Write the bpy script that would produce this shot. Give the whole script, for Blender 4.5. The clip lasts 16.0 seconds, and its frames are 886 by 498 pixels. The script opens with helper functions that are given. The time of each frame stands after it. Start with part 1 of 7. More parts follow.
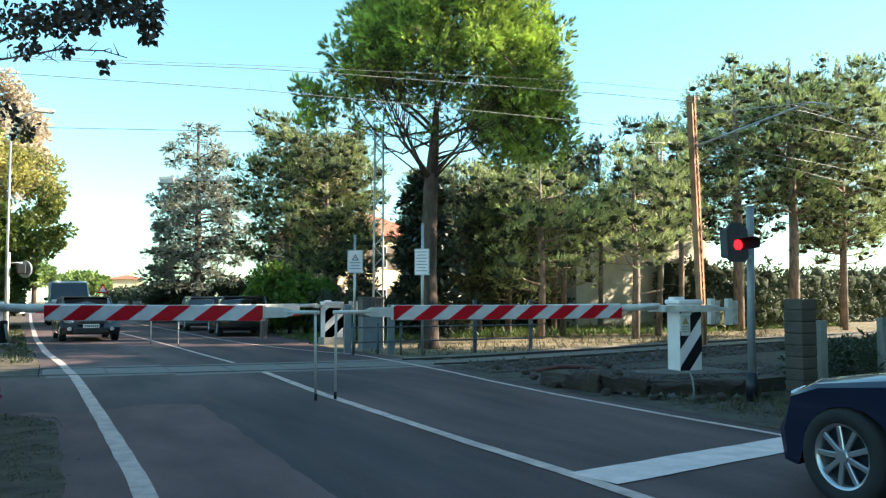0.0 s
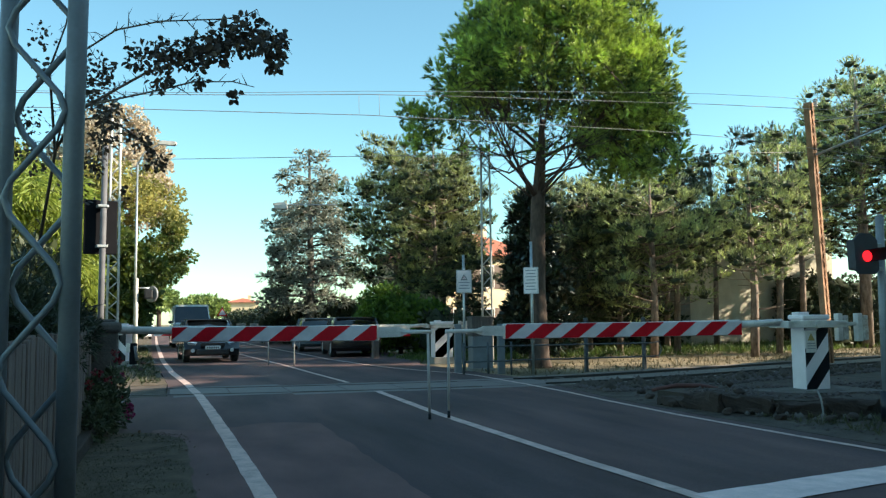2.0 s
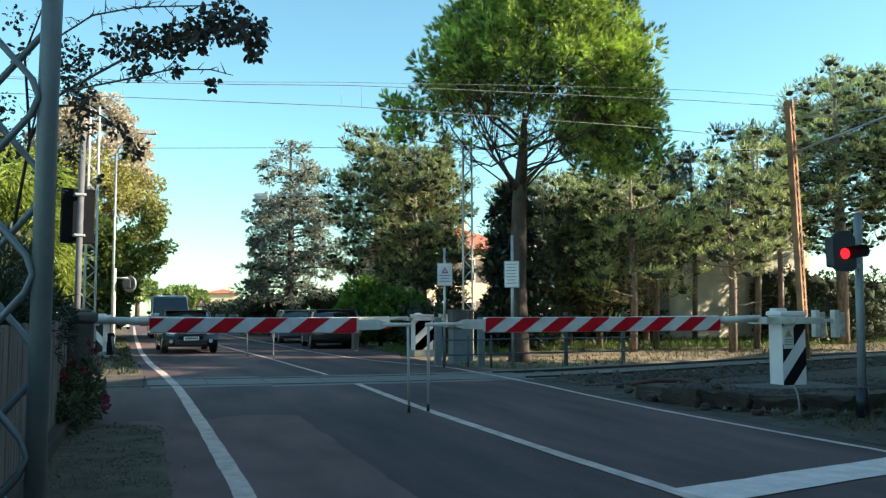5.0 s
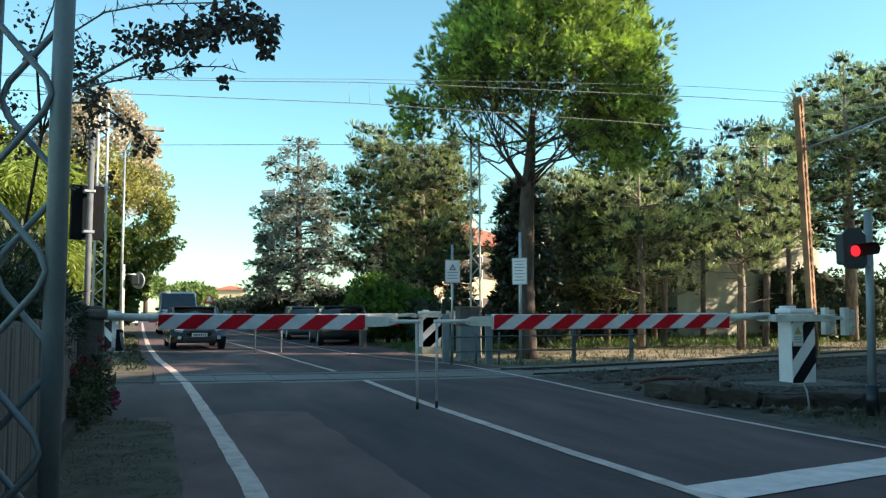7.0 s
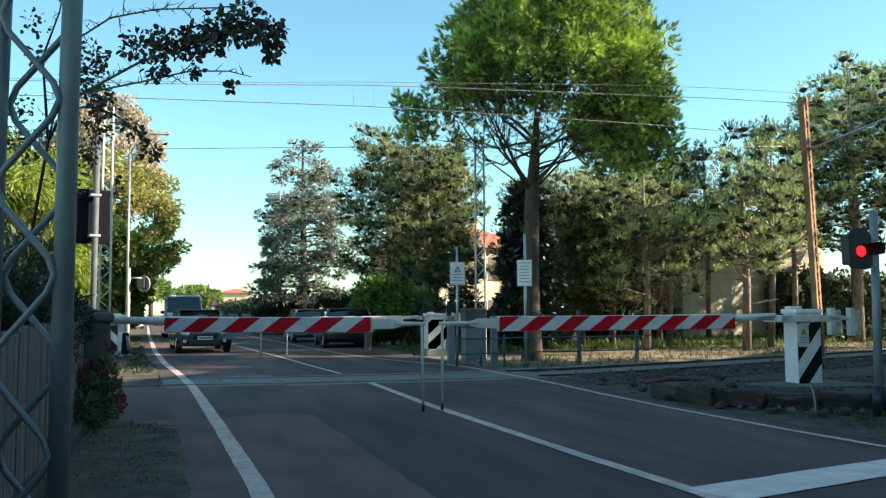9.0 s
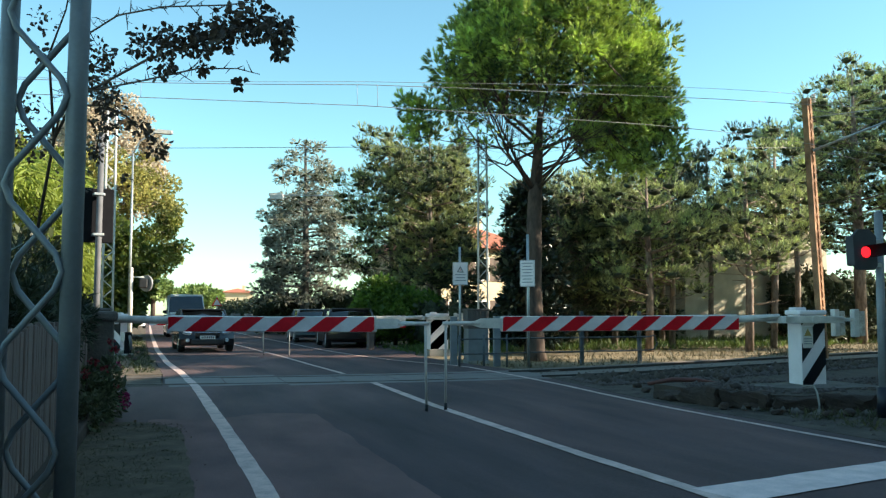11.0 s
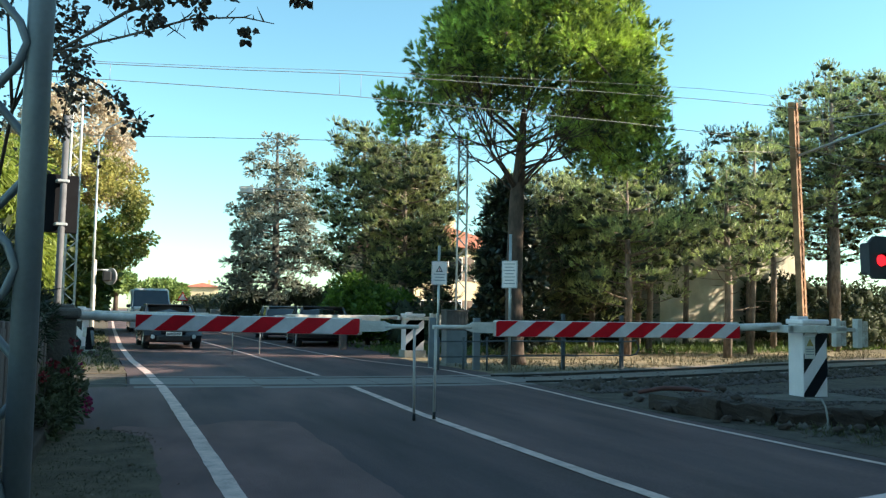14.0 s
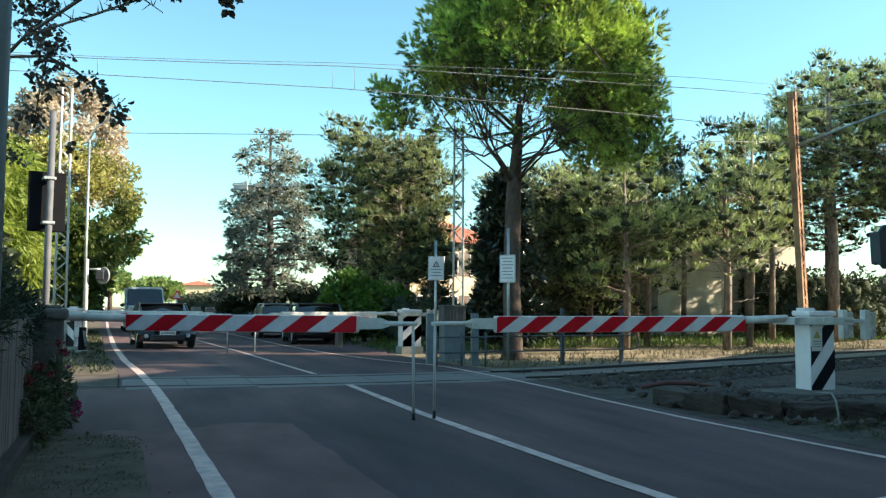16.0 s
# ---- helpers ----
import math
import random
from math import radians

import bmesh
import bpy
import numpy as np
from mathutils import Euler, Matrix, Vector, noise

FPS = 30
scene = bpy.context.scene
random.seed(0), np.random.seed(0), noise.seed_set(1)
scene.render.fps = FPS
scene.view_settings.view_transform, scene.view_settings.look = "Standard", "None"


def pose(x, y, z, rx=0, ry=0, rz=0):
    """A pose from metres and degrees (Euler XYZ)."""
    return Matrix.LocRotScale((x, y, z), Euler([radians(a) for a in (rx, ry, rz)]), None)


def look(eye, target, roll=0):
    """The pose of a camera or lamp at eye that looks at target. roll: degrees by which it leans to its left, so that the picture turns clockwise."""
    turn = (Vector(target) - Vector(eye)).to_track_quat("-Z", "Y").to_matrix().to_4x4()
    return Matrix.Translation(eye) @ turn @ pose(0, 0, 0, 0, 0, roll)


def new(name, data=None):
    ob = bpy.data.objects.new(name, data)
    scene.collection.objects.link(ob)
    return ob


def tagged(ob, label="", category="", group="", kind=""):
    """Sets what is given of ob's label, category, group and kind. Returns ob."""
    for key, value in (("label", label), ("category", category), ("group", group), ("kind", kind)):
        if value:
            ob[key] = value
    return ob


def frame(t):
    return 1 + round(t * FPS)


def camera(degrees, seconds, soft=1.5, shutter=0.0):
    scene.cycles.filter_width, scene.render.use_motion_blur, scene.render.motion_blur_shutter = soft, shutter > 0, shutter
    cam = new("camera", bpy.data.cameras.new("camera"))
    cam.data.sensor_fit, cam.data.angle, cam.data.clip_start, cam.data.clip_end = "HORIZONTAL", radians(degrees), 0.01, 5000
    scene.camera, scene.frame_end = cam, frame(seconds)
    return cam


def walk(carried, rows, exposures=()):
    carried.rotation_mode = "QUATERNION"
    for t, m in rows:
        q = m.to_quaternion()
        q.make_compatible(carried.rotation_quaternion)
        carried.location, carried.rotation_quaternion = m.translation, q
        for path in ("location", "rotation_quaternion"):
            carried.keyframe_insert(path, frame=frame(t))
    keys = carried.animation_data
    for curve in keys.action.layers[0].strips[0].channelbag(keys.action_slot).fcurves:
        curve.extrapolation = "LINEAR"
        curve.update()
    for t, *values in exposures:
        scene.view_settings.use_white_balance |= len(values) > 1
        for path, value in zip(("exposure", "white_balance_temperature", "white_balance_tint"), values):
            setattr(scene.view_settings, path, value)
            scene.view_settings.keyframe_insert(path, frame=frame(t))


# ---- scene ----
cam = camera(55.2, 16.0, soft=1.3)
PATH = [
    (0, (-3.498, -11.212, 1.257), (-2.6557, -9.4017, 1.3769), 0.04),
    (0.5, (-3.463, -11.233, 1.266), (-2.7347, -9.3766, 1.4222), -0.91),
    (1, (-3.482, -11.206, 1.245), (-2.8431, -9.3189, 1.4235), -0.79),
    (1.5, (-3.527, -11.223, 1.237), (-2.9233, -9.3247, 1.4110), -0.99),
    (2, (-3.552, -11.204, 1.242), (-2.9435, -9.3058, 1.4096), -0.61),
    (2.5, (-3.530, -11.166, 1.239), (-2.8865, -9.2801, 1.4109), -0.61),
    (3, (-3.530, -11.160, 1.241), (-2.8707, -9.2793, 1.4072), -0.75),
    (3.5, (-3.545, -11.164, 1.239), (-2.8836, -9.2834, 1.4049), -0.16),
    (4, (-3.538, -11.176, 1.248), (-2.8811, -9.2935, 1.4056), -0.01),
    (6.5, (-3.539, -11.167, 1.245), (-2.8976, -9.2782, 1.3902), -0.22),
    (7, (-3.555, -11.166, 1.248), (-2.9200, -9.2749, 1.3910), 0.00),
    (7.5, (-3.554, -11.162, 1.247), (-2.9193, -9.2709, 1.3919), -0.05),
    (8, (-3.551, -11.169, 1.247), (-2.9149, -9.2783, 1.3956), -0.35),
    (8.5, (-3.554, -11.165, 1.244), (-2.9205, -9.2736, 1.3937), -0.37),
    (9, (-3.564, -11.176, 1.249), (-2.9393, -9.2818, 1.3968), -0.26),
    (11.5, (-3.602, -11.157, 1.240), (-2.9838, -9.2606, 1.3896), 0.06),
    (12, (-3.638, -11.127, 1.248), (-3.0247, -9.2293, 1.3952), 0.92),
    (12.5, (-3.616, -10.939, 1.263), (-3.0059, -9.0382, 1.3899), 0.03),
    (13, (-3.632, -10.807, 1.285), (-3.0423, -8.9012, 1.4248), 1.49),
    (13.5, (-3.672, -10.645, 1.293), (-3.0697, -8.7435, 1.4383), 2.34),
    (14, (-3.646, -10.426, 1.290), (-2.9533, -8.5554, 1.4363), 0.99),
    (14.5, (-3.602, -10.278, 1.293), (-2.8826, -8.4158, 1.4127), 0.40),
    (15, (-3.571, -10.179, 1.300), (-2.8660, -8.3105, 1.4164), -0.44),
    (15.5, (-3.575, -10.172, 1.307), (-2.8788, -8.3015, 1.4271), -0.45),
    (16, (-3.584, -10.147, 1.301), (-2.8800, -8.2799, 1.4360), 0.29),
]
EXPOSURES = [(0, 1.95, 6500, 6), (0.7, 1.7, 6500, 6), (1.5, 1.45, 6500, 6), (2, 1.4, 6500, 6), (3.5, 1.48, 6500, 6), (13, 1.48, 6500, 6), (15, 1.6, 6500, 6), (16, 1.6, 6500, 6)]
walk(cam, [(t, look(eye, target, roll)) for t, eye, target, roll in PATH], EXPOSURES)


# ---- light ----
world = bpy.data.worlds.new("sky")
scene.world = world
world.use_nodes = True
wn = world.node_tree
sky = wn.nodes.new("ShaderNodeTexSky")
sky.sky_type = "NISHITA"
sky.sun_disc = False
SUN_EL, SUN_HEAD = 25.0, 112.0          # degrees; heading is clockwise from +y
sky.sun_elevation, sky.sun_rotation = radians(SUN_EL), radians(SUN_HEAD)
sky.air_density, sky.dust_density, sky.ozone_density = 1.0, 0.3, 1.5
tone = wn.nodes.new("ShaderNodeMixRGB")
tone.blend_type = "MULTIPLY"
tone.inputs[0].default_value, tone.inputs[2].default_value = 1.0, (0.76, 1.04, 0.955, 1.0)
wn.links.new(sky.outputs[0], tone.inputs[1])
wn.links.new(tone.outputs[0], wn.nodes["Background"].inputs[0])
wn.nodes["Background"].inputs[1].default_value = 0.10
sun = new("sun", bpy.data.lights.new("sun", "SUN"))
sun.data.energy, sun.data.angle, sun.data.color = 5.0, radians(0.5), (1.0, 0.87, 0.70)
to_sun = Vector((math.sin(radians(SUN_HEAD)) * math.cos(radians(SUN_EL)), math.cos(radians(SUN_HEAD)) * math.cos(radians(SUN_EL)), math.sin(radians(SUN_EL))))
sun.matrix_world = look((30, -30, 30), Vector((30, -30, 30)) - to_sun)


# ---- materials ----
def rgb(c, k=1.0):
    return (c[0] * k, c[1] * k, c[2] * k, 1.0)


def mat(name, base, rough=0.6, metal=0.0, var=0.25, scale=6.0, fine=60.0, bump=0.15, second=None, spec=0.5, random_obj=0.0, island=0.0, coat=0.0, stretch=None):
    """A worn surface: two scales of noise in the colour, fine relief."""
    m = bpy.data.materials.new(name)
    m.use_nodes = True
    nt = m.node_tree
    b = nt.nodes["Principled BSDF"]
    tc = nt.nodes.new("ShaderNodeTexCoord")
    src = tc.outputs["Object"]
    if stretch:
        mp = nt.nodes.new("ShaderNodeMapping")
        mp.inputs["Scale"].default_value = stretch
        nt.links.new(src, mp.inputs[0])
        src = mp.outputs[0]
    n1, n2 = nt.nodes.new("ShaderNodeTexNoise"), nt.nodes.new("ShaderNodeTexNoise")
    for n, s, d in ((n1, scale, 5.0), (n2, fine, 3.0)):
        n.inputs["Scale"].default_value, n.inputs["Detail"].default_value = s, d
        nt.links.new(src, n.inputs["Vector"])
    add = nt.nodes.new("ShaderNodeMath")
    add.operation = "MULTIPLY_ADD"
    nt.links.new(n2.outputs[0], add.inputs[0])
    add.inputs[1].default_value = 0.45
    nt.links.new(n1.outputs[0], add.inputs[2])
    last = add.outputs[0]
    if random_obj or island:
        r = nt.nodes.new("ShaderNodeObjectInfo" if random_obj else "ShaderNodeNewGeometry")
        ad = nt.nodes.new("ShaderNodeMath")
        ad.operation = "MULTIPLY_ADD"
        nt.links.new(r.outputs["Random"] if random_obj else r.outputs["Random Per Island"], ad.inputs[0])
        ad.inputs[1].default_value = random_obj or island
        nt.links.new(last, ad.inputs[2])
        last = ad.outputs[0]
    ramp = nt.nodes.new("ShaderNodeValToRGB")
    ramp.color_ramp.elements[0].position = 0.42
    ramp.color_ramp.elements[1].position = 1.0
    ramp.color_ramp.elements[0].color = rgb(base, 1 - var)
    ramp.color_ramp.elements[1].color = rgb(second or base, 1 + var * 0.8)
    nt.links.new(last, ramp.inputs[0])
    nt.links.new(ramp.outputs[0], b.inputs["Base Color"])
    b.inputs["Roughness"].default_value, b.inputs["Metallic"].default_value = rough, metal
    b.inputs["Specular IOR Level"].default_value = spec
    b.inputs["Coat Weight"].default_value = coat
    if bump:
        bp = nt.nodes.new("ShaderNodeBump")
        bp.inputs["Strength"].default_value = bump
        bp.inputs["Distance"].default_value = 0.01
        nt.links.new(n2.outputs[0], bp.inputs["Height"])
        nt.links.new(bp.outputs[0], b.inputs["Normal"])
    return m


def leaf_mat(name, dark, light, trans=0.35, rough=0.5, patch=1.2):
    """Leaves differ from one another, in steep dark-to-light patches; some light comes through."""
    m = bpy.data.materials.new(name)
    m.use_nodes = True
    nt = m.node_tree
    b = nt.nodes["Principled BSDF"]
    g = nt.nodes.new("ShaderNodeNewGeometry")
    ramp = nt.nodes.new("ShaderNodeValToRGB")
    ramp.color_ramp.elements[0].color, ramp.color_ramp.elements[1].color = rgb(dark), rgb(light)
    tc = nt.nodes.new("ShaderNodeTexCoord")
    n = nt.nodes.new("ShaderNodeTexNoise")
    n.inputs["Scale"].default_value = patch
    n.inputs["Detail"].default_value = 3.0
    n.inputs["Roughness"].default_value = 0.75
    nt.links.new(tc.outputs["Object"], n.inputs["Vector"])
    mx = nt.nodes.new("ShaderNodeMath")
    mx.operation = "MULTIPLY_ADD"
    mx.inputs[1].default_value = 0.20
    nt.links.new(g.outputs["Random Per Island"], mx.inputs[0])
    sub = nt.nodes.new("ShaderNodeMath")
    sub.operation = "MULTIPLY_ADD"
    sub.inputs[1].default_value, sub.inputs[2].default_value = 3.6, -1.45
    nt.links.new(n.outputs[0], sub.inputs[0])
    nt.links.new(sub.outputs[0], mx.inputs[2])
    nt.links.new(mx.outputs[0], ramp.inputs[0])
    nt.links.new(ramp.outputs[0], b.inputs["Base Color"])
    b.inputs["Roughness"].default_value = rough
    b.inputs["Specular IOR Level"].default_value = 0.5
    tr = nt.nodes.new("ShaderNodeBsdfTranslucent")
    nt.links.new(ramp.outputs[0], tr.inputs["Color"])
    mix = nt.nodes.new("ShaderNodeMixShader")
    mix.inputs[0].default_value = trans
    nt.links.new(b.outputs[0], mix.inputs[1])
    nt.links.new(tr.outputs[0], mix.inputs[2])
    nt.links.new(mix.outputs[0], nt.nodes["Material Output"].inputs[0])
    return m


def glow(name, color, strength):
    m = bpy.data.materials.new(name)
    m.use_nodes = True
    b = m.node_tree.nodes["Principled BSDF"]
    b.inputs["Base Color"].default_value = rgb(color)
    b.inputs["Emission Color"].default_value = rgb(color)
    b.inputs["Emission Strength"].default_value = strength
    return m


M_ASPHALT = mat("asphalt", (0.101, 0.060, 0.061), 0.85, var=0.75, scale=0.8, fine=60, bump=0.8, stretch=(1.4, 0.35, 1.0))

# darker wheel tracks and old patches, drawn out along the road
ant = M_ASPHALT.node_tree
amp = ant.nodes.new("ShaderNodeMapping")
amp.inputs["Scale"].default_value = (0.75, 0.07, 1.0)
atc = ant.nodes.new("ShaderNodeTexCoord")
ant.links.new(atc.outputs["Object"], amp.inputs[0])
awn = ant.nodes.new("ShaderNodeTexNoise")
awn.inputs["Scale"].default_value, awn.inputs["Detail"].default_value, awn.inputs["Roughness"].default_value = 1.0, 6.0, 0.62
ant.links.new(amp.outputs[0], awn.inputs["Vector"])
arp = ant.nodes.new("ShaderNodeValToRGB")
arp.color_ramp.elements[0].position, arp.color_ramp.elements[1].position = 0.40, 0.60
arp.color_ramp.elements[0].color, arp.color_ramp.elements[1].color = (0.60, 0.60, 0.63, 1), (1.10, 1.01, 0.95, 1)
ant.links.new(awn.outputs[0], arp.inputs[0])
amx = ant.nodes.new("ShaderNodeMixRGB")
amx.blend_type = "MULTIPLY"
amx.inputs[0].default_value = 1.0
abc = ant.nodes["Principled BSDF"].inputs["Base Color"]
ant.links.new(abc.links[0].from_socket, amx.inputs[1])
ant.links.new(arp.outputs[0], amx.inputs[2])
ant.links.new(amx.outputs[0], abc)

M_PATCH = mat("old_brown_asphalt", (0.150, 0.077, 0.072), 0.85, var=0.45, scale=1.6, fine=90, bump=0.8, stretch=(1.2, 0.6, 1.0))
M_PANEL = mat("crossing_panel", (0.165, 0.14, 0.13), 0.75, var=0.2, scale=2, fine=60, bump=0.3, random_obj=0.2)
M_STOP = mat("fresh_road_paint", (0.78, 0.59, 0.55), 0.7, var=0.25, scale=5, fine=70, bump=0.2)
M_LINE = mat("road_paint", (0.59, 0.42, 0.37), 0.7, var=0.45, scale=5, fine=70, bump=0.2)
M_GROUND = mat("dry_grass_ground", (0.10, 0.085, 0.045), 0.95, var=0.45, scale=0.5, fine=25, bump=0.6, second=(0.25, 0.185, 0.105))
M_GRASS = mat("verge_turf", (0.045, 0.040, 0.022), 0.95, var=0.45, scale=3.2, fine=110, bump=1.0, second=(0.115, 0.082, 0.052))
M_DIRT = mat("dirt_and_gravel", (0.040, 0.027, 0.0185), 0.95, var=0.5, scale=3.0, fine=60, bump=0.9, second=(0.075, 0.057, 0.043))
M_STONE = mat("ballast_stone", (0.075, 0.058, 0.052), 0.9, var=0.4, scale=4, fine=40, bump=0.4, island=0.5)
M_RAIL = mat("rail_steel", (0.03, 0.022, 0.018), 0.7, 0.2, var=0.4, scale=8, fine=80, bump=0.2)
M_RAILTOP = mat("worn_rail_head", (0.030, 0.024, 0.021), 0.75, 0.0, var=0.15, scale=10, fine=90, bump=0.05)
M_FLUSH = mat("dusty_flush_rail", (0.125, 0.108, 0.10), 0.7, 0.0, var=0.2, scale=6, fine=80, bump=0.05)
M_STAINED = mat("stained_grey_cement", (0.115, 0.098, 0.086), 0.95, var=0.45, scale=4, fine=40, bump=0.7)
M_CONC = mat("old_concrete", (0.25, 0.235, 0.21), 0.9, var=0.4, scale=2.5, fine=40, bump=0.5)
M_KERB = mat("mossy_old_concrete", (0.050, 0.033, 0.025), 0.95, var=0.5, scale=3, fine=35, bump=0.8)
M_VERGE = leaf_mat("trodden_grass_blades", (0.045, 0.050, 0.018), (0.13, 0.125, 0.055), 0.35, patch=3.0)
M_VALERIAN = leaf_mat("valerian_leaves", (0.05, 0.06, 0.03), (0.13, 0.15, 0.075), 0.35, patch=6.0)
M_DULLPOLE = mat("dull_grey_steel", (0.13, 0.13, 0.14), 0.7, 0.1, var=0.3, scale=6, fine=70, bump=0.15, spec=0.3)
M_MATTBLACK = mat("matt_black_board", (0.010, 0.010, 0.012), 0.95, var=0.3, scale=5, fine=50, bump=0.1, spec=0.1)
M_SIGNAL = mat("faded_signal_paint", (0.040, 0.042, 0.048), 0.7, var=0.3, scale=5, fine=50, bump=0.1)
M_FENCE = mat("dull_fence_paint", (0.075, 0.088, 0.10), 0.6, 0.2, var=0.35, scale=6, fine=60, bump=0.15)
M_PALETWIG = mat("pale_twigs", (0.30, 0.23, 0.19), 0.9, var=0.3, bump=0.1)
M_BALLAST = mat("dusty_ballast", (0.20, 0.165, 0.14), 0.95, var=0.4, scale=2, fine=50, bump=0.8)
M_WHITE = mat("white_enamel", (0.80, 0.71, 0.71), 0.4, var=0.12, scale=4, fine=50, bump=0.05)
M_WHITE_OLD = mat("weathered_white_paint", (0.64, 0.58, 0.53), 0.5, var=0.3, scale=6, fine=60, bump=0.1)
M_WORNLEG = mat("worn_white_tube", (0.60, 0.54, 0.50), 0.5, var=0.3, scale=9, fine=60, bump=0.1, second=(0.46, 0.40, 0.36))
M_RED = mat("red_reflective_sheet", (0.58, 0.005, 0.015), 0.5, spec=0.2, var=0.2, scale=6, fine=60, bump=0.03)
M_BLACK = mat("black_paint", (0.012, 0.014, 0.022), 0.4, var=0.2, scale=6, fine=60, bump=0.05)
M_GALV = mat("galvanised_steel", (0.42, 0.44, 0.45), 0.45, 0.6, var=0.25, scale=5, fine=70, bump=0.1)
M_BLUEGREY = mat("blue_grey_paint", (0.165, 0.185, 0.205), 0.45, 0.2, var=0.2, scale=5, fine=60, bump=0.08)
M_GREYPOLE = mat("grey_painted_steel", (0.25, 0.25, 0.26), 0.5, 0.2, var=0.25, scale=6, fine=70, bump=0.1)
M_PALESTEEL = mat("pale_zinc_steel", (0.50, 0.49, 0.46), 0.6, 0.0, var=0.3, scale=5, fine=70, bump=0.1)
M_RUST = mat("rusted_steel", (0.10, 0.04, 0.022), 0.8, 0.1, var=0.5, scale=2, fine=30, bump=0.4, second=(0.40, 0.22, 0.12))
M_WIRE = mat("copper_wire", (0.26, 0.25, 0.235), 0.5, 0.3, var=0.1, bump=0)
M_CABTOP = mat("weathered_brown_grey_paint", (0.095, 0.082, 0.075), 0.8, var=0.35, scale=5, fine=60, bump=0.15)
M_WOOD = mat("weathered_grey_wood", (0.14, 0.105, 0.095), 0.9, var=0.35, scale=3, fine=30, bump=0.6, random_obj=0.35, stretch=(6, 6, 0.8))
M_BARK = mat("pine_bark", (0.03, 0.024, 0.02), 0.95, var=0.6, scale=7, fine=22, bump=1.0, second=(0.10, 0.066, 0.05), stretch=(1, 1, 0.35))
M_PINEBARK = mat("reddish_pine_bark", (0.055, 0.042, 0.036), 0.95, var=0.6, scale=7, fine=22, bump=1.0, second=(0.27, 0.20, 0.16), stretch=(1, 1, 0.35))
M_BARKG = mat("grey_bark", (0.10, 0.09, 0.08), 0.95, var=0.4, scale=5, fine=20, bump=0.8, stretch=(1, 1, 0.35))
M_TWIG = mat("dark_twig", (0.07, 0.05, 0.04), 0.9, var=0.3, bump=0.2)
M_RUBBER = mat("tyre_rubber", (0.018, 0.018, 0.019), 0.8, var=0.2, scale=9, fine=90, bump=0.3)
M_GLASS = mat("dark_car_glass", (0.004, 0.006, 0.008), 0.05, var=0.05, bump=0, spec=0.9, coat=0.4)
M_PLASTIC = mat("black_plastic", (0.02, 0.02, 0.022), 0.5, var=0.2, bump=0.1)
M_LENS = glow("red_signal_lens", (1.0, 0.012, 0.02), 1.0)
M_CREAM = mat("cream_render", (0.62, 0.50, 0.33), 0.9, var=0.15, scale=1.2, fine=30, bump=0.3)
M_GREYCREAM = mat("greyish_cream_render", (0.44, 0.39, 0.30), 0.9, var=0.3, scale=1.0, fine=30, bump=0.3)
M_TILEROOF = mat("red_roof_tiles", (0.36, 0.12, 0.07), 0.85, var=0.35, scale=3, fine=12, bump=0.6, random_obj=0.2)
M_SHUTTER = mat("brown_shutter", (0.09, 0.05, 0.03), 0.6, var=0.2, bump=0.2)
# M_NEEDLE, M_NEEDLE2: shady gaps and sunlit tufts are painted in as noise patches
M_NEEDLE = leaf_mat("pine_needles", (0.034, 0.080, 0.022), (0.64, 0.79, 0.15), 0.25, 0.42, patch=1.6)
M_FARPINE = leaf_mat("distant_pine_needles", (0.06, 0.11, 0.035), (0.30, 0.38, 0.10), 0.3, 0.5, patch=0.9)
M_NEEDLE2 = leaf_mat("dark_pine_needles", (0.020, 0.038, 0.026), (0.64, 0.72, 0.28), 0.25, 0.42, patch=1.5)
M_CEDAR = leaf_mat("blue_cedar_needles", (0.16, 0.18, 0.14), (0.46, 0.46, 0.37), 0.35, patch=2.0)
M_DARKLEAF = leaf_mat("magnolia_leaves", (0.010, 0.016, 0.010), (0.028, 0.042, 0.02), 0.1, 0.35)
M_BRIGHT = leaf_mat("bright_shrub_leaves", (0.04, 0.085, 0.013), (0.20, 0.31, 0.04), 0.4)
M_AUTUMN = leaf_mat("autumn_leaves", (0.045, 0.085, 0.017), (0.36, 0.36, 0.075), 0.40, patch=0.8)
M_PINKLEAF = leaf_mat("fading_pinkish_leaves", (0.34, 0.27, 0.16), (0.68, 0.57, 0.46), 0.4, patch=0.8)
M_GREENLEAF = leaf_mat("green_tree_leaves", (0.04, 0.07, 0.014), (0.12, 0.15, 0.025), 0.4)
M_WILLOW = leaf_mat("willow_leaves", (0.14, 0.19, 0.03), (0.34, 0.40, 0.07), 0.5)
M_VINE = leaf_mat("dry_vine_leaves", (0.045, 0.034, 0.026), (0.11, 0.075, 0.045), 0.2, patch=9.0)
M_LITTER = leaf_mat("fallen_leaves", (0.10, 0.065, 0.045), (0.24, 0.16, 0.10), 0.2, patch=9.0)
M_GOLD = leaf_mat("golden_leaves", (0.14, 0.15, 0.035), (0.60, 0.53, 0.17), 0.42, patch=0.8)
M_HEDGE = leaf_mat("hedge_leaves", (0.020, 0.030, 0.015), (0.065, 0.080, 0.034), 0.25)
M_FLOWER = leaf_mat("magenta_flowers", (0.22, 0.012, 0.06), (0.32, 0.02, 0.12), 0.3)
M_REDFLOWER = leaf_mat("red_flowers", (0.15, 0.01, 0.018), (0.25, 0.02, 0.03), 0.3)
M_BLADE = leaf_mat("dry_grass_blades", (0.06, 0.054, 0.024), (0.16, 0.125, 0.065), 0.3)
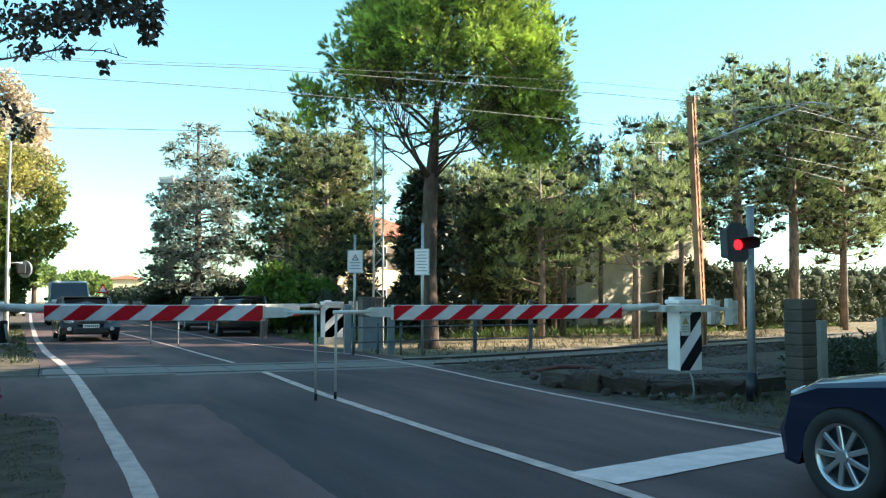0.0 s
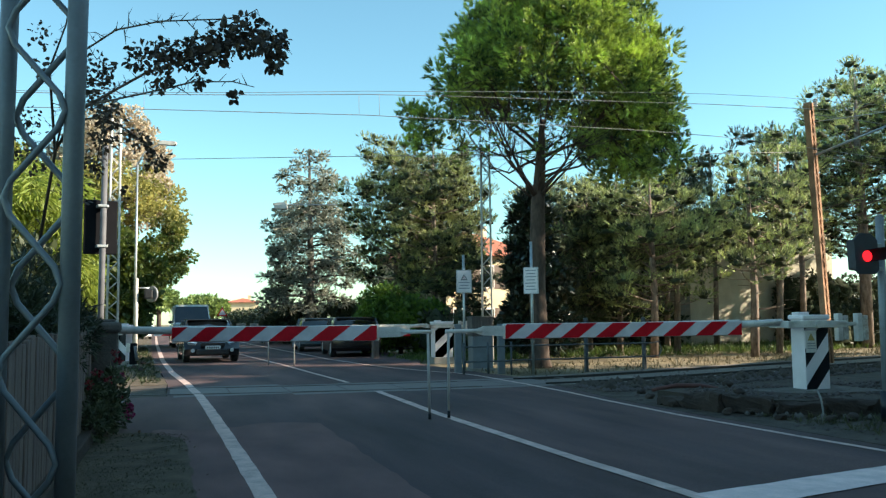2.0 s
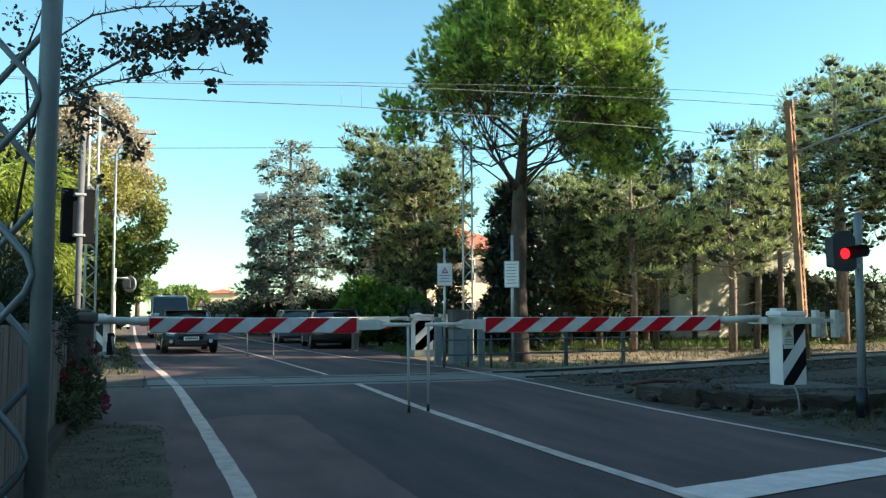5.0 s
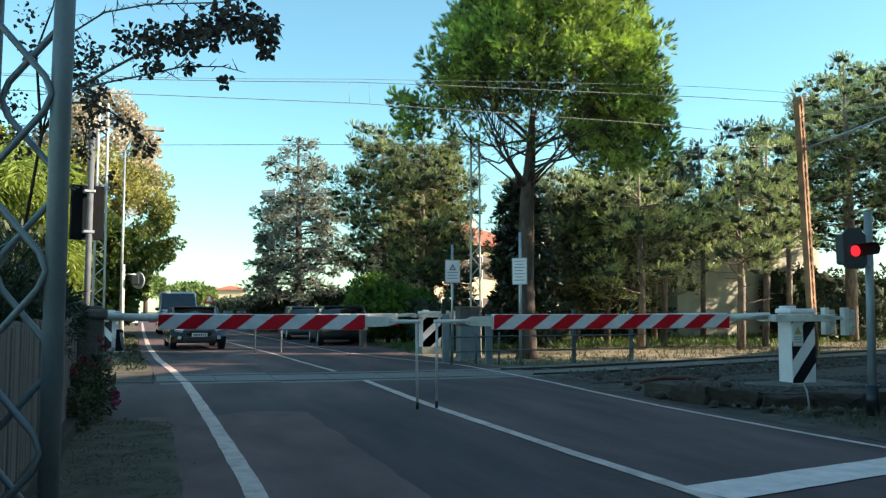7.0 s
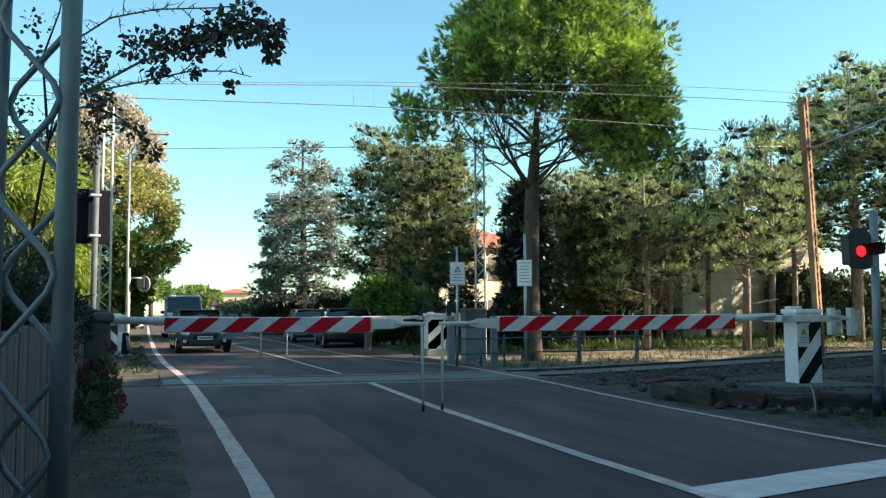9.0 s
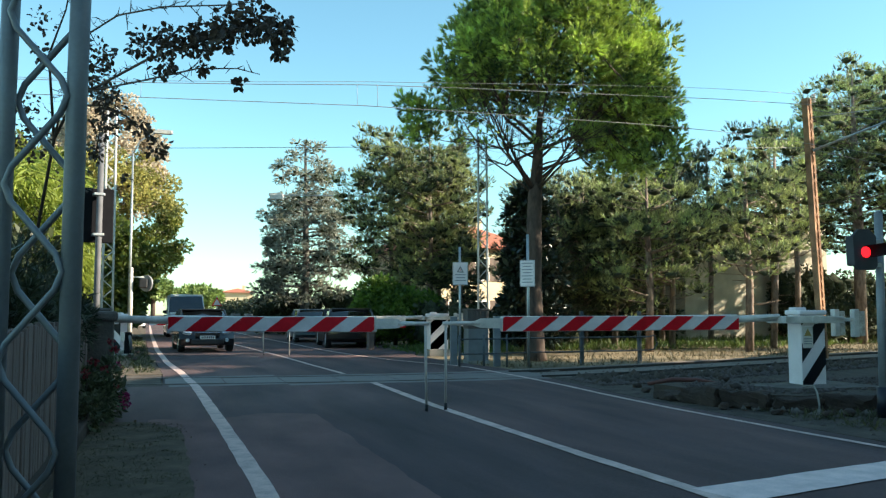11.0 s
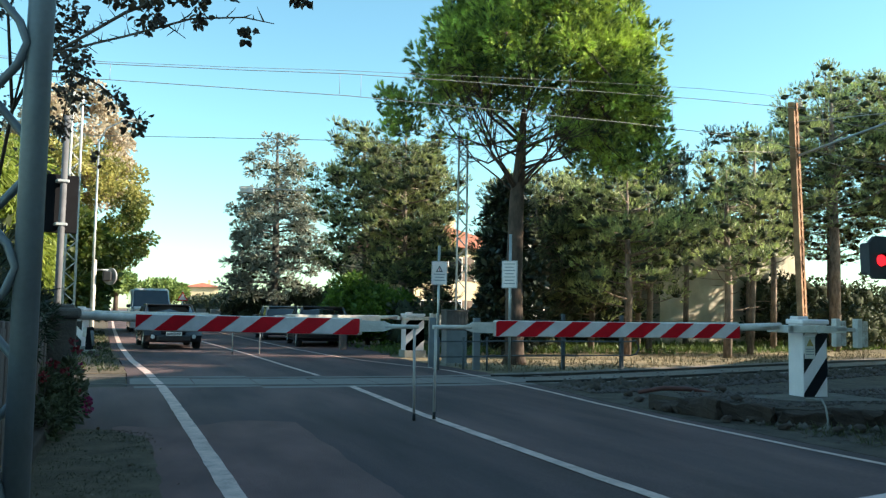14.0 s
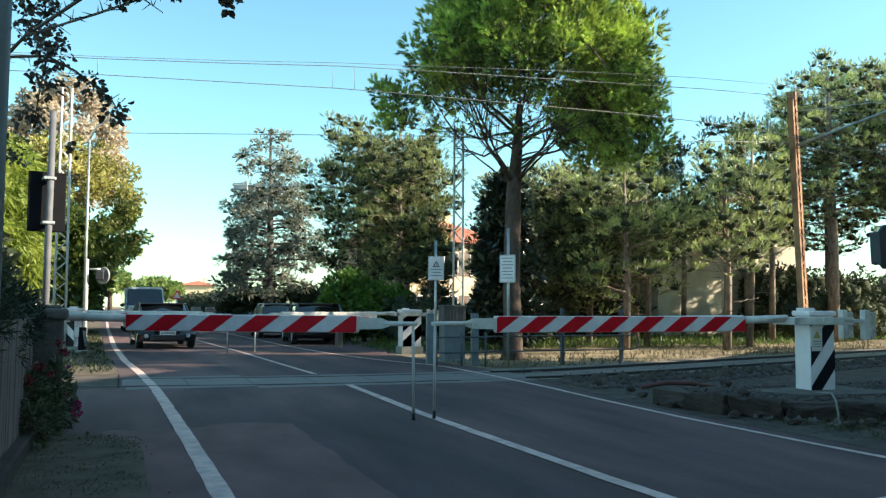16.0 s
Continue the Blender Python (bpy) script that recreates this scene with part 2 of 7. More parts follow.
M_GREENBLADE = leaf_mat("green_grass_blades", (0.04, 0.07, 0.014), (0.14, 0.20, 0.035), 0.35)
# about half of M_GREENBLADE: the shade is put into the blade colour
M_SHADEGRASS = leaf_mat("shaded_grass_blades", (0.022, 0.034, 0.010), (0.07, 0.085, 0.025), 0.3)

# near-black green for lumps inside crowns: the inner shade put in as colour
M_INNER = mat("inner_shade_green", (0.016, 0.024, 0.012), 0.95, var=0.5, scale=9, fine=45, bump=1.0, second=(0.050, 0.058, 0.026))
M_YELLOW = mat("yellow_sheet", (0.38, 0.27, 0.09), 0.6, var=0.1, bump=0)
M_GREYTEXT = mat("grey_print", (0.25, 0.26, 0.28), 0.6, var=0.1, bump=0)
M_RUSTWHITE = mat("rust_stained_white", (0.30, 0.17, 0.12), 0.7, var=0.4, scale=9, fine=50, second=(0.6, 0.56, 0.5))
M_SKIRTWHITE = mat("skirt_white", (0.69, 0.61, 0.61), 0.4, var=0.15, scale=7, fine=60, bump=0.04)

# ---- building blocks ----
def mesh_of(bm, name, material):
    me = bpy.data.meshes.new(name)
    bm.to_mesh(me)
    bm.free()
    for m in (material if isinstance(material, (list, tuple)) else [material]):
        me.materials.append(m)
    return me


def thing(name, m=None, label="", category="", group="", kind=""):
    ob = new(name)
    ob.matrix_world = m or Matrix()
    return tagged(ob, label, category, group, kind)


def part(name, bm, material, parent, label=""):
    """One mesh under a thing or a part, in that thing's space."""
    ob = new(name, bm if isinstance(bm, bpy.types.Mesh) else mesh_of(bm, name, material))
    ob.parent = parent
    return tagged(ob, label)


def solo(name, bm, material, label="", category="", group="", kind=""):
    ob = new(name, bm if isinstance(bm, bpy.types.Mesh) else mesh_of(bm, name, material))
    return tagged(ob, label, category, group, kind)


def box(bm, c, s, rot=(0, 0, 0), bevel=0.0, mi=0, seg=2):
    """A block with centre c, size s and rotation in degrees."""
    m = pose(*c, *rot) @ Matrix.Diagonal((*s, 1))
    vs = bmesh.ops.create_cube(bm, size=1, matrix=m)["verts"]
    fs = {f for v in vs for f in v.link_faces}
    for f in fs:
        f.material_index = mi
    if bevel:
        es = list({e for v in vs for e in v.link_edges})
        r = bmesh.ops.bevel(bm, geom=es, offset=bevel, segments=seg, affect="EDGES", profile=0.5)
        for f in r["faces"]:
            f.material_index = mi
    return bm


def tube(bm, p, q, r1, r2=None, n=10, mi=0, caps=True):
    p, q = Vector(p), Vector(q)
    d = q - p
    m = Matrix.Translation((p + q) / 2) @ d.to_track_quat("Z", "Y").to_matrix().to_4x4()
    r = bmesh.ops.create_cone(bm, cap_ends=caps, segments=n, radius1=r1, radius2=r1 if r2 is None else r2, depth=d.length, matrix=m)
    for v in r["verts"]:
        for f in v.link_faces:
            f.material_index = mi
            f.smooth = len(f.verts) == 4
    return bm


def chain(bm, pts, radii, n=8, mi=0):
    """A bent tapering tube through points: one skin."""
    pts = [Vector(p) for p in pts]
    rings = []
    for i, p in enumerate(pts):
        d = (pts[min(i + 1, len(pts) - 1)] - pts[max(i - 1, 0)]).normalized()
        a = d.orthogonal().normalized() if not rings else (last - last.dot(d) * d).normalized()
        last = a
        b = d.cross(a)
        rings.append([bm.verts.new(p + radii[i] * (math.cos(t) * a + math.sin(t) * b)) for t in (2 * math.pi * k / n for k in range(n))])
    for r0, r1 in zip(rings, rings[1:]):
        for k in range(n):
            f = bm.faces.new((r0[k], r0[(k + 1) % n], r1[(k + 1) % n], r1[k]))
            f.smooth, f.material_index = True, mi
    for r in (rings[0][::-1], rings[-1]):
        bm.faces.new(r).material_index = mi
    return bm


def prism(bm, outline, y0, y1, mi=0, axis="y"):
    """An outline in the (x, z) plane pushed from y0 to y1 (or in (x, y), pushed in z)."""
    def at(p, d):
        return (p[0], d, p[1]) if axis == "y" else (p[0], p[1], d) if axis == "z" else (d, p[0], p[1])
    a = [bm.verts.new(at(p, y0)) for p in outline]
    b = [bm.verts.new(at(p, y1)) for p in outline]
    fs = [bm.faces.new(a), bm.faces.new(b[::-1])]
    n = len(outline)
    fs += [bm.faces.new((a[i], b[i], b[(i + 1) % n], a[(i + 1) % n])) for i in range(n)]
    for f in fs:
        f.material_index = mi
    bmesh.ops.recalc_face_normals(bm, faces=fs)
    return bm


def np_mesh(name, verts, faces, material, smooth=False):
    """A mesh from arrays: verts (N, 3), faces (M, k)."""
    me = bpy.data.meshes.new(name)
    verts, faces = np.asarray(verts, np.float32), np.asarray(faces, np.int32)
    k = faces.shape[1]
    me.vertices.add(len(verts))
    me.vertices.foreach_set("co", verts.ravel())
    me.loops.add(faces.size)
    me.loops.foreach_set("vertex_index", faces.ravel())
    me.polygons.add(len(faces))
    me.polygons.foreach_set("loop_start", np.arange(0, faces.size, k, dtype=np.int32))
    me.update(calc_edges=True)
    me.validate()
    me.materials.append(material)
    return me


RNG = np.random.default_rng(7)


def unit(a):
    return a / (np.linalg.norm(a, axis=-1, keepdims=True) + 1e-9)


def blades(centers, dirs, per, length, width, spread, curl=0.0, size_var=0.35):
    """Thin pointed needles or leaves in tufts: (verts, faces) of kite shapes."""
    n = len(centers)
    c = np.repeat(centers, per, 0)
    d = unit(np.repeat(dirs, per, 0) + spread * RNG.normal(size=(n * per, 3)))
    side = unit(np.cross(d, RNG.normal(size=d.shape)))
    up = np.cross(side, d)
    ln = (length * (1 + size_var * RNG.normal(size=(n * per, 1)))).clip(length * 0.4)
    w = width * ln / length
    mid = c + d * ln * 0.5 + up * ln * curl
    v = np.stack([c, mid + side * w / 2, c + d * ln, mid - side * w / 2], 1).reshape(-1, 3)
    return v, np.arange(len(v)).reshape(-1, 4)


def ovals(centers, dirs, length, width, spread):
    """Rounded leaves with a fold: (verts, faces) of two quads each."""
    n = len(centers)
    d = unit(dirs + spread * RNG.normal(size=(n, 3)))
    side = unit(np.cross(d, RNG.normal(size=d.shape)))
    up = np.cross(side, d)
    ln = (length * (1 + 0.3 * RNG.normal(size=(n, 1)))).clip(length * 0.45)
    w = width * ln / length / 2
    c = centers
    rows = [c, c + d * ln * 0.3 + side * w + up * ln * 0.12, c + d * ln * 0.72 + side * w * 0.8 + up * ln * 0.10, c + d * ln - up * ln * 0.08,
            c + d * ln * 0.72 - side * w * 0.8 + up * ln * 0.10, c + d * ln * 0.3 - side * w + up * ln * 0.12]
    v = np.stack(rows, 1).reshape(-1, 3)
    k = 6 * np.arange(n)[:, None]
    return v, np.concatenate([k + [0, 1, 2, 3], k + [0, 3, 4, 5]], 0)


def in_clump(center, radius, count, shell=0.55, low=-1.0):
    """Random points in an ellipsoid, thicker towards its skin, with their outward directions."""
    d = unit(RNG.normal(size=(count, 3)))
    d[:, 2] = np.where(d[:, 2] < low, -d[:, 2], d[:, 2])
    r = shell + (1 - shell) * RNG.random((count, 1)) ** 0.6
    r = np.where(RNG.random((count, 1)) < 0.25, RNG.random((count, 1)), r)
    return np.asarray(center) + d * r * np.asarray(radius), d


def lump():
    """A coarse round body for the shady inside of a clump: (faces, points)."""
    bm = bmesh.new()
    bmesh.ops.create_icosphere(bm, subdivisions=1, radius=1.0)
    bm.verts.index_update()
    out = np.array([[v.index for v in f.verts] for f in bm.faces], np.int32), np.array([v.co[:] for v in bm.verts])
    bm.free()
    return out


def crown(name, clumps, density, per, length, width, spread, material, lift=0.4, curl=0.0, droop=0.0, low=-1.0, core=0.0):
    """A crown of many tufts. clumps: (centre, radii); density: tufts for a square metre of skin."""
    cs, ds = [], []
    for c, r in clumps:
        r = np.asarray(r, float)
        area = 4 * math.pi * ((r[0] * r[1] + r[1] * r[2] + r[0] * r[2]) / 3)
        p, d = in_clump(c, r, max(4, int(area * density)), low=low)
        cs.append(p)
        ds.append(unit(d + np.array([0, 0, lift - droop])))
    v, f = blades(np.concatenate(cs), np.concatenate(ds), per, length, width, spread, curl)
    # dark lumps inside the clumps stand in for the crown's own shade
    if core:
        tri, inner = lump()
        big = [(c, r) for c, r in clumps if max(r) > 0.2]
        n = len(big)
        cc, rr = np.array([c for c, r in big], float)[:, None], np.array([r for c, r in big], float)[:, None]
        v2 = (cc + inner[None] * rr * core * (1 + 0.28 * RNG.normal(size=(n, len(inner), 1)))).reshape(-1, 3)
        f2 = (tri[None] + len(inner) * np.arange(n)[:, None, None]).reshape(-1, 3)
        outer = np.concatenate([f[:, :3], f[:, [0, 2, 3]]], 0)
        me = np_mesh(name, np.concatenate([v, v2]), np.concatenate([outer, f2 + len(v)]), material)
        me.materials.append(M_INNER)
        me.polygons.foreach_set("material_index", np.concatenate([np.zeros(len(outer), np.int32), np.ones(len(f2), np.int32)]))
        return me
    return np_mesh(name, v, f, material)


def limb_path(a, b, sag, rnd, n=5):
    a, b = Vector(a), Vector(b)
    out = []
    for i in range(n):
        t = i / (n - 1)
        p = a.lerp(b, t)
        p.z += sag * math.sin(math.pi * t)
        if 0 < i < n - 1:
            p += Vector((rnd.uniform(-1, 1), rnd.uniform(-1, 1), rnd.uniform(-1, 1))) * (b - a).length * 0.06
        out.append(p)
    return out


def tree(name, label, base, trunk, radii, clumps, bark, leaf, seed=1, fork=None, limb_r=0.05, sag=-0.15, category="tree", group="", bare=0, bare_len=1.0, bare_max=9.0, limbs=16, rise=0.55, twigs=(), **leafy):
    """A tree: trunk points and limbs to every clump in one skin of bark, and a crown of tufts."""
    rnd = random.Random(seed)
    t = thing(name, pose(*base), label, category, group)
    bm = bmesh.new()
    chain(bm, trunk, radii, 12)
    lo = fork if fork is not None else trunk[-1][2] * 0.4
    step = max(1, len(clumps) // limbs)
    mains = []
    for n, (c, r) in enumerate(clumps):
        if n % step:
            continue
        zt = min(trunk[-1][2], max(lo, c[2] - math.hypot(c[0], c[1]) * rise))
        k = next((i for i in range(1, len(trunk)) if trunk[i][2] >= zt), len(trunk) - 1)
        p, q = Vector(trunk[k - 1]), Vector(trunk[k])
        s = min(max((zt - p.z) / max(q.z - p.z, 1e-3), 0), 1)
        rr = limb_r * rnd.uniform(0.6, 1.2)
        pts = limb_path(p.lerp(q, s), c, sag, rnd)
        chain(bm, pts, [rr, rr * 0.75, rr * 0.55, rr * 0.38, rr * 0.18], 6)
        mains += pts[1:]
    for n, (c, r) in enumerate(clumps):
        c = Vector(c)
        if n % step and mains:
            a = min(mains, key=lambda m: (m - c).length)
            chain(bm, limb_path(a, c, 0.0, rnd, 4), [limb_r * 0.3, limb_r * 0.24, limb_r * 0.17, limb_r * 0.08], 4)
        for _ in range(bare if max(r) < bare_max else 0):
            e = c + Vector((rnd.uniform(-1, 1) * r[0], rnd.uniform(-1, 1) * r[1], rnd.uniform(-1, 0.6) * r[2])) * bare_len
            chain(bm, limb_path(c, e, 0.0, rnd, 3), [limb_r * 0.12, limb_r * 0.09, limb_r * 0.04], 4)
    for c, r in twigs:
        c = Vector(c)
        a = min(mains, key=lambda m: (m - c).length)
        chain(bm, limb_path(a, c, 0.0, rnd, 4), [limb_r * 0.3, limb_r * 0.24, limb_r * 0.17, limb_r * 0.08], 4)
        for _ in range(9):
            e = c + Vector((rnd.uniform(-1, 1) * r, rnd.uniform(-1, 1) * r, rnd.uniform(-1, 0.5) * r))
            chain(bm, limb_path(c, e, 0.0, rnd, 3), [limb_r * 0.12, limb_r * 0.09, limb_r * 0.04], 4)
    part("trunk", bm, bark, t)
    part("crown", crown("crown", clumps, material=leaf, **leafy), leaf, t)
    return t


# ---- ground, road and track ----
def track_y(x):
    """Middle of the track, which bends at the crossing."""
    def soft(u):
        return 0.6 * math.log1p(math.exp(min(u / 0.6, 200.0)))
    return 4.55 + 0.31 * soft(x - 4.2) + 0.20 * soft(-x - 0.5)


def sheet(name, pts, z, material, label="", kind="structure", thick=0.0):
    bm = bmesh.new()
    if thick:
        prism(bm, pts, z - thick, z, axis="z")
    else:
        f = bm.faces.new([bm.verts.new((x, y, z)) for x, y in pts])
        bmesh.ops.recalc_face_normals(bm, faces=[f])
        if f.normal.z < 0:
            f.normal_flip()
    return solo(name, bm, material, label, kind=kind)


def strip(bm, pts, width, z, rag=0.0, seed=0, step=0.25):
    """A painted band along a line, with slightly worn edges."""
    rnd = random.Random(seed)
    pts = [Vector((x, y, 0)) for x, y in pts]
    dense = []
    for a, b in zip(pts, pts[1:]):
        k = max(1, int((b - a).length / step))
        dense += [a.lerp(b, i / k) for i in range(k)]
    dense.append(pts[-1])
    row = []
    for i, p in enumerate(dense):
        d = (dense[min(i + 1, len(dense) - 1)] - dense[max(i - 1, 0)]).normalized()
        s = Vector((-d.y, d.x, 0))
        l, r = (width / 2 + rnd.uniform(-rag, rag) for _ in range(2))
        row.append((bm.verts.new((p + s * l).to_tuple()[:2] + (z,)), bm.verts.new((p - s * r).to_tuple()[:2] + (z,))))
    for (a, b), (c, d) in zip(row, row[1:]):
        f = bm.faces.new((b, d, c, a))
        f.normal_update()
        if f.normal.z < 0:
            f.normal_flip()
    return bm


LEFT_LINE = [(-2.90, -14), (-2.90, -4.7), (-2.95, -1.5), (-3.02, 1.8), (-3.07, 3.9), (-3.16, 5.6), (-3.25, 7.4), (-3.5, 11), (-3.8, 18.5), (-4.3, 40), (-5.2, 90)]
MID_LINE = [(0.0, -14), (-0.05, -5.9), (-0.10, -4.5), (-0.13, -2.3), (-0.15, -0.2), (-0.11, 1.4), (-0.06, 3.6)]
MID_FAR = [(-0.12, 5.9), (-0.28, 9.4), (-0.43, 13.4), (-0.98, 22.8), (-1.7, 32), (-2.7, 60)]
RIGHT_LINE = [(2.7, -14), (2.71, -5), (2.66, -3.74), (2.65, -1.6), (2.75, 0.4), (2.88, 2.0), (2.95, 3.8), (2.98, 5.8), (2.97, 6.9), (2.84, 7.8), (2.55, 8.6), (2.05, 10.6), (1.7, 13), (1.4, 17), (0.8, 36), (-0.2, 90)]

sheet("ground", [(-400, -400), (400, -400), (400, 600), (-400, 600)], -0.06, M_GROUND, "dry grassy ground with bare earth patches")
road_pts = [(-3.75, -40), (-3.75, -1.35), (-7.5, -1.35), (-7.5, 3.9), (-3.6, 4.1), (-3.6, 7.0), (-3.75, 11), (-4.1, 18.5), (-4.6, 40), (-5.6, 90), (-9, 300),
            (-2, 300), (0.6, 90), (2.6, 40), (4.6, 24), (4.7, 17), (3.3, 12.5), (3.35, 9), (3.6, 6.4), (3.4, 4), (3.15, -1.6), (2.95, -5), (2.9, -40)]
sheet("road", road_pts, 0.0, M_ASPHALT, "worn grey asphalt road", thick=0.2)


def ragged(x, y, amp, k=0.0):
    """How far a worn edge strays at a place along it."""
    return amp * (noise.noise((x * 1.7, y * 1.7, k)) + 0.6 * noise.noise((x * 6.0, y * 6.0, k + 5)) + 0.35 * noise.noise((x * 19.0, y * 19.0, k + 9)))


seam = [(-1.8 + ragged(0, -20 + 0.1 * k, 0.035), -20 + 0.1 * k) for k in range(194)]
top_edge = [(-1.85 - 0.1 * k, -0.62 + 0.2 * math.sin(k * 0.35) + ragged(-1.85 - 0.1 * k, 3, 0.16)) for k in range(1, 19)]
sheet("road_patch", seam + top_edge + [(-3.74, -0.7), (-3.74, -20)], 0.003, M_PATCH, "older brown asphalt of the near lane, with a worn seam")
for nm, pts, w, lab in (("road_line", LEFT_LINE, 0.15, "white edge line, worn"), ("road_line", MID_LINE, 0.13, "white centre line"), ("road_line", MID_FAR, 0.10, "worn white centre line"), ("road_line", RIGHT_LINE, 0.09, "white edge line")):
    solo(nm, strip(bmesh.new(), pts, w, 0.007, 0.005, len(pts)), M_LINE, lab, kind="structure")
solo("stop_line", strip(bmesh.new(), [(0.0, -6.18), (2.75, -5.62)], 0.46, 0.008, 0.01, 5), M_STOP, "broad white stop line", kind="structure")
rag = random.Random(4)
VERGE_EDGE = [(-3.37 + ragged(1, -20 + 0.08 * k, 0.05, 3) - (0.5 * ((k - 222) / 18) ** 2.5 if k > 222 else 0), -20 + 0.08 * k) for k in range(241)]
sheet("verge_near", [(-4.35, -20)] + VERGE_EDGE + [(-4.35, -0.78)], 0.006, M_GRASS, "thin trodden grass verge", thick=0.2)
sheet("verge_far", [(-9, 6.9)] + [(-3.55 - 0.045 * k * 0.9 + rag.uniform(-0.07, 0.05), 6.95 + 0.9 * k) for k in range(13)] + [(-4.15, 18.9), (-4.6, 40), (-5.7, 90), (-14, 90), (-9, 30)], 0.005, M_GRASS, "patchy green verge", thick=0.2)
sheet("verge_right", [(2.92, -1.5), (3.05, 0.8), (3.42, 4.0), (3.6, 3.6), (12, 4.2), (30, 10), (40, 0), (14, -14), (2.95, -20), (3.0, -5)], 0.004, M_DIRT, "dirt verge with weeds and gravel", thick=0.2)


sheet("verge_track", [(-9, 3.92), (-7.5, 3.92), (-3.62, 4.12), (-3.62, 6.98), (-9, 8.6)], -0.002, M_DIRT, "dirt and gravel along the rails beside the crossing", thick=0.2)


def track_band(name, off0, off1, z0, z1, material, label, x0=-60, x1=3.4, step=1.0, left=False, kind="structure"):
    xs = np.arange(x0, x1 + 1e-6, step)
    bm = bmesh.new()
    rows = []
    for x in xs:
        y = track_y(x)
        s = (track_y(x + 0.1) - track_y(x - 0.1)) / 0.2
        nx, ny = -s / math.hypot(1, s), 1 / math.hypot(1, s)
        rows.append([bm.verts.new((x + nx * o, y + ny * o, z)) for o, z in ((off0, z0), (off0, z1), (off1, z1), (off1, z0))])
    for a, b in zip(rows, rows[1:]):
        for i in range(3):
            bm.faces.new((a[i], a[i + 1], b[i + 1], b[i]))
    bmesh.ops.recalc_face_normals(bm, faces=bm.faces)
    return solo(name, bm, material, label, kind=kind)


track_band("ballast_bed", -1.3, 1.7, -0.12, -0.02, M_BALLAST, "grey ballast bed of the railway track", 3.5, 110, 2)
track_band("ballast_bed", -1.8, 1.8, -0.08, 0.0, M_BALLAST, "grey ballast bed of the railway track", -110, -8, 2)
for o in (-0.72, 0.72):
    r = track_band("rail", o - 0.055, o + 0.055, -0.06, -0.012, M_RAIL, "dark rusty foot of the running rail", 3.3, 110, 0.8)
    r = track_band("rail_head", o - 0.03, o + 0.03, -0.012, 0.03, M_RAILTOP, "worn rail head", 3.3, 110, 0.8)
    track_band("rail_head", o - 0.036, o + 0.036, -0.03, 0.012, M_FLUSH, "rail head flush with the road", -110, 3.3, 2)

# crossing panels between and beside the rails
crossing = thing("crossing_deck", pose(0, 0, 0), "pale concrete level crossing panels between the rails", kind="structure")
pbm = bmesh.new()
box(pbm, (0, 0, -0.0345), (1.0, 1.32, 0.075), bevel=0.012)
panel = mesh_of(pbm, "panel", M_PANEL)
for i in range(7):
    p = part("panel", panel, M_PANEL, crossing)
    p.matrix_world = pose(-3.05 + i * 1.03, track_y(-3.05 + i * 1.03), 0, 0, 0, 0)
    p.scale.x = 1.02
pbm = bmesh.new()
box(pbm, (0, 0, -0.032), (2.0, 0.34, 0.07), bevel=0.01)
edge_panel = mesh_of(pbm, "edge_panel", M_PANEL)
for i in range(4):
    for o in (-0.96, 0.96):
        p = part("edge_panel", edge_panel, M_PANEL, crossing)
        p.matrix_world = pose(-2.5 + i * 1.98, track_y(-2.5 + i * 1.98) + o, 0)


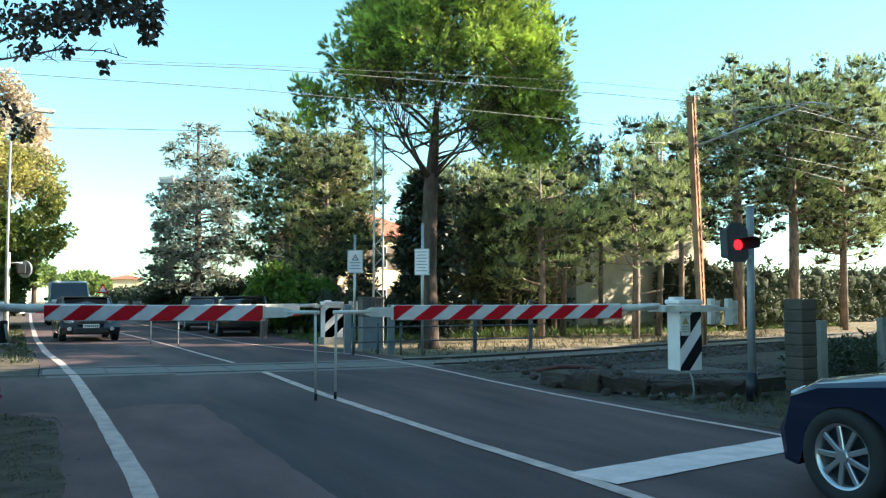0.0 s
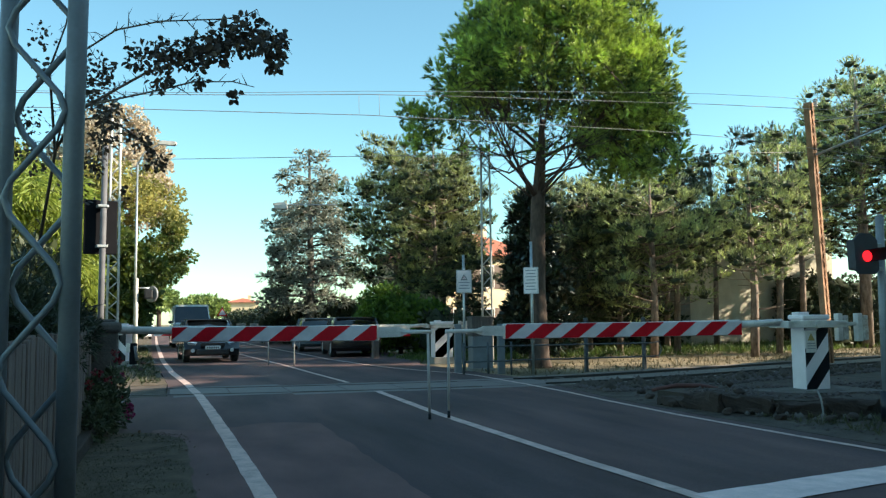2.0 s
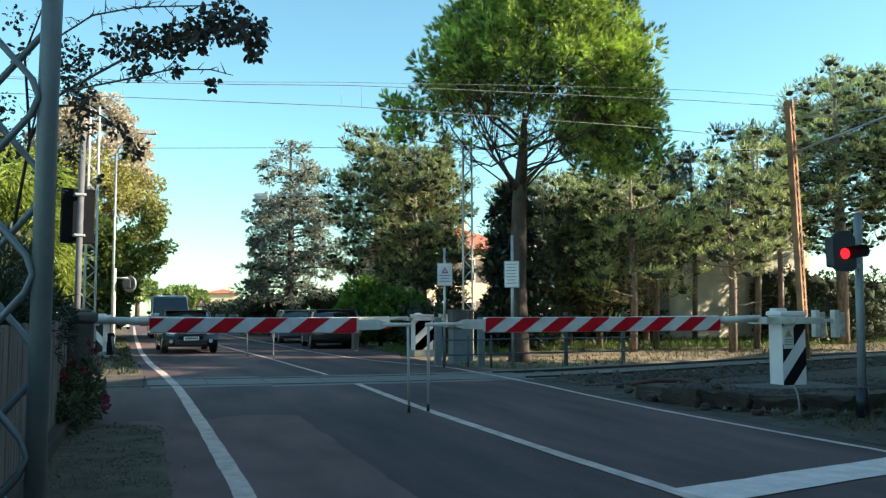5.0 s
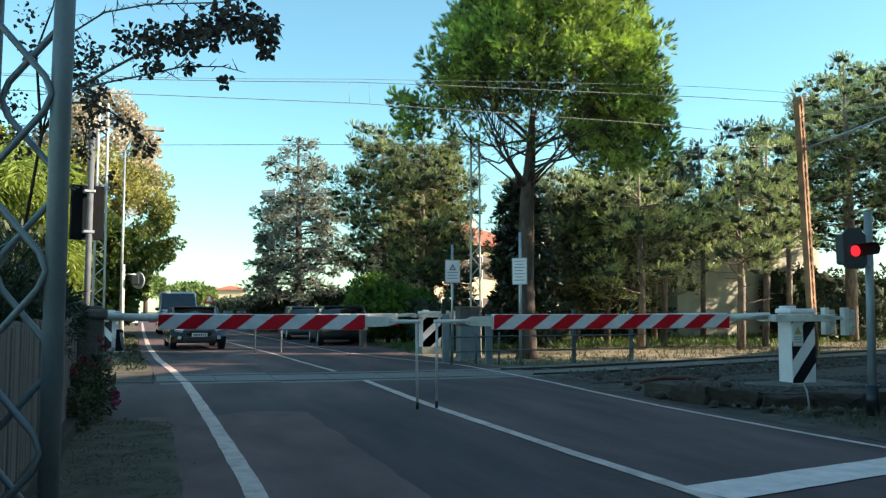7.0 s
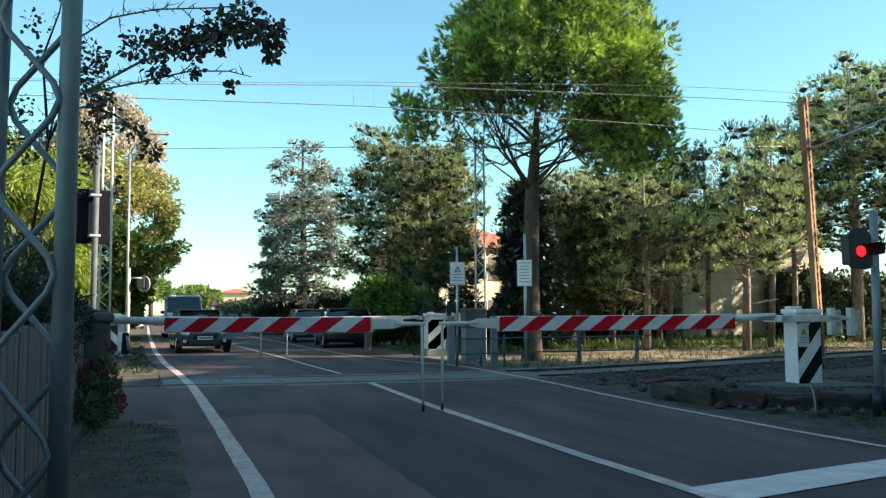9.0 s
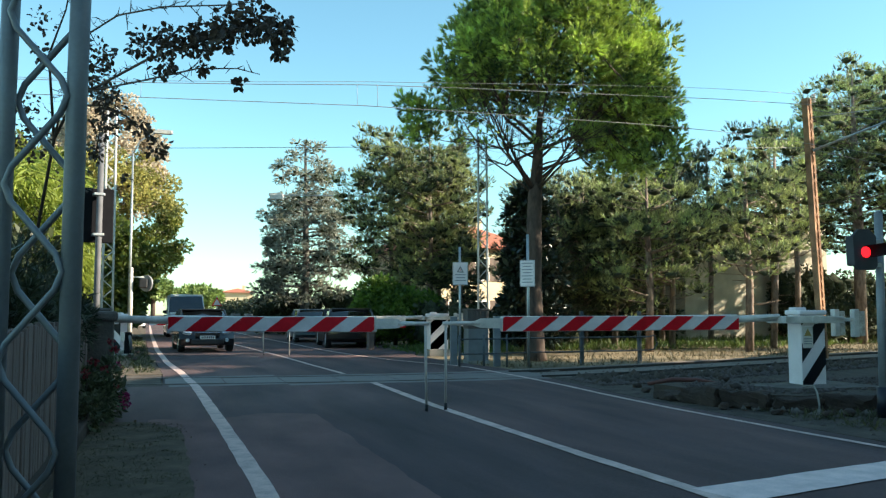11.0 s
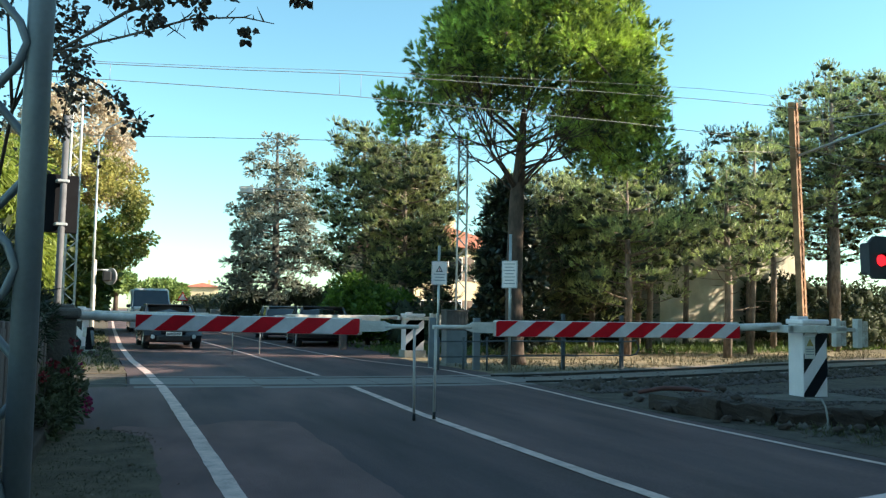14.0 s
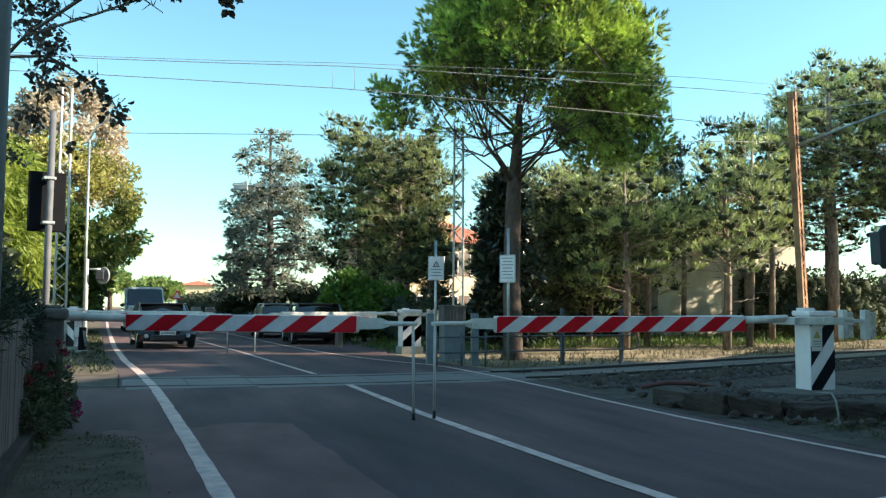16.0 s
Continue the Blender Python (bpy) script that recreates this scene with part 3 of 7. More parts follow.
# ---- barriers ----
def barrier(m, reach, skirt, sign, label, legs=(), stripes=6, sticker=True, slant=1, size=(0.385, 0.47), drop=0.0, bands=(3, 0.52, 0.265, 0.0)):
    """A crossing barrier: cabinet, boom with striped skirt, counterweights. Local +x is the way of the boom, -y the face."""
    t = thing("level_crossing_barrier", m, label, "barrier", "level crossing barriers")
    w, d, h = size[0], size[1], 1.0
    bm = bmesh.new()
    box(bm, (0, 0, 0.2 + h / 2), (w, d, h), bevel=0.015)
    cab = part("cabinet", bm, M_WHITE, t, "white enamelled cabinet")
    bm = bmesh.new()
    box(bm, (0, 0, 0.09), (w + 0.10, d + 0.12, 0.23), bevel=0.02)
    part("foot", bm, M_CONC, t, "old concrete foot")
    fy = sign * (d / 2)                       # the striped face
    for i in range(bands[0]):
        zc = bands[3] + i * bands[1]
        lo, hi = zc - 0.02, zc + 0.5
        # a diagonal black band clipped to the face
        pts, a, b = [], (-w / 2 + 0.004, zc), (w / 2 - 0.004, zc + 0.50)
        band = [(a[0], a[1]), (b[0], b[1]), (b[0], b[1] + bands[2]), (a[0], a[1] + bands[2])]
        z0, z1 = 0.21, 0.2 + h - 0.02
        clip = []
        for k in range(4):
            (x0, y0), (x1, y1) = band[k], band[(k + 1) % 4]
            seg = [(x0 + (x1 - x0) * j / 12, y0 + (y1 - y0) * j / 12) for j in range(12)]
            clip += [(x, min(max(y, z0), z1)) for x, y in seg]
        out = []
        for p in clip:
            if not out or abs(p[0] - out[-1][0]) + abs(p[1] - out[-1][1]) > 1e-4:
                out.append(p)
        if max(p[1] for p in out) - min(p[1] for p in out) > 0.03:
            bm = bmesh.new()
            bm.faces.new([bm.verts.new((-x, fy + sign * 0.004, z)) for x, z in out])
            bmesh.ops.solidify(bm, geom=bm.faces[:], thickness=0.003)
            part("stripe", bm, M_BLACK, cab, "black diagonal stripe")
    bm = bmesh.new()
    box(bm, (0, 0, 0.2 + h + 0.03), (w + 0.05, d + 0.05, 0.07), bevel=0.02)
    box(bm, (0.12, -0.02, 0.2 + h + 0.08), (0.18, 0.16, 0.05), bevel=0.012)
    part("lid", bm, M_WHITE, cab)
    if sticker:
        bm = bmesh.new()
        box(bm, (0.10 * sign, fy + sign * 0.010, 0.88), (0.17, 0.008, 0.30), bevel=0.002)
        st = part("warning_plate", bm, M_WHITE_OLD, cab, "small white warning plate with yellow triangle")
        bm = bmesh.new()
        prism(bm, [(0.10 * sign - 0.06, 0.90), (0.10 * sign + 0.06, 0.90), (0.10 * sign, 1.005)], fy + sign * 0.0145, fy + sign * 0.018)
        part("triangle", bm, M_YELLOW, st, "yellow warning triangle")
        bm = bmesh.new()
        for k in range(3):
            box(bm, (0.10 * sign, fy + sign * 0.016, 0.86 - 0.035 * k), (0.13, 0.003, 0.013))
        part("text_bars", bm, M_GREYTEXT, st)
    # boom carrier on the cabinet, reaching past it to the counterweights
    za = 1.13
    bm = bmesh.new()
    for s in (-1, 1):
        box(bm, (0.0, s * (d / 2 + 0.05), za), (0.95, 0.03, 0.10), bevel=0.008)
        box(bm, (-0.55, s * (d / 2 + 0.05), za), (0.5, 0.03, 0.05), bevel=0.006)
    box(bm, (0.45, 0, za), (0.10, d + 0.13, 0.10), bevel=0.01)
    tube(bm, (0, -d / 2 - 0.09, za), (0, d / 2 + 0.09, za), 0.055, n=12)
    part("carrier", bm, M_WHITE_OLD, t, "white steel carrier arms")
    for s in (-1, 1):
        bm = bmesh.new()
        box(bm, (-0.67, s * (d / 2 + 0.05), za - 0.05), (0.08, 0.10, 0.40), bevel=0.008)
        cw = part("counterweight", bm, M_WHITE_OLD, t, "white counterweight block with a rusty plate")
        bm = bmesh.new()
        box(bm, (-0.762, s * (d / 2 + 0.05), za - 0.06), (0.10, 0.09, 0.36), bevel=0.008)
        part("plate", bm, M_RUSTWHITE, cw, "rust-stained plate")
    bm = bmesh.new()
    tube(bm, (0.45, 0, za + 0.03), (skirt[0] + 0.02, 0, za + 0.01), 0.052, 0.05)
    tube(bm, (skirt[0], 0, za + 0.035), (skirt[0] + (skirt[1] - skirt[0]) * 0.5, 0, za + 0.028), 0.042, 0.03)
    tube(bm, (0.5, 0.09, za + 0.05), (skirt[0] - 0.1, 0, za), 0.012)
    box(bm, ((skirt[0] + skirt[1]) / 2, 0, za - 0.04), (skirt[1] - skirt[0] + 0.02, 0.10, 0.20), bevel=0.02)
    prism(bm, [(skirt[1], za + 0.035), (skirt[1] + 0.28, za + 0.03), (skirt[1] + 0.38, za - 0.01), (skirt[1] + 0.38, za - 0.06), (skirt[1] + 0.28, za - 0.09), (skirt[1], za - 0.10)], -0.02, 0.02)
    tube(bm, (skirt[1] + 0.3, 0, za - 0.03), (reach, 0, za - 0.03), 0.028, 0.024)
    part("boom", bm, M_WHITE_OLD, t, "white tapering boom")
    # striped skirt: slanted red sheets on a white board, on both faces
    x0, x1, z0, z1 = skirt[0], skirt[1], za - 0.135 - drop, za + 0.055 - drop
    pitch = (x1 - x0) / stripes
    bm = bmesh.new()
    box(bm, ((x0 + x1) / 2, 0, (z0 + z1) / 2), (x1 - x0, 0.108, z1 - z0 - 0.004), bevel=0.004)
    board = part("skirt_board", bm, M_SKIRTWHITE, t, "white reflective skirt board")
    for i in range(-1, stripes + 1):
        a = x0 + i * pitch + (pitch * 0.42)
        quad = [(a, z0), (a + pitch * 0.52, z0), (a + pitch * 0.52 + 0.26, z1), (a + 0.26, z1)] if slant > 0 else [(a + 0.26, z0), (a + 0.26 + pitch * 0.52, z0), (a + pitch * 0.52, z1), (a, z1)]
        quad = clip_x(quad, x0, x1)
        if len(quad) < 3:
            continue
        for yy in (-0.058, 0.055):
            bm = bmesh.new()
            prism(bm, quad, yy, yy + 0.003)
            part("red_stripe", bm, M_RED, board, "red slanted stripe")
    for lx in legs:
        bm = bmesh.new()
        tube(bm, (lx, 0, za - 0.03), (lx + 0.01, 0.02, 0.05), 0.017, 0.016)
        leg = part("support_leg", bm, M_WORNLEG, t, "thin hanging support leg, paint worn to dark steel")
        part("leg_foot", tube(bmesh.new(), (lx + 0.01, 0.02, 0.10), (lx + 0.01, 0.02, 0.012), 0.017, 0.02), M_RUBBER, leg, "dark foot")
    return t


def clip_x(poly, lo, hi):
    for edge, keep in ((lo, lambda p: p[0] >= lo), (hi, lambda p: p[0] <= hi)):
        out = []
        for k in range(len(poly)):
            p, q = poly[k], poly[(k + 1) % len(poly)]
            if keep(p):
                out.append(p)
            if keep(p) != keep(q):
                s = (edge - p[0]) / (q[0] - p[0])
                out.append((edge, p[1] + s * (q[1] - p[1])))
        poly = out
        if len(poly) < 3:
            return []
    return poly



barrier(pose(5.2, -1.13, 0.0, 0, 0, 177), 5.42, (1.14, 4.63), 1, "white barrier cabinet with black stripes and lowered red-white boom", (5.38,), 7, slant=-1, size=(0.40, 0.30))
barrier(pose(-4.77, 1.51, 0.0, 0, 0, -29.9), 5.0, (1.45, 4.30), -1, "lowered red and white striped boom across the near lane", (4.95,), 5, slant=1)
barrier(pose(4.2, 13.2, -0.06, 0, 0, 180), 4.45, (1.0, 3.7), 1, "far white barrier cabinet with black stripes, boom lowered", (4.4,), 5, sticker=False, size=(0.56, 0.45), bands=(2, 0.62, 0.36, 0.0), drop=0.15, slant=-1)
barrier(pose(-4.95, 15.6, -0.06, 0, 0, -21.5), 4.5, (1.0, 3.7), -1, "far barrier cabinet beside the verge with lowered striped boom", (4.4,), 5, sticker=False, size=(0.5, 0.45), bands=(2, 0.62, 0.36, 0.0), drop=0.06, slant=1)


# ---- trees ----
def ellipsoid_clumps(center, radii, count, size, seed, lower=-0.3, flat=0.75):
    rnd = random.Random(seed)
    out = []
    i = 0
    while len(out) < count:
        i += 1
        z = 1 - 2 * ((i * 0.754877666) % 1)
        a = 2 * math.pi * ((i * 0.569840290 + rnd.uniform(-0.05, 0.05)) % 1)
        if z < lower:
            continue
        r = math.sqrt(1 - z * z)
        k = rnd.uniform(0.72, 1.0)
        s = size * rnd.uniform(0.75, 1.25)
        out.append(((center[0] + radii[0] * k * r * math.cos(a), center[1] + radii[1] * k * r * math.sin(a), center[2] + radii[2] * k * z), (s, s, s * flat)))
    return out


def tier_clumps(z0, z1, r0, r1, tiers, size, seed, flat=0.4, droop=0.1, lean=(0, 0), skip=0.12):
    """Branches in tiers round a stem: for conifers."""
    rnd = random.Random(seed)
    out = []
    for i in range(tiers):
        t = i / (tiers - 1)
        z, r = z0 + (z1 - z0) * t, (r0 + (r1 - r0) * t) * rnd.uniform(0.62, 1.2)
        k = max(2, int(2.3 * r / size + 1))
        a0 = rnd.uniform(0, 6.28)
        for j in range(k):
            a = a0 + 6.283 * j / k + rnd.uniform(-0.35, 0.35)
            for f in ((0.85, 0.45) if r > size * 1.6 else (0.6,)):
                s = size * rnd.uniform(0.75, 1.2) * (0.75 + 0.25 * (1 - t))
                q = r * f * rnd.uniform(0.7, 1.2)
                if rnd.random() < skip:
                    continue
                out.append(((lean[0] * t + q * math.cos(a), lean[1] * t + q * math.sin(a), z - droop * q + rnd.uniform(-0.25, 0.25)), (s, s, s * flat)))
    out.append(((lean[0], lean[1], z1 + 0.2), (size * 0.4, size * 0.4, size * 0.7)))
    return out


def shoots(points, axes, per, reach, length, width, rng, open_=0.6):
    """Bottle-brush shoots: needles set along short axes, slanting outwards. Returns (verts, faces)."""
    n = len(points)
    c, ax = np.repeat(points, per, 0), np.repeat(unit(axes), per, 0)
    k = rng.random((n * per, 1))
    side = rng.normal(size=ax.shape)
    side = unit(side - (side * ax).sum(1, keepdims=True) * ax)
    d = unit(ax + side * open_ * (1.15 - 0.6 * k) * rng.uniform(0.6, 1.3, (n * per, 1)))
    c = c + ax * reach * k
    flat = unit(np.cross(d, rng.normal(size=d.shape))) * width / 2
    ln = length * rng.uniform(0.7, 1.25, (n * per, 1))
    v = np.stack([c - flat, c + flat, c + d * ln], 1).reshape(-1, 3)
    return v, np.arange(len(v)).reshape(-1, 3)


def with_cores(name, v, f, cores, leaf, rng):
    """Needles and, inside each pad, a dark lump coloured as its inner shade: one crown mesh."""
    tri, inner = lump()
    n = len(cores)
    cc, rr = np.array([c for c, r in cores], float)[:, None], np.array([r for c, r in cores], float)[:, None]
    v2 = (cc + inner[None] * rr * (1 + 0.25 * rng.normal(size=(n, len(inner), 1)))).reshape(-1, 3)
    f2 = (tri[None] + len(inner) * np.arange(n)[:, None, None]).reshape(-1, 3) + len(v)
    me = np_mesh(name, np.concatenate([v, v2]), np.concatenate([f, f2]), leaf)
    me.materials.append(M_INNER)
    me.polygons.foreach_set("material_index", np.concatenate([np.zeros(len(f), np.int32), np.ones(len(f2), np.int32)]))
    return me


def whorl_tree(name, label, base, trunk, radii, crown_z, radius_at, leaf, bark=None, seed=1, gap=0.5, arms=7, slope=0.15, up=0.25, miss=0.2, step=0.19, fan=0.55, shoot=(0.22, 0.17, 0.026), per=13, stand=0.9, pads=0, flat=0.55, core=0.46, thick=125, group="", stubs=5):
    """A conifer: branches in whorls round the stem, each a flat fan of side twigs that carry upturned shoots."""
    rnd, rng = random.Random(seed), np.random.default_rng(seed)
    t = thing(name, pose(*base), label, "tree", group)
    bm = bmesh.new()
    chain(bm, trunk, radii, 12)

    def stem(z):
        k = next((i for i in range(1, len(trunk)) if trunk[i][2] >= z), len(trunk) - 1)
        p, q = Vector(trunk[k - 1]), Vector(trunk[k])
        s = min(max((z - p.z) / max(q.z - p.z, 1e-3), 0), 1)
        return p.lerp(q, s), radii[k - 1] * (1 - s) + radii[k] * s

    z0, z1 = crown_z
    pts, axes, cores = [], [], []
    count = max(3, int((z1 - z0) / gap))
    for i in range(count + 1):
        f = i / count
        a0 = rnd.uniform(0, 6.28)
        full = rnd.uniform(0.78, 1.12)
        for j in range(arms if f < 0.85 else max(3, arms - 2)):
            if rnd.random() < miss:
                continue
            a = a0 + 6.283 * j / arms + rnd.uniform(-0.4, 0.4)
            z = z0 + (z1 - z0) * f + rnd.uniform(-0.8, 0.8) * gap
            o, sr = stem(z)
            ln = radius_at(min(1, max(0, (z - z0) / (z1 - z0)))) * full * rnd.uniform(0.55, 1.15)
            out = Vector((math.cos(a), math.sin(a), 0))
            side = Vector((-out.y, out.x, 0))
            bend = rnd.uniform(-0.12, 0.12)
            tip_up = up * rnd.uniform(0.6, 1.3)

            def on(u):
                return o + out * ln * u + side * ln * bend * u * u + Vector((0, 0, ln * (slope * (1 + f) * u + tip_up * u ** 3)))
            r = min(sr * 0.42, 0.012 + 0.016 * ln)
            chain(bm, [on(u) for u in (0, 0.3, 0.65, 1.0)], [r, r * 0.75, r * 0.5, r * 0.2], 5)
            if pads:
                m = max(1, int(ln / pads * 1.05))
                for q in range(m):
                    u = 1.0 if q == 0 else rnd.uniform(0.38, 1.0)
                    pr = pads * rnd.uniform(0.55, 1.2)
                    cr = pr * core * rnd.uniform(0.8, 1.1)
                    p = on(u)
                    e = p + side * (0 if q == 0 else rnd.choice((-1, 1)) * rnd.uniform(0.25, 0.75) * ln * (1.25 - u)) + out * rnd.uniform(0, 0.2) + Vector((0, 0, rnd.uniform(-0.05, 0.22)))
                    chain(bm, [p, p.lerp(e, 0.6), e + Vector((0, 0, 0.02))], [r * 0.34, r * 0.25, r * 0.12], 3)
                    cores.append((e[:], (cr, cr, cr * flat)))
                    for g in range(int(rnd.uniform(0.8, 1.2) * thick * pr * pr) + 3):
                        d = Vector((rnd.gauss(0, 1), rnd.gauss(0, 1), rnd.gauss(0.35, 0.9))).normalized()
                        pts.append((e + Vector((d.x, d.y, d.z * flat)) * pr * rnd.uniform(0.5, 0.95))[:])
                        axes.append((d * 0.75 + out * 0.2 + Vector((0, 0, stand * rnd.uniform(0.4, 1.0))))[:])
                continue
            m = max(2, int(ln * 0.78 / step))
            for q in range(m + 1):
                u = 0.24 + 0.76 * q / m
                w = fan * ln * (1.12 - u) * rnd.uniform(0.6, 1.2) + 0.12
                p = on(u)
                for s in (-1, 1):
                    e = p + side * s * w + out * w * 0.55 + Vector((0, 0, w * (slope + 0.5 * up) * rnd.uniform(0.2, 1.4)))
                    if w > 0.3 and q % 2 == 0:
                        chain(bm, [p, p.lerp(e, 0.6), e], [r * 0.34, r * 0.25, r * 0.12], 3)
                    for g in range(max(1, int(w / 0.15))):
                        y = p.lerp(e, rnd.uniform(0.35, 1.0))
                        pts.append((y.x + rnd.uniform(-0.05, 0.05), y.y + rnd.uniform(-0.05, 0.05), y.z + rnd.uniform(-0.04, 0.05)))
                        x = (e - p).normalized() * rnd.uniform(0.4, 0.9) + Vector((0, 0, stand * rnd.uniform(0.5, 1.2)))
                        axes.append(x[:])
            p = on(1.0)
            pts.append(p[:])
            axes.append((out * 0.6 + Vector((0, 0, stand)))[:])
    for q in range(6):
        o, _ = stem(z1 + (trunk[-1][2] - z1) * q / 5)
        for s in range(3):
            pts.append((o.x + rnd.uniform(-0.1, 0.1), o.y + rnd.uniform(-0.1, 0.1), o.z))
            axes.append((rnd.uniform(-0.5, 0.5), rnd.uniform(-0.5, 0.5), 1.0))
    for q in range(stubs):                     # dead stubs below the crown
        z = z0 * rnd.uniform(0.45, 1.0)
        o, sr = stem(z)
        a = rnd.uniform(0, 6.28)
        ln = rnd.uniform(0.3, 1.0)
        chain(bm, [o, o + Vector((math.cos(a) * ln * 0.6, math.sin(a) * ln * 0.6, 0.02)), o + Vector((math.cos(a) * ln, math.sin(a) * ln, -0.08 + rnd.uniform(0, 0.2)))], [0.018, 0.013, 0.005], 4)
    part("trunk", bm, bark or M_BARK, t)
    v, f = shoots(np.array(pts), np.array(axes), per, shoot[0], shoot[1], shoot[2], rng)
    part("crown", with_cores("crown", v, f, cores, leaf, rng) if cores else np_mesh("crown", v, f, leaf), leaf, t)
    return t


# the tall stone pine behind the track; its crown in a frame turned to the road's way
def across(u, d, z):
    """A place u to the right and d away, seen along the street."""
    return (0.948 * u + 0.317 * d, -0.317 * u + 0.948 * d, z)


def stone_pine(base, size):
    rnd, rng = random.Random(31), np.random.default_rng(31)
    t = thing("stone_pine", pose(*base) @ Matrix.Scale(size, 4), "tall umbrella pine with sunlit green crown behind the railway fence", "tree")
    bm = bmesh.new()
    chain(bm, [(0, 0, 0), (0.02, 0, 0.35), (-0.02, 0, 2), (0.03, 0, 4.0), (0.10, -0.05, 5.0), (0.2, 0, 6.2)], [0.33, 0.225, 0.20, 0.175, 0.13, 0.06], 14)
    puffs = []                                  # (place, radius, way out)
    k = 0
    while len(puffs) < 640:
        k += 1
        z = 1 - 2 * ((k * 0.754877666) % 1)
        a = 6.283 * ((k * 0.569840290) % 1)
        if z < -0.42:
            continue
        w = math.sqrt(1 - z * z)
        n = Vector((w * math.cos(a), w * math.sin(a), z))
        wob = 1 + 0.16 * noise.noise(n * 2.1 + Vector((3.1, 0, 7))) + 0.16 * noise.noise(n * 4.7)
        deep = rnd.random() < 0.45
        q = wob * (rnd.uniform(0.62, 0.80) if deep else rnd.uniform(0.86, 1.0))
        u, d, h = 0.55 + 2.75 * q * n.x, 2.7 * q * n.y, 6.85 + (2.95 if z > 0 else 2.6) * q * z
        if (z < -0.12 and math.hypot(n.x, n.y) * q < 0.66) or (z < -0.12 and n.x < 0.35):
            if rnd.random() < 0.94:
                continue
        puffs.append((Vector(across(u, d, h)), rnd.uniform(0.25, 0.40), Vector(across(n.x, n.y, z))))
    for _ in range(190):                        # hanging sprays low on the sunny side
        u = rnd.uniform(1.1, 3.35)
        puffs.append((Vector(across(u, rnd.uniform(-1.5, 1.2), rnd.uniform(4.55 + 0.3 * abs(u - 2.7), 6.2))), rnd.uniform(0.16, 0.28), Vector(across(0.6, 0, -0.1))))
    for _ in range(30):                         # thin tufts under the dome
        puffs.append((Vector(across(rnd.uniform(-2.3, 1.0), rnd.uniform(-1.8, 1.2), rnd.uniform(5.1, 6.1))), rnd.uniform(0.10, 0.2), Vector((0, 0, 0.3))))
    for _ in range(26):                         # the lobe that stands out on its own
        puffs.append((Vector(across(rnd.uniform(-3.25, -2.45), rnd.uniform(-0.4, 0.4), rnd.uniform(5.55, 6.65))), rnd.uniform(0.2, 0.3), Vector(across(-0.5, 0, 0.6))))
    # limbs that fan out from the fork, forked again twice
    ends = []
    for j in range(26):
        a = 6.283 * (j * 0.618 % 1) + rnd.uniform(-0.2, 0.2)
        o = Vector((0.04, 0, rnd.uniform(3.95, 5.6)))
        h = rnd.uniform(5.6, 7.6) - 0.25 * (j % 3)
        ln = rnd.uniform(1.5, 2.5)
        e = Vector(across(0.35 + ln * math.cos(a), ln * math.sin(a), h))
        mid = o.lerp(e, 0.5) + Vector((0, 0, -0.12 * ln)) + Vector((rnd.uniform(-0.15, 0.15), rnd.uniform(-0.15, 0.15), 0))
        r = rnd.uniform(0.022, 0.048)
        chain(bm, [o, o.lerp(mid, 0.5) + Vector((0, 0, 0.03)), mid, mid.lerp(e, 0.5) + Vector((rnd.uniform(-0.1, 0.1), 0, 0.05)), e], [r, r * 0.8, r * 0.6, r * 0.42, r * 0.2], 7)
        ends += [mid, mid.lerp(e, 0.5), e]
        for _ in range(7):
            p = mid.lerp(e, rnd.uniform(0.0, 0.9))
            q = p + (e - o).normalized() * rnd.uniform(0.4, 1.0) + Vector((rnd.uniform(-0.6, 0.6), rnd.uniform(-0.6, 0.6), rnd.uniform(-0.1, 0.5)))
            chain(bm, [p, p.lerp(q, 0.5) + Vector((0, 0, -0.06)), q], [r * 0.35, r * 0.25, r * 0.1], 5)
            ends.append(q)
            for _ in range(4):
                b = p.lerp(q, rnd.uniform(0.3, 1))
                x = b + Vector((rnd.uniform(-0.5, 0.5), rnd.uniform(-0.5, 0.5), rnd.uniform(-0.25, 0.35)))
                chain(bm, [b, b.lerp(x, 0.5) + Vector((0, 0, -0.03)), x], [r * 0.16, r * 0.11, r * 0.05], 3)
    for p, r, n in puffs:
        if p.z < 7.2:
            a = min(ends, key=lambda m: (m - p).length)
            chain(bm, [a, a.lerp(p, 0.5) + Vector((0, 0, -0.06)), p], [0.014, 0.010, 0.005], 4)
    part("trunk", bm, M_BARK, t)
    pts, axes = [], []
    for p, r, n in puffs:
        for _ in range(max(6, int(330 * r * r))):
            d = Vector((rnd.gauss(0, 1), rnd.gauss(0, 1), rnd.gauss(0, 1))).normalized()
            pts.append((p + d * r * rnd.uniform(0.35, 0.9))[:])
            axes.append((d * 0.9 + n * 0.35 + Vector((0, 0, 0.45)))[:])
    v, f = shoots(np.array(pts), np.array(axes), 18, 0.09, 0.115, 0.0195, rng, 0.6)
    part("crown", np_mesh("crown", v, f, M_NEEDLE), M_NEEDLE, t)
    return t


stone_pine((5.88, 9.83, -0.16), 1.11)

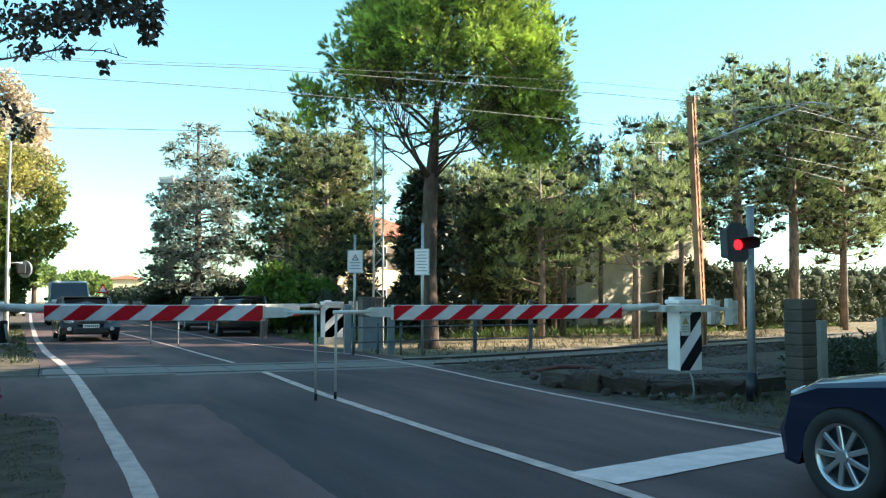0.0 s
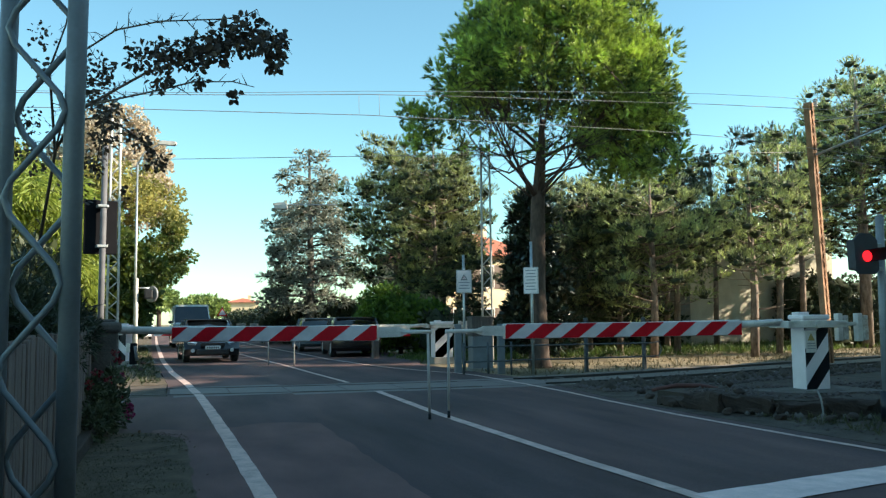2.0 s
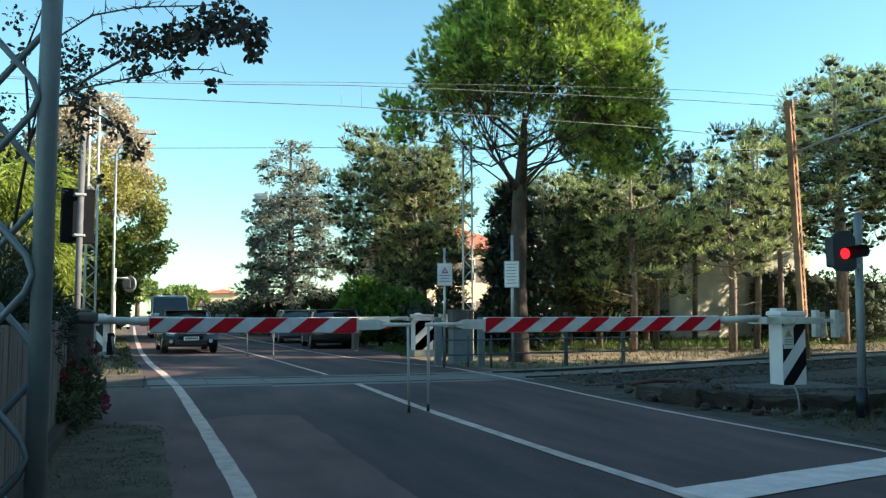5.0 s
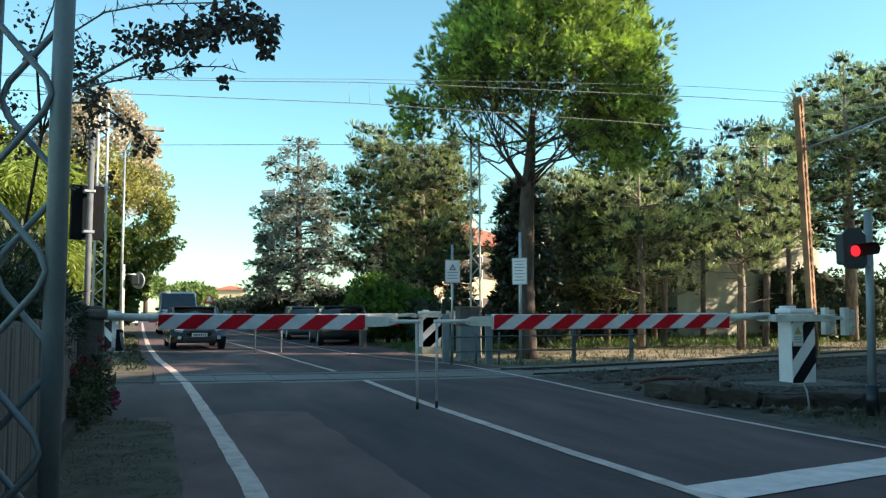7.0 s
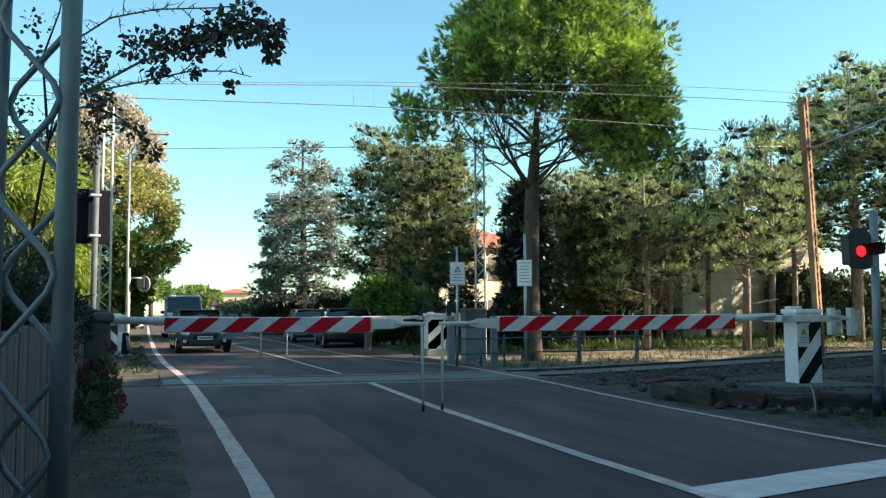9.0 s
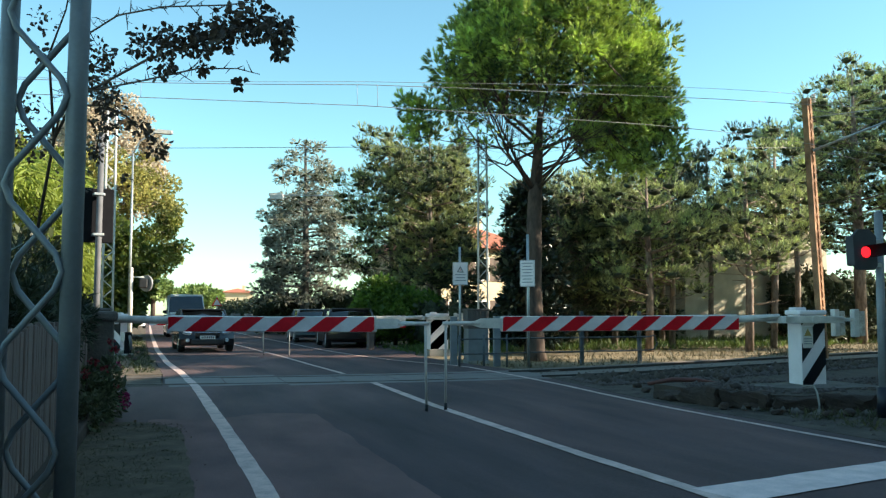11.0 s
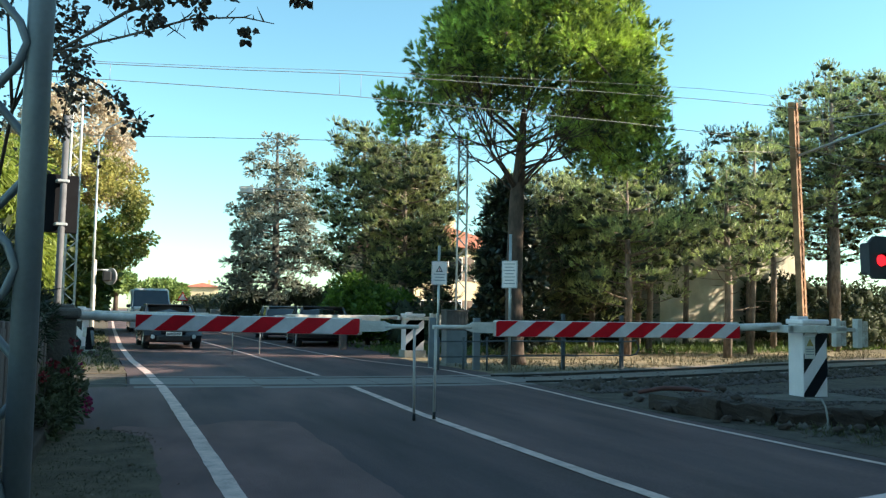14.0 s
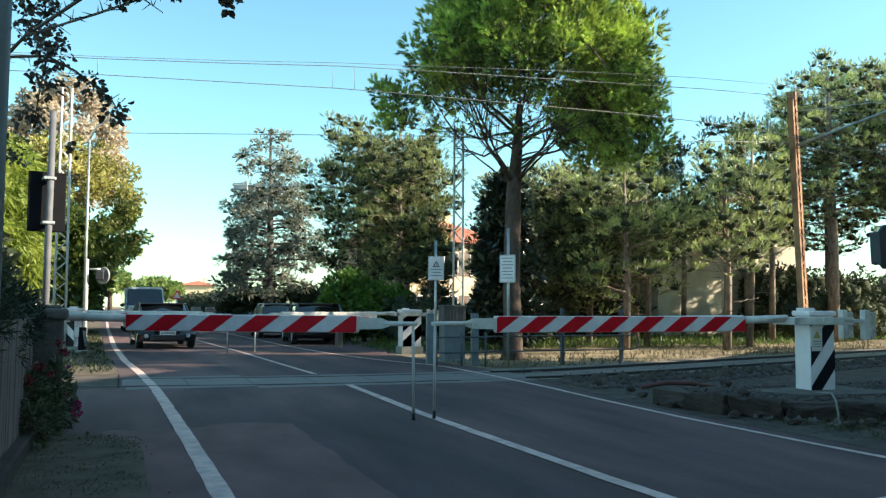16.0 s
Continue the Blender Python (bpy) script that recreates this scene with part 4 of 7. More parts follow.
# blue cedar beyond the crossing
whorl_tree("cedar", "tall grey-blue cedar beyond the crossing", (3.55, 34.9, -0.06), [(0, 0, 0), (0.1, 0, 4), (0, 0, 10.5)], [0.26, 0.2, 0.05], (2.2, 10.4),
           lambda f: 1.5 * (1 - f) ** 0.8 + 1.6 * math.sqrt(max(0.2, 1 - f ** 4)), M_CEDAR, M_BARKG, 11, gap=0.42, arms=6, slope=0.16, up=-0.32, miss=0.2, shoot=(0.20, 0.17, 0.05), per=9, stand=-0.25, pads=0.40, flat=0.42, core=0.42, thick=120, stubs=0)


def black_pine(x, y, h, r, seed, low=0.35, lean=(0, 0), trunk_r=0.105, label="dark green pine with bare reddish trunk", leaf=None, wide=0.3, miss=0.2, gap=0.44, top=0.4, thick=118):
    def radius_at(f):
        return r * 1.12 * (0.72 + 0.28 * min(1, f / wide)) * (1 if f < wide else top + (1 - top) * math.sqrt(max(0, 1 - ((f - wide) / (1 - wide)) ** 2)))
    return whorl_tree("pine_tree", label, (x, y, -0.06), [(0, 0, 0), (lean[0] * 0.3 + 0.08, lean[1] * 0.3, h * 0.35), (lean[0] * 0.7, lean[1] * 0.7, h * 0.7), (lean[0], lean[1], h)],
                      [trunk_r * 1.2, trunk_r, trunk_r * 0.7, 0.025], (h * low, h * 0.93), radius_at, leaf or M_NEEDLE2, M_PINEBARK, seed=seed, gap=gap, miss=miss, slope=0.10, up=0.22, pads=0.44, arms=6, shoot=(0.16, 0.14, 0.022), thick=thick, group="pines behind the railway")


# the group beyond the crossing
# M_DEEP2: needles coloured as dark as boughs in shade
M_DEEP2 = leaf_mat("shaded_bough_needles", (0.018, 0.030, 0.020), (0.13, 0.15, 0.07), 0.15, patch=2.0)
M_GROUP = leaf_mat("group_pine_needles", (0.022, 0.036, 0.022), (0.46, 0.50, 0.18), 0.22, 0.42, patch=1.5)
black_pine(6.3, 27.0, 9.6, 2.1, 21, 0.25, miss=0.1, top=0.5, leaf=M_GROUP)
black_pine(7.5, 24.6, 9.4, 1.9, 22, 0.25, miss=0.1, top=0.5, leaf=M_GROUP)
black_pine(8.5, 26.6, 9.0, 1.7, 23, 0.20, miss=0.1, top=0.5, leaf=M_GROUP)
black_pine(9.5, 29.6, 9.6, 1.8, 25, 0.30, miss=0.1, top=0.5, leaf=M_GROUP)
# added small tree that stands in for the group's shaded lower boughs
black_pine(8.7, 24.0, 4.4, 0.9, 26, 0.06, leaf=M_DEEP2, label="low conifer added as the dark lower boughs of the pine group")
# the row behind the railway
# M_DEEP: darker copy of M_NEEDLE2, shade painted into the needles of back pines
M_DEEP = leaf_mat("shaded_green_needles", (0.016, 0.026, 0.018), (0.14, 0.17, 0.085), 0.15, patch=2.0)
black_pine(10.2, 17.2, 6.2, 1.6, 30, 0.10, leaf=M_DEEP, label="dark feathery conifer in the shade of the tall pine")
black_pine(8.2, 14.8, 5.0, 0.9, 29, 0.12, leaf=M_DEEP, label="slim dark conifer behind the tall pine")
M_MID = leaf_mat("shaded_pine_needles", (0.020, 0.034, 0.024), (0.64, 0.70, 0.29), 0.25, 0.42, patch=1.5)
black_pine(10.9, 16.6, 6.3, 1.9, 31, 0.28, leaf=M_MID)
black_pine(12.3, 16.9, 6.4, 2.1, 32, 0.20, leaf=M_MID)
black_pine(11.6, 13.4, 5.8, 1.7, 33, 0.30, miss=0.3, trunk_r=0.12)
black_pine(13.9, 15.6, 6.4, 1.9, 34, 0.33, miss=0.46)
black_pine(14.6, 12.2, 6.1, 1.6, 35, 0.42, miss=0.46, trunk_r=0.12)
black_pine(17.2, 14.2, 7.6, 1.8, 36, 0.40, miss=0.46, lean=(0.3, 0))
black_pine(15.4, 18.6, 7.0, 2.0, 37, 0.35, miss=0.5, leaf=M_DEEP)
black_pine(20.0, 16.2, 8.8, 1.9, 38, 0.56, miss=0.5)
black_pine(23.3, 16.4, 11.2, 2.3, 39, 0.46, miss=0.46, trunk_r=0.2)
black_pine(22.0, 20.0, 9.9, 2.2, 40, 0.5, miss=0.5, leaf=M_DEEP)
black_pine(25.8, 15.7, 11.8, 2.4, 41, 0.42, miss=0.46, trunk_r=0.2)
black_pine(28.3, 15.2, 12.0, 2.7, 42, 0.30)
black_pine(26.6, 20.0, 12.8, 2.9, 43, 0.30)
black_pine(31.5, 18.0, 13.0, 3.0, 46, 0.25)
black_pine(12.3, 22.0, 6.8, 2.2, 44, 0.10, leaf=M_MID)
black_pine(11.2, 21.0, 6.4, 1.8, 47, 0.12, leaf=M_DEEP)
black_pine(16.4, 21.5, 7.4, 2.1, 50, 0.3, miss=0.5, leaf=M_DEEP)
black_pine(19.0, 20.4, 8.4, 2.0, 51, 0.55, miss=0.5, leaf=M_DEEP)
# unseen pines added past the signal to shade the far road and dry grass
black_pine(21.0, 1.2, 14.5, 2.1, 61, 0.5, miss=0.2, trunk_r=0.18)
black_pine(26.0, -0.2, 16.0, 2.1, 62, 0.55, miss=0.2, trunk_r=0.2)
black_pine(27.0, 4.6, 16.0, 1.4, 63, 0.62, miss=0.2, trunk_r=0.2)
black_pine(32.0, 7.0, 11.5, 1.2, 64, 0.5, miss=0.2, trunk_r=0.2)
# dark glossy magnolia beside the mast
tree("magnolia", "dark glossy broadleaf tree in the shade", (7.2, 13.2, -0.06), [(0, 0, 0), (0, 0, 2), (0, 0, 4.5)], [0.16, 0.13, 0.04],
     tier_clumps(0.7, 4.9, 0.85, 0.45, 8, 0.6, 51, 0.8, 0.0), M_BARKG, M_DARKLEAF, seed=7, fork=0.6, limb_r=0.03, density=60, per=3, length=0.2, width=0.09, spread=0.9, lift=0.1)
# bright shrub by the parked cars
tree("shrub", "bright green leafy shrub beside the parked cars", (5.1, 21.4, -0.06), [(0, 0, 0), (0, 0, 0.6), (0, 0, 1.6)], [0.1, 0.08, 0.03],
     ellipsoid_clumps((0, 0, 1.2), (1.7, 1.2, 1.1), 22, 0.6, 52, lower=-0.8), M_BARKG, M_BRIGHT, seed=8, fork=0.2, limb_r=0.025, category="shrub", density=60, per=3, length=0.16, width=0.08, spread=0.9, lift=0.0)
# autumn trees along the far left of the road
TURNING = ellipsoid_clumps((0, 0, 6.2), (4.6, 4.2, 4.6), 150, 0.62, 61, lower=-0.95)
turning = tree("autumn_tree", "broad tree turning yellow in autumn beside the road", (-7.0, 40.0, -0.06), [(0, 0, 0), (0.1, 0, 3), (0, 0, 9), (0, 0, 12)], [0.35, 0.28, 0.15, 0.04],
     [c for c in TURNING if c[0][2] <= 6.6], M_PALETWIG, M_AUTUMN, seed=9, fork=2.0, limb_r=0.07, density=30, per=4, length=0.14, width=0.09, spread=0.9, lift=0.0, bare=5, bare_len=1.6, limbs=30)
part("crown", crown("crown", [c for c in TURNING if c[0][2] > 6.4], 24, 4, 0.15, 0.09, 0.9, M_GOLD, lift=0.0), M_GOLD, turning, "golden upper leaves")
tree("autumn_tree", "tall tree with thinning pinkish leaves and pale twigs", (-7.3, 42.5, -0.06), [(0, 0, 0), (0.1, 0, 4), (0, 0, 10), (0.2, 0, 13.4)], [0.3, 0.25, 0.14, 0.03],
     ellipsoid_clumps((0.2, 0, 9.9), (3.5, 3.2, 4.3), 100, 0.6, 66, lower=-0.6), M_PALETWIG, M_PINKLEAF, seed=19, fork=4.0, limb_r=0.07, density=15, per=4, length=0.20, width=0.12, spread=0.9, lift=0.0, bare=9, bare_len=1.7, limbs=40)
tree("autumn_tree", "green and yellow roadside tree", (-10.5, 34.0, -0.06), [(0, 0, 0), (0.1, 0, 3), (0, 0, 8), (0, 0, 10)], [0.35, 0.28, 0.15, 0.04],
     ellipsoid_clumps((0, 0, 5.4), (4.0, 4.0, 4.6), 80, 0.85, 62, lower=-0.95), M_BARKG, M_AUTUMN, seed=10, fork=1.5, limb_r=0.07, density=17, per=4, length=0.20, width=0.11, spread=0.9, lift=0.0)
tree("roadside_tree", "dense green tree low over the verge", (-6.4, 31.0, -0.06), [(0, 0, 0), (0.1, 0, 2), (0, 0, 5)], [0.2, 0.16, 0.05],
     ellipsoid_clumps((0, 0, 2.8), (1.9, 2.2, 2.6), 34, 0.9, 63, lower=-0.95), M_BARKG, M_GREENLEAF, seed=11, fork=0.8, limb_r=0.05, density=22, per=4, length=0.26, width=0.14, spread=0.9, lift=0.0)
tree("willow_tree", "pale green drooping tree behind the wall", (-8.6, 20.0, -0.06), [(0, 0, 0), (0.1, 0, 2.5), (0, 0, 5.5)], [0.22, 0.18, 0.05],
     ellipsoid_clumps((0, 0, 3.9), (2.6, 2.4, 2.7), 36, 0.9, 64, lower=-0.7), M_BARKG, M_WILLOW, seed=12, fork=1.2, limb_r=0.05, density=26, per=4, length=0.34, width=0.05, spread=0.5, lift=0.0, droop=1.2)
# round pines at the end of the street
for k, (x, y, z, r) in enumerate(((0.2, 108, 3.7, 3.2), (-4.9, 92, 4.4, 2.0), (-6.6, 74, 4.3, 1.9))):
    tree("far_pine", "round-crowned pine at the end of the street", (x, y, -0.06), [(0, 0, 0), (0, 0, z * 0.6), (0, 0, z)], [0.3, 0.25, 0.1],
         ellipsoid_clumps((0, 0, z * 0.82), (r, r, z * 0.38), 40, r * 0.30, 70 + k, lower=-0.35), M_BARK, M_FARPINE, seed=13 + k, fork=1.5, limb_r=0.08, group="pines at the end of the street", density=9, per=6, length=0.42, width=0.13, spread=0.7)


def hedge(x0, y0, x1, y1, h, w, seed, label, leaf, name="hedge", dens=13):
    n = max(2, int(math.hypot(x1 - x0, y1 - y0) / 0.9))
    rnd = random.Random(seed)
    cl = [((x0 + (x1 - x0) * i / n, y0 + (y1 - y0) * i / n, z), (0.75, w, h * 0.33)) for i in range(n + 1) for z in (h * 0.3, h * rnd.uniform(0.6, 0.76))]
    t = thing(name, pose(0, 0, -0.06), label, "hedge")
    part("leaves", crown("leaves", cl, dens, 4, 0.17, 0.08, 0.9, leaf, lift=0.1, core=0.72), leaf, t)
    bm = bmesh.new()
    for i in range(n + 1):
        p = (x0 + (x1 - x0) * i / n, y0 + (y1 - y0) * i / n)
        tube(bm, (*p, 0), (p[0] + rnd.uniform(-0.1, 0.1), p[1], h * 0.7), 0.03, 0.01, 5)
    part("stems", bm, M_TWIG, t)["kind"] = "stuff"
    return t


hedge(4.0, 38, 1.9, 75, 2.3, 0.8, 81, "long dark clipped hedge along the far road", M_HEDGE, dens=15)
hedge(8.9, 31, 2.0, 39, 2.5, 0.9, 82, "dark hedge behind the cedar", M_HEDGE)
hedge(6.0, 19.6, 11, 18.5, 1.7, 0.6, 83, "dark undergrowth below the pines", M_HEDGE)
hedge(11.5, 20, 17, 21, 1.9, 0.8, 84, "dark hedge below the pines", M_HEDGE)
hedge(24.5, 22.5, 48, 26, 3.3, 0.9, 88, "dark hedge below the tall pines", M_HEDGE, dens=15)
hedge(22.0, 16.8, 33.0, 19.5, 1.9, 0.7, 89, "leafy shrubs below the tall pines", M_HEDGE)
hedge(-6.5, 24, -7.8, 44, 1.6, 0.8, 85, "green hedge along the verge", M_HEDGE)


# ---- signs, masts and wires ----
def lattice_mast(m, h, w0, w1, label, rod, leg, material, bays, name="lattice_mast"):
    """Two legs of steel with crossed lacing between them, in front and behind."""
    t = thing(name, m, label, "mast")
    for s in (-1, 1):
        bm = bmesh.new()
        for yy in (-1, 1):
            tube(bm, (s * w0 / 2, yy * w0 / 2, 0), (s * w1 / 2, yy * w1 / 2, h), leg, leg, 6)
        part("leg", bm, material, t)
    bm = bmesh.new()
    for i in range(bays):
        za, zb = h * i / bays, h * (i + 1) / bays
        a, b = w0 + (w1 - w0) * i / bays, w0 + (w1 - w0) * (i + 1) / bays
        sx = 1 if i % 2 else -1
        for s in (-1, 1):
            tube(bm, (sx * a / 2, s * a / 2, za), (-sx * b / 2, s * b / 2, zb), rod, rod, 5)
            tube(bm, (s * a / 2, sx * a / 2, za), (s * b / 2, -sx * b / 2, zb), rod, rod, 5)
    part("lacing", bm, material, t)
    bm = bmesh.new()
    box(bm, (0, 0, 0.02), (w0 + 0.25, w0 + 0.25, 0.14), bevel=0.02)
    part("footing", bm, M_CONC, t)
    return t


lattice_mast(pose(5.11, 11.7, -0.16, 0, 0, -21), 6.5, 0.28, 0.24, "galvanised lattice mast beside the crossing", 0.012, 0.030, M_PALESTEEL, 22)
lattice_mast(pose(-5.2, 15.5, -0.06, 0, 0, 3), 7.4, 0.32, 0.24, "galvanised lattice mast beside the verge", 0.013, 0.034, M_PALESTEEL, 26)

# rusty catenary mast of two channels with its bracket
t = thing("catenary_mast", pose(13.42, 7.62, -0.06, 0, -3.4, 18) @ Matrix.Scale(0.905, 4), "rust-brown steel catenary mast with bracket arm", "mast")
for s in (-1, 1):
    bm = bmesh.new()
    for dy, w, dp in ((0, 0.03, 0.18), (-0.08, 0.075, 0.015), (0.08, 0.075, 0.015)):
        box(bm, (s * (0.115 if dy == 0 else 0.0825), dy, 3.95), (w, dp, 7.9))
    part("channel", bm, M_RUST, t, "rusty steel channel")
for yy in (-0.09, 0.09):
    bm = bmesh.new()
    for i in range(30):
        box(bm, (0, yy, 0.3 + i * 0.255), (0.25, 0.008, 0.03), (0, (46 if i % 2 else -46), 0))
    part("lacing", bm, M_RUST, t)
bm = bmesh.new()
tube(bm, (0, -0.1, 6.3), (1.9, -2.9, 7.4), 0.035, 0.03)
tube(bm, (0, -0.1, 7.3), (1.9, -2.9, 7.4), 0.012)
chain(bm, [(1.9, -2.9, 7.4), (2.2, -3.3, 7.3), (2.25, -3.4, 7.05), (2.0, -3.1, 6.9)], [0.03, 0.03, 0.03, 0.03], 6)
part("bracket", bm, M_GALV, t, "grey steel bracket arm")
for p in ((1.55, -2.4, 7.3), (0.05, -0.2, 7.75)):
    bm = bmesh.new()
    for k in range(4):
        tube(bm, (p[0], p[1], p[2] + 0.07 * k), (p[0], p[1], p[2] + 0.07 * k + 0.04), 0.07, 0.05, 10)
    part("insulator", bm, M_WHITE_OLD, t, "pale ribbed insulator")


def wire(name, pts, r, label, group="overhead wires"):
    bm = bmesh.new()
    chain(bm, pts, [r] * len(pts), 5)
    return solo(name, bm, M_WIRE, label, "wire", group)


def line_of(*pts):
    xs, vs = zip(*pts)
    return lambda x: float(np.interp(x, xs, vs))


wire_y = line_of((-60, 16.5), (-4.25, 5.35), (0.33, 4.65), (6.6, 4.5), (8.9, 4.7), (16.9, 6.5), (100, 31))
contact_z = line_of((-60, 5.2), (0, 5.24), (100, 5.4))
messenger_z = line_of((-60, 6.5), (-24, 5.5), (-3.4, 5.60), (0.8, 5.79), (4.45, 6.03), (6.75, 6.16), (16.9, 6.95), (38, 5.8), (70, 6.9), (100, 5.9))
carrier_z = line_of((-60, 6.4), (-24, 5.45), (-3.4, 5.53), (1.26, 5.71), (6.75, 5.90), (10.3, 6.15), (16.9, 6.8), (38, 5.7), (70, 6.8), (100, 5.8))


def along(x0, x1, z_of, side=0.0, step=2.0):
    n = int((x1 - x0) / step)
    return [(x, wire_y(x) + side, z_of(x)) for x in (x0 + (x1 - x0) * i / n for i in range(n + 1))]


wire("contact_wire", along(-60, 100, contact_z), 0.007, "taut bare copper contact wire above the track")
wire("messenger_wire", along(-60, 100, carrier_z, 0.03), 0.007, "bright sagging messenger wire above the contact wire")
wire("messenger_wire", along(-60, 100, messenger_z, 0.15), 0.0045, "second thin wire above the track")
for x in (-12.5, -4.1, -0.13, 0.26, 7.05, 12, 21, 29):
    wire("dropper", [(x, wire_y(x), contact_z(x)), (x, wire_y(x) + 0.02, carrier_z(x))], 0.004, "thin vertical dropper between the wires", "droppers")
wire("crossing_cable", [(-5.2, 15.5, 6.10), (-0.1, 13.6, 6.08), (5.11, 11.7, 6.06), (9.2, 9.6, 5.86), (13.1, 7.6, 5.74)], 0.009, "straight cable strung between the masts")
wire("crossing_cable", [(13.05, 7.55, 6.8), (26.8, 10.9, 7.25), (54, 26, 7.7)], 0.012, "bright feeder cable running on from the mast")
wire("crossing_cable", [(13.1, 7.55, 5.7), (26.8, 11.4, 5.4), (54, 26, 5.7)], 0.009, "thin cable running on from the mast")


def sign_plate(name, m, h, plate, zc, label, triangle):
    """A post with a white notice plate and its print."""
    t = thing(name, m, label, "sign", "crossing signs")
    bm = bmesh.new()
    tube(bm, (0, 0, 0), (0, 0, h), 0.033, 0.033, 12)
    part("post", bm, M_GALV, t, "galvanised tube post")
    bm = bmesh.new()
    box(bm, (0, -0.05, zc), (plate[0], 0.02, plate[1]), bevel=0.006)
    pl = part("plate", bm, M_WHITE, t, "white notice plate")
    bm = bmesh.new()
    for s in (-1, 1):
        box(bm, (0, -0.062, zc + s * (plate[1] / 2 - 0.012)), (plate[0] - 0.02, 0.003, 0.008))
        box(bm, (s * (plate[0] / 2 - 0.012), -0.062, zc), (0.008, 0.003, plate[1] - 0.03))
    part("border", bm, M_GREYTEXT, pl)
    if triangle:
        bm = bmesh.new()
        prism(bm, [(-0.09, zc + 0.03), (0.09, zc + 0.03), (0, zc + 0.19)], -0.066, -0.0625)
        part("triangle", bm, M_BLACK, pl, "black triangle with white field")
        bm = bmesh.new()
        prism(bm, [(-0.055, zc + 0.05), (0.055, zc + 0.05), (0, zc + 0.15)], -0.070, -0.067)
        part("field", bm, M_WHITE, pl)
        bm = bmesh.new()
        box(bm, (0, -0.072, zc + 0.09), (0.016, 0.003, 0.055))
        part("mark", bm, M_RED, pl, "small red mark")
    bm = bmesh.new()
    rows = range(3) if triangle else range(7)
    for k in rows:
        z = (zc - 0.03 if triangle else zc + plate[1] * 0.38) - 0.075 * k
        if z > zc - plate[1] / 2 + 0.03:
            box(bm, (0, -0.064, z), (plate[0] * (0.72 - 0.14 * (k % 2)), 0.003, 0.02))
    part("text_bars", bm, M_GREYTEXT, pl)
    bm = bmesh.new()
    for z in (zc - plate[1] * 0.3, zc + plate[1] * 0.3):
        box(bm, (0, -0.02, z), (0.09, 0.06, 0.03), bevel=0.004)
    part("clamp", bm, M_GALV, t)
    return t


sign_plate("warning_sign", pose(3.66, 9.57, -0.12, 0, 0, -8), 3.05, (0.40, 0.59), 2.36, "white notice with black warning triangle on a steel post", True)
sign_plate("notice_sign", pose(4.6, 7.35, -0.06, 0, 0, -42), 3.15, (0.37, 0.63), 2.22, "white text notice on a tall galvanised post", False)

# grey control cabinet behind the barrier
t = thing("control_cabinet", pose(3.98, 9.43, -0.08, 0, 0, -6) @ Matrix.Scale(1.05, 4), "grey ribbed steel control cabinet beside the crossing", "cabinet")
bm = bmesh.new()
box(bm, (0.06, 0, 0.48), (0.5, 0.5, 0.82), bevel=0.012)
part("body", bm, M_BLUEGREY, t)
for i in range(6):
    bm = bmesh.new()
    box(bm, (-0.14 + i * 0.08, -0.268, 1.08), (0.035, 0.018, 0.40), bevel=0.005)
    part("rib", bm, M_CABTOP, t)
bm = bmesh.new()
box(bm, (0.06, 0, 1.08), (0.53, 0.52, 0.44), bevel=0.012)
part("upper_box", bm, M_CABTOP, t, "dull brownish ribbed upper box")
bm = bmesh.new()
box(bm, (0.06, 0, 1.32), (0.56, 0.56, 0.05), bevel=0.015)
part("roof", bm, M_CABTOP, t)
bm = bmesh.new()
box(bm, (0.06, 0, 0.03), (0.56, 0.56, 0.12), bevel=0.01)
part("plinth", bm, M_CONC, t)
for x in (2.95, 4.05):
    bm = bmesh.new()
    box(bm, (0, 0, 0.6), (0.16, 0.16, 1.2), bevel=0.01)
    tt = thing("relay_post", pose(x, 8.0, -0.06, 0, 0, -10), "narrow blue-grey steel post beside the cabinet", "post")
    part("body", bm, M_BLUEGREY, tt)

# tubular fence beyond the track
fence = thing("pipe_fence", pose(0, 0, -0.06), "grey tubular steel fence along the track", "fence")
for x in (2.85, 3.45, 4.15):
    bm = bmesh.new()
    tube(bm, (x, 7.3 + (0.3 if x > 3.9 else 0), 0), (x, 7.3 + (0.3 if x > 3.9 else 0), 0.78), 0.03 if x < 4 else 0.025, n=8)
    part("post", bm, M_FENCE, fence)
for x in (6.2, 7.82):
    bm = bmesh.new()
    box(bm, (x, 7.75, 0.66), (0.085, 0.085, 1.32), bevel=0.01)
    part("post", bm, M_FENCE, fence, "square grey post")
for z in (0.34, 0.68):
    bm = bmesh.new()
    chain(bm, [(2.85, 7.3, z), (3.9, 7.35, z), (4.3, 7.6, z), (8.05, 7.7, z), (8.22, 7.7, z + 0.03), (8.3, 7.7, 0.51)], [0.018] * 6, 7)
    part("rail", bm, M_FENCE, fence)
bm = bmesh.new()
box(bm, (0, 0, 0.5), (0.2, 0.2, 1.0), bevel=0.02)
solo("wooden_post", bm, M_WOOD, "short weathered wooden post by the parked cars", "post").matrix_world = pose(2.95, 16.6, -0.06, 0, 0, 10)


# ---- signals ----
def ring(bm, c, r0, r1, depth, n=20, axis=Vector((0, -1, 0))):
    tube(bm, Vector(c), Vector(c) + axis * depth, r0, r1, n)
    return bm


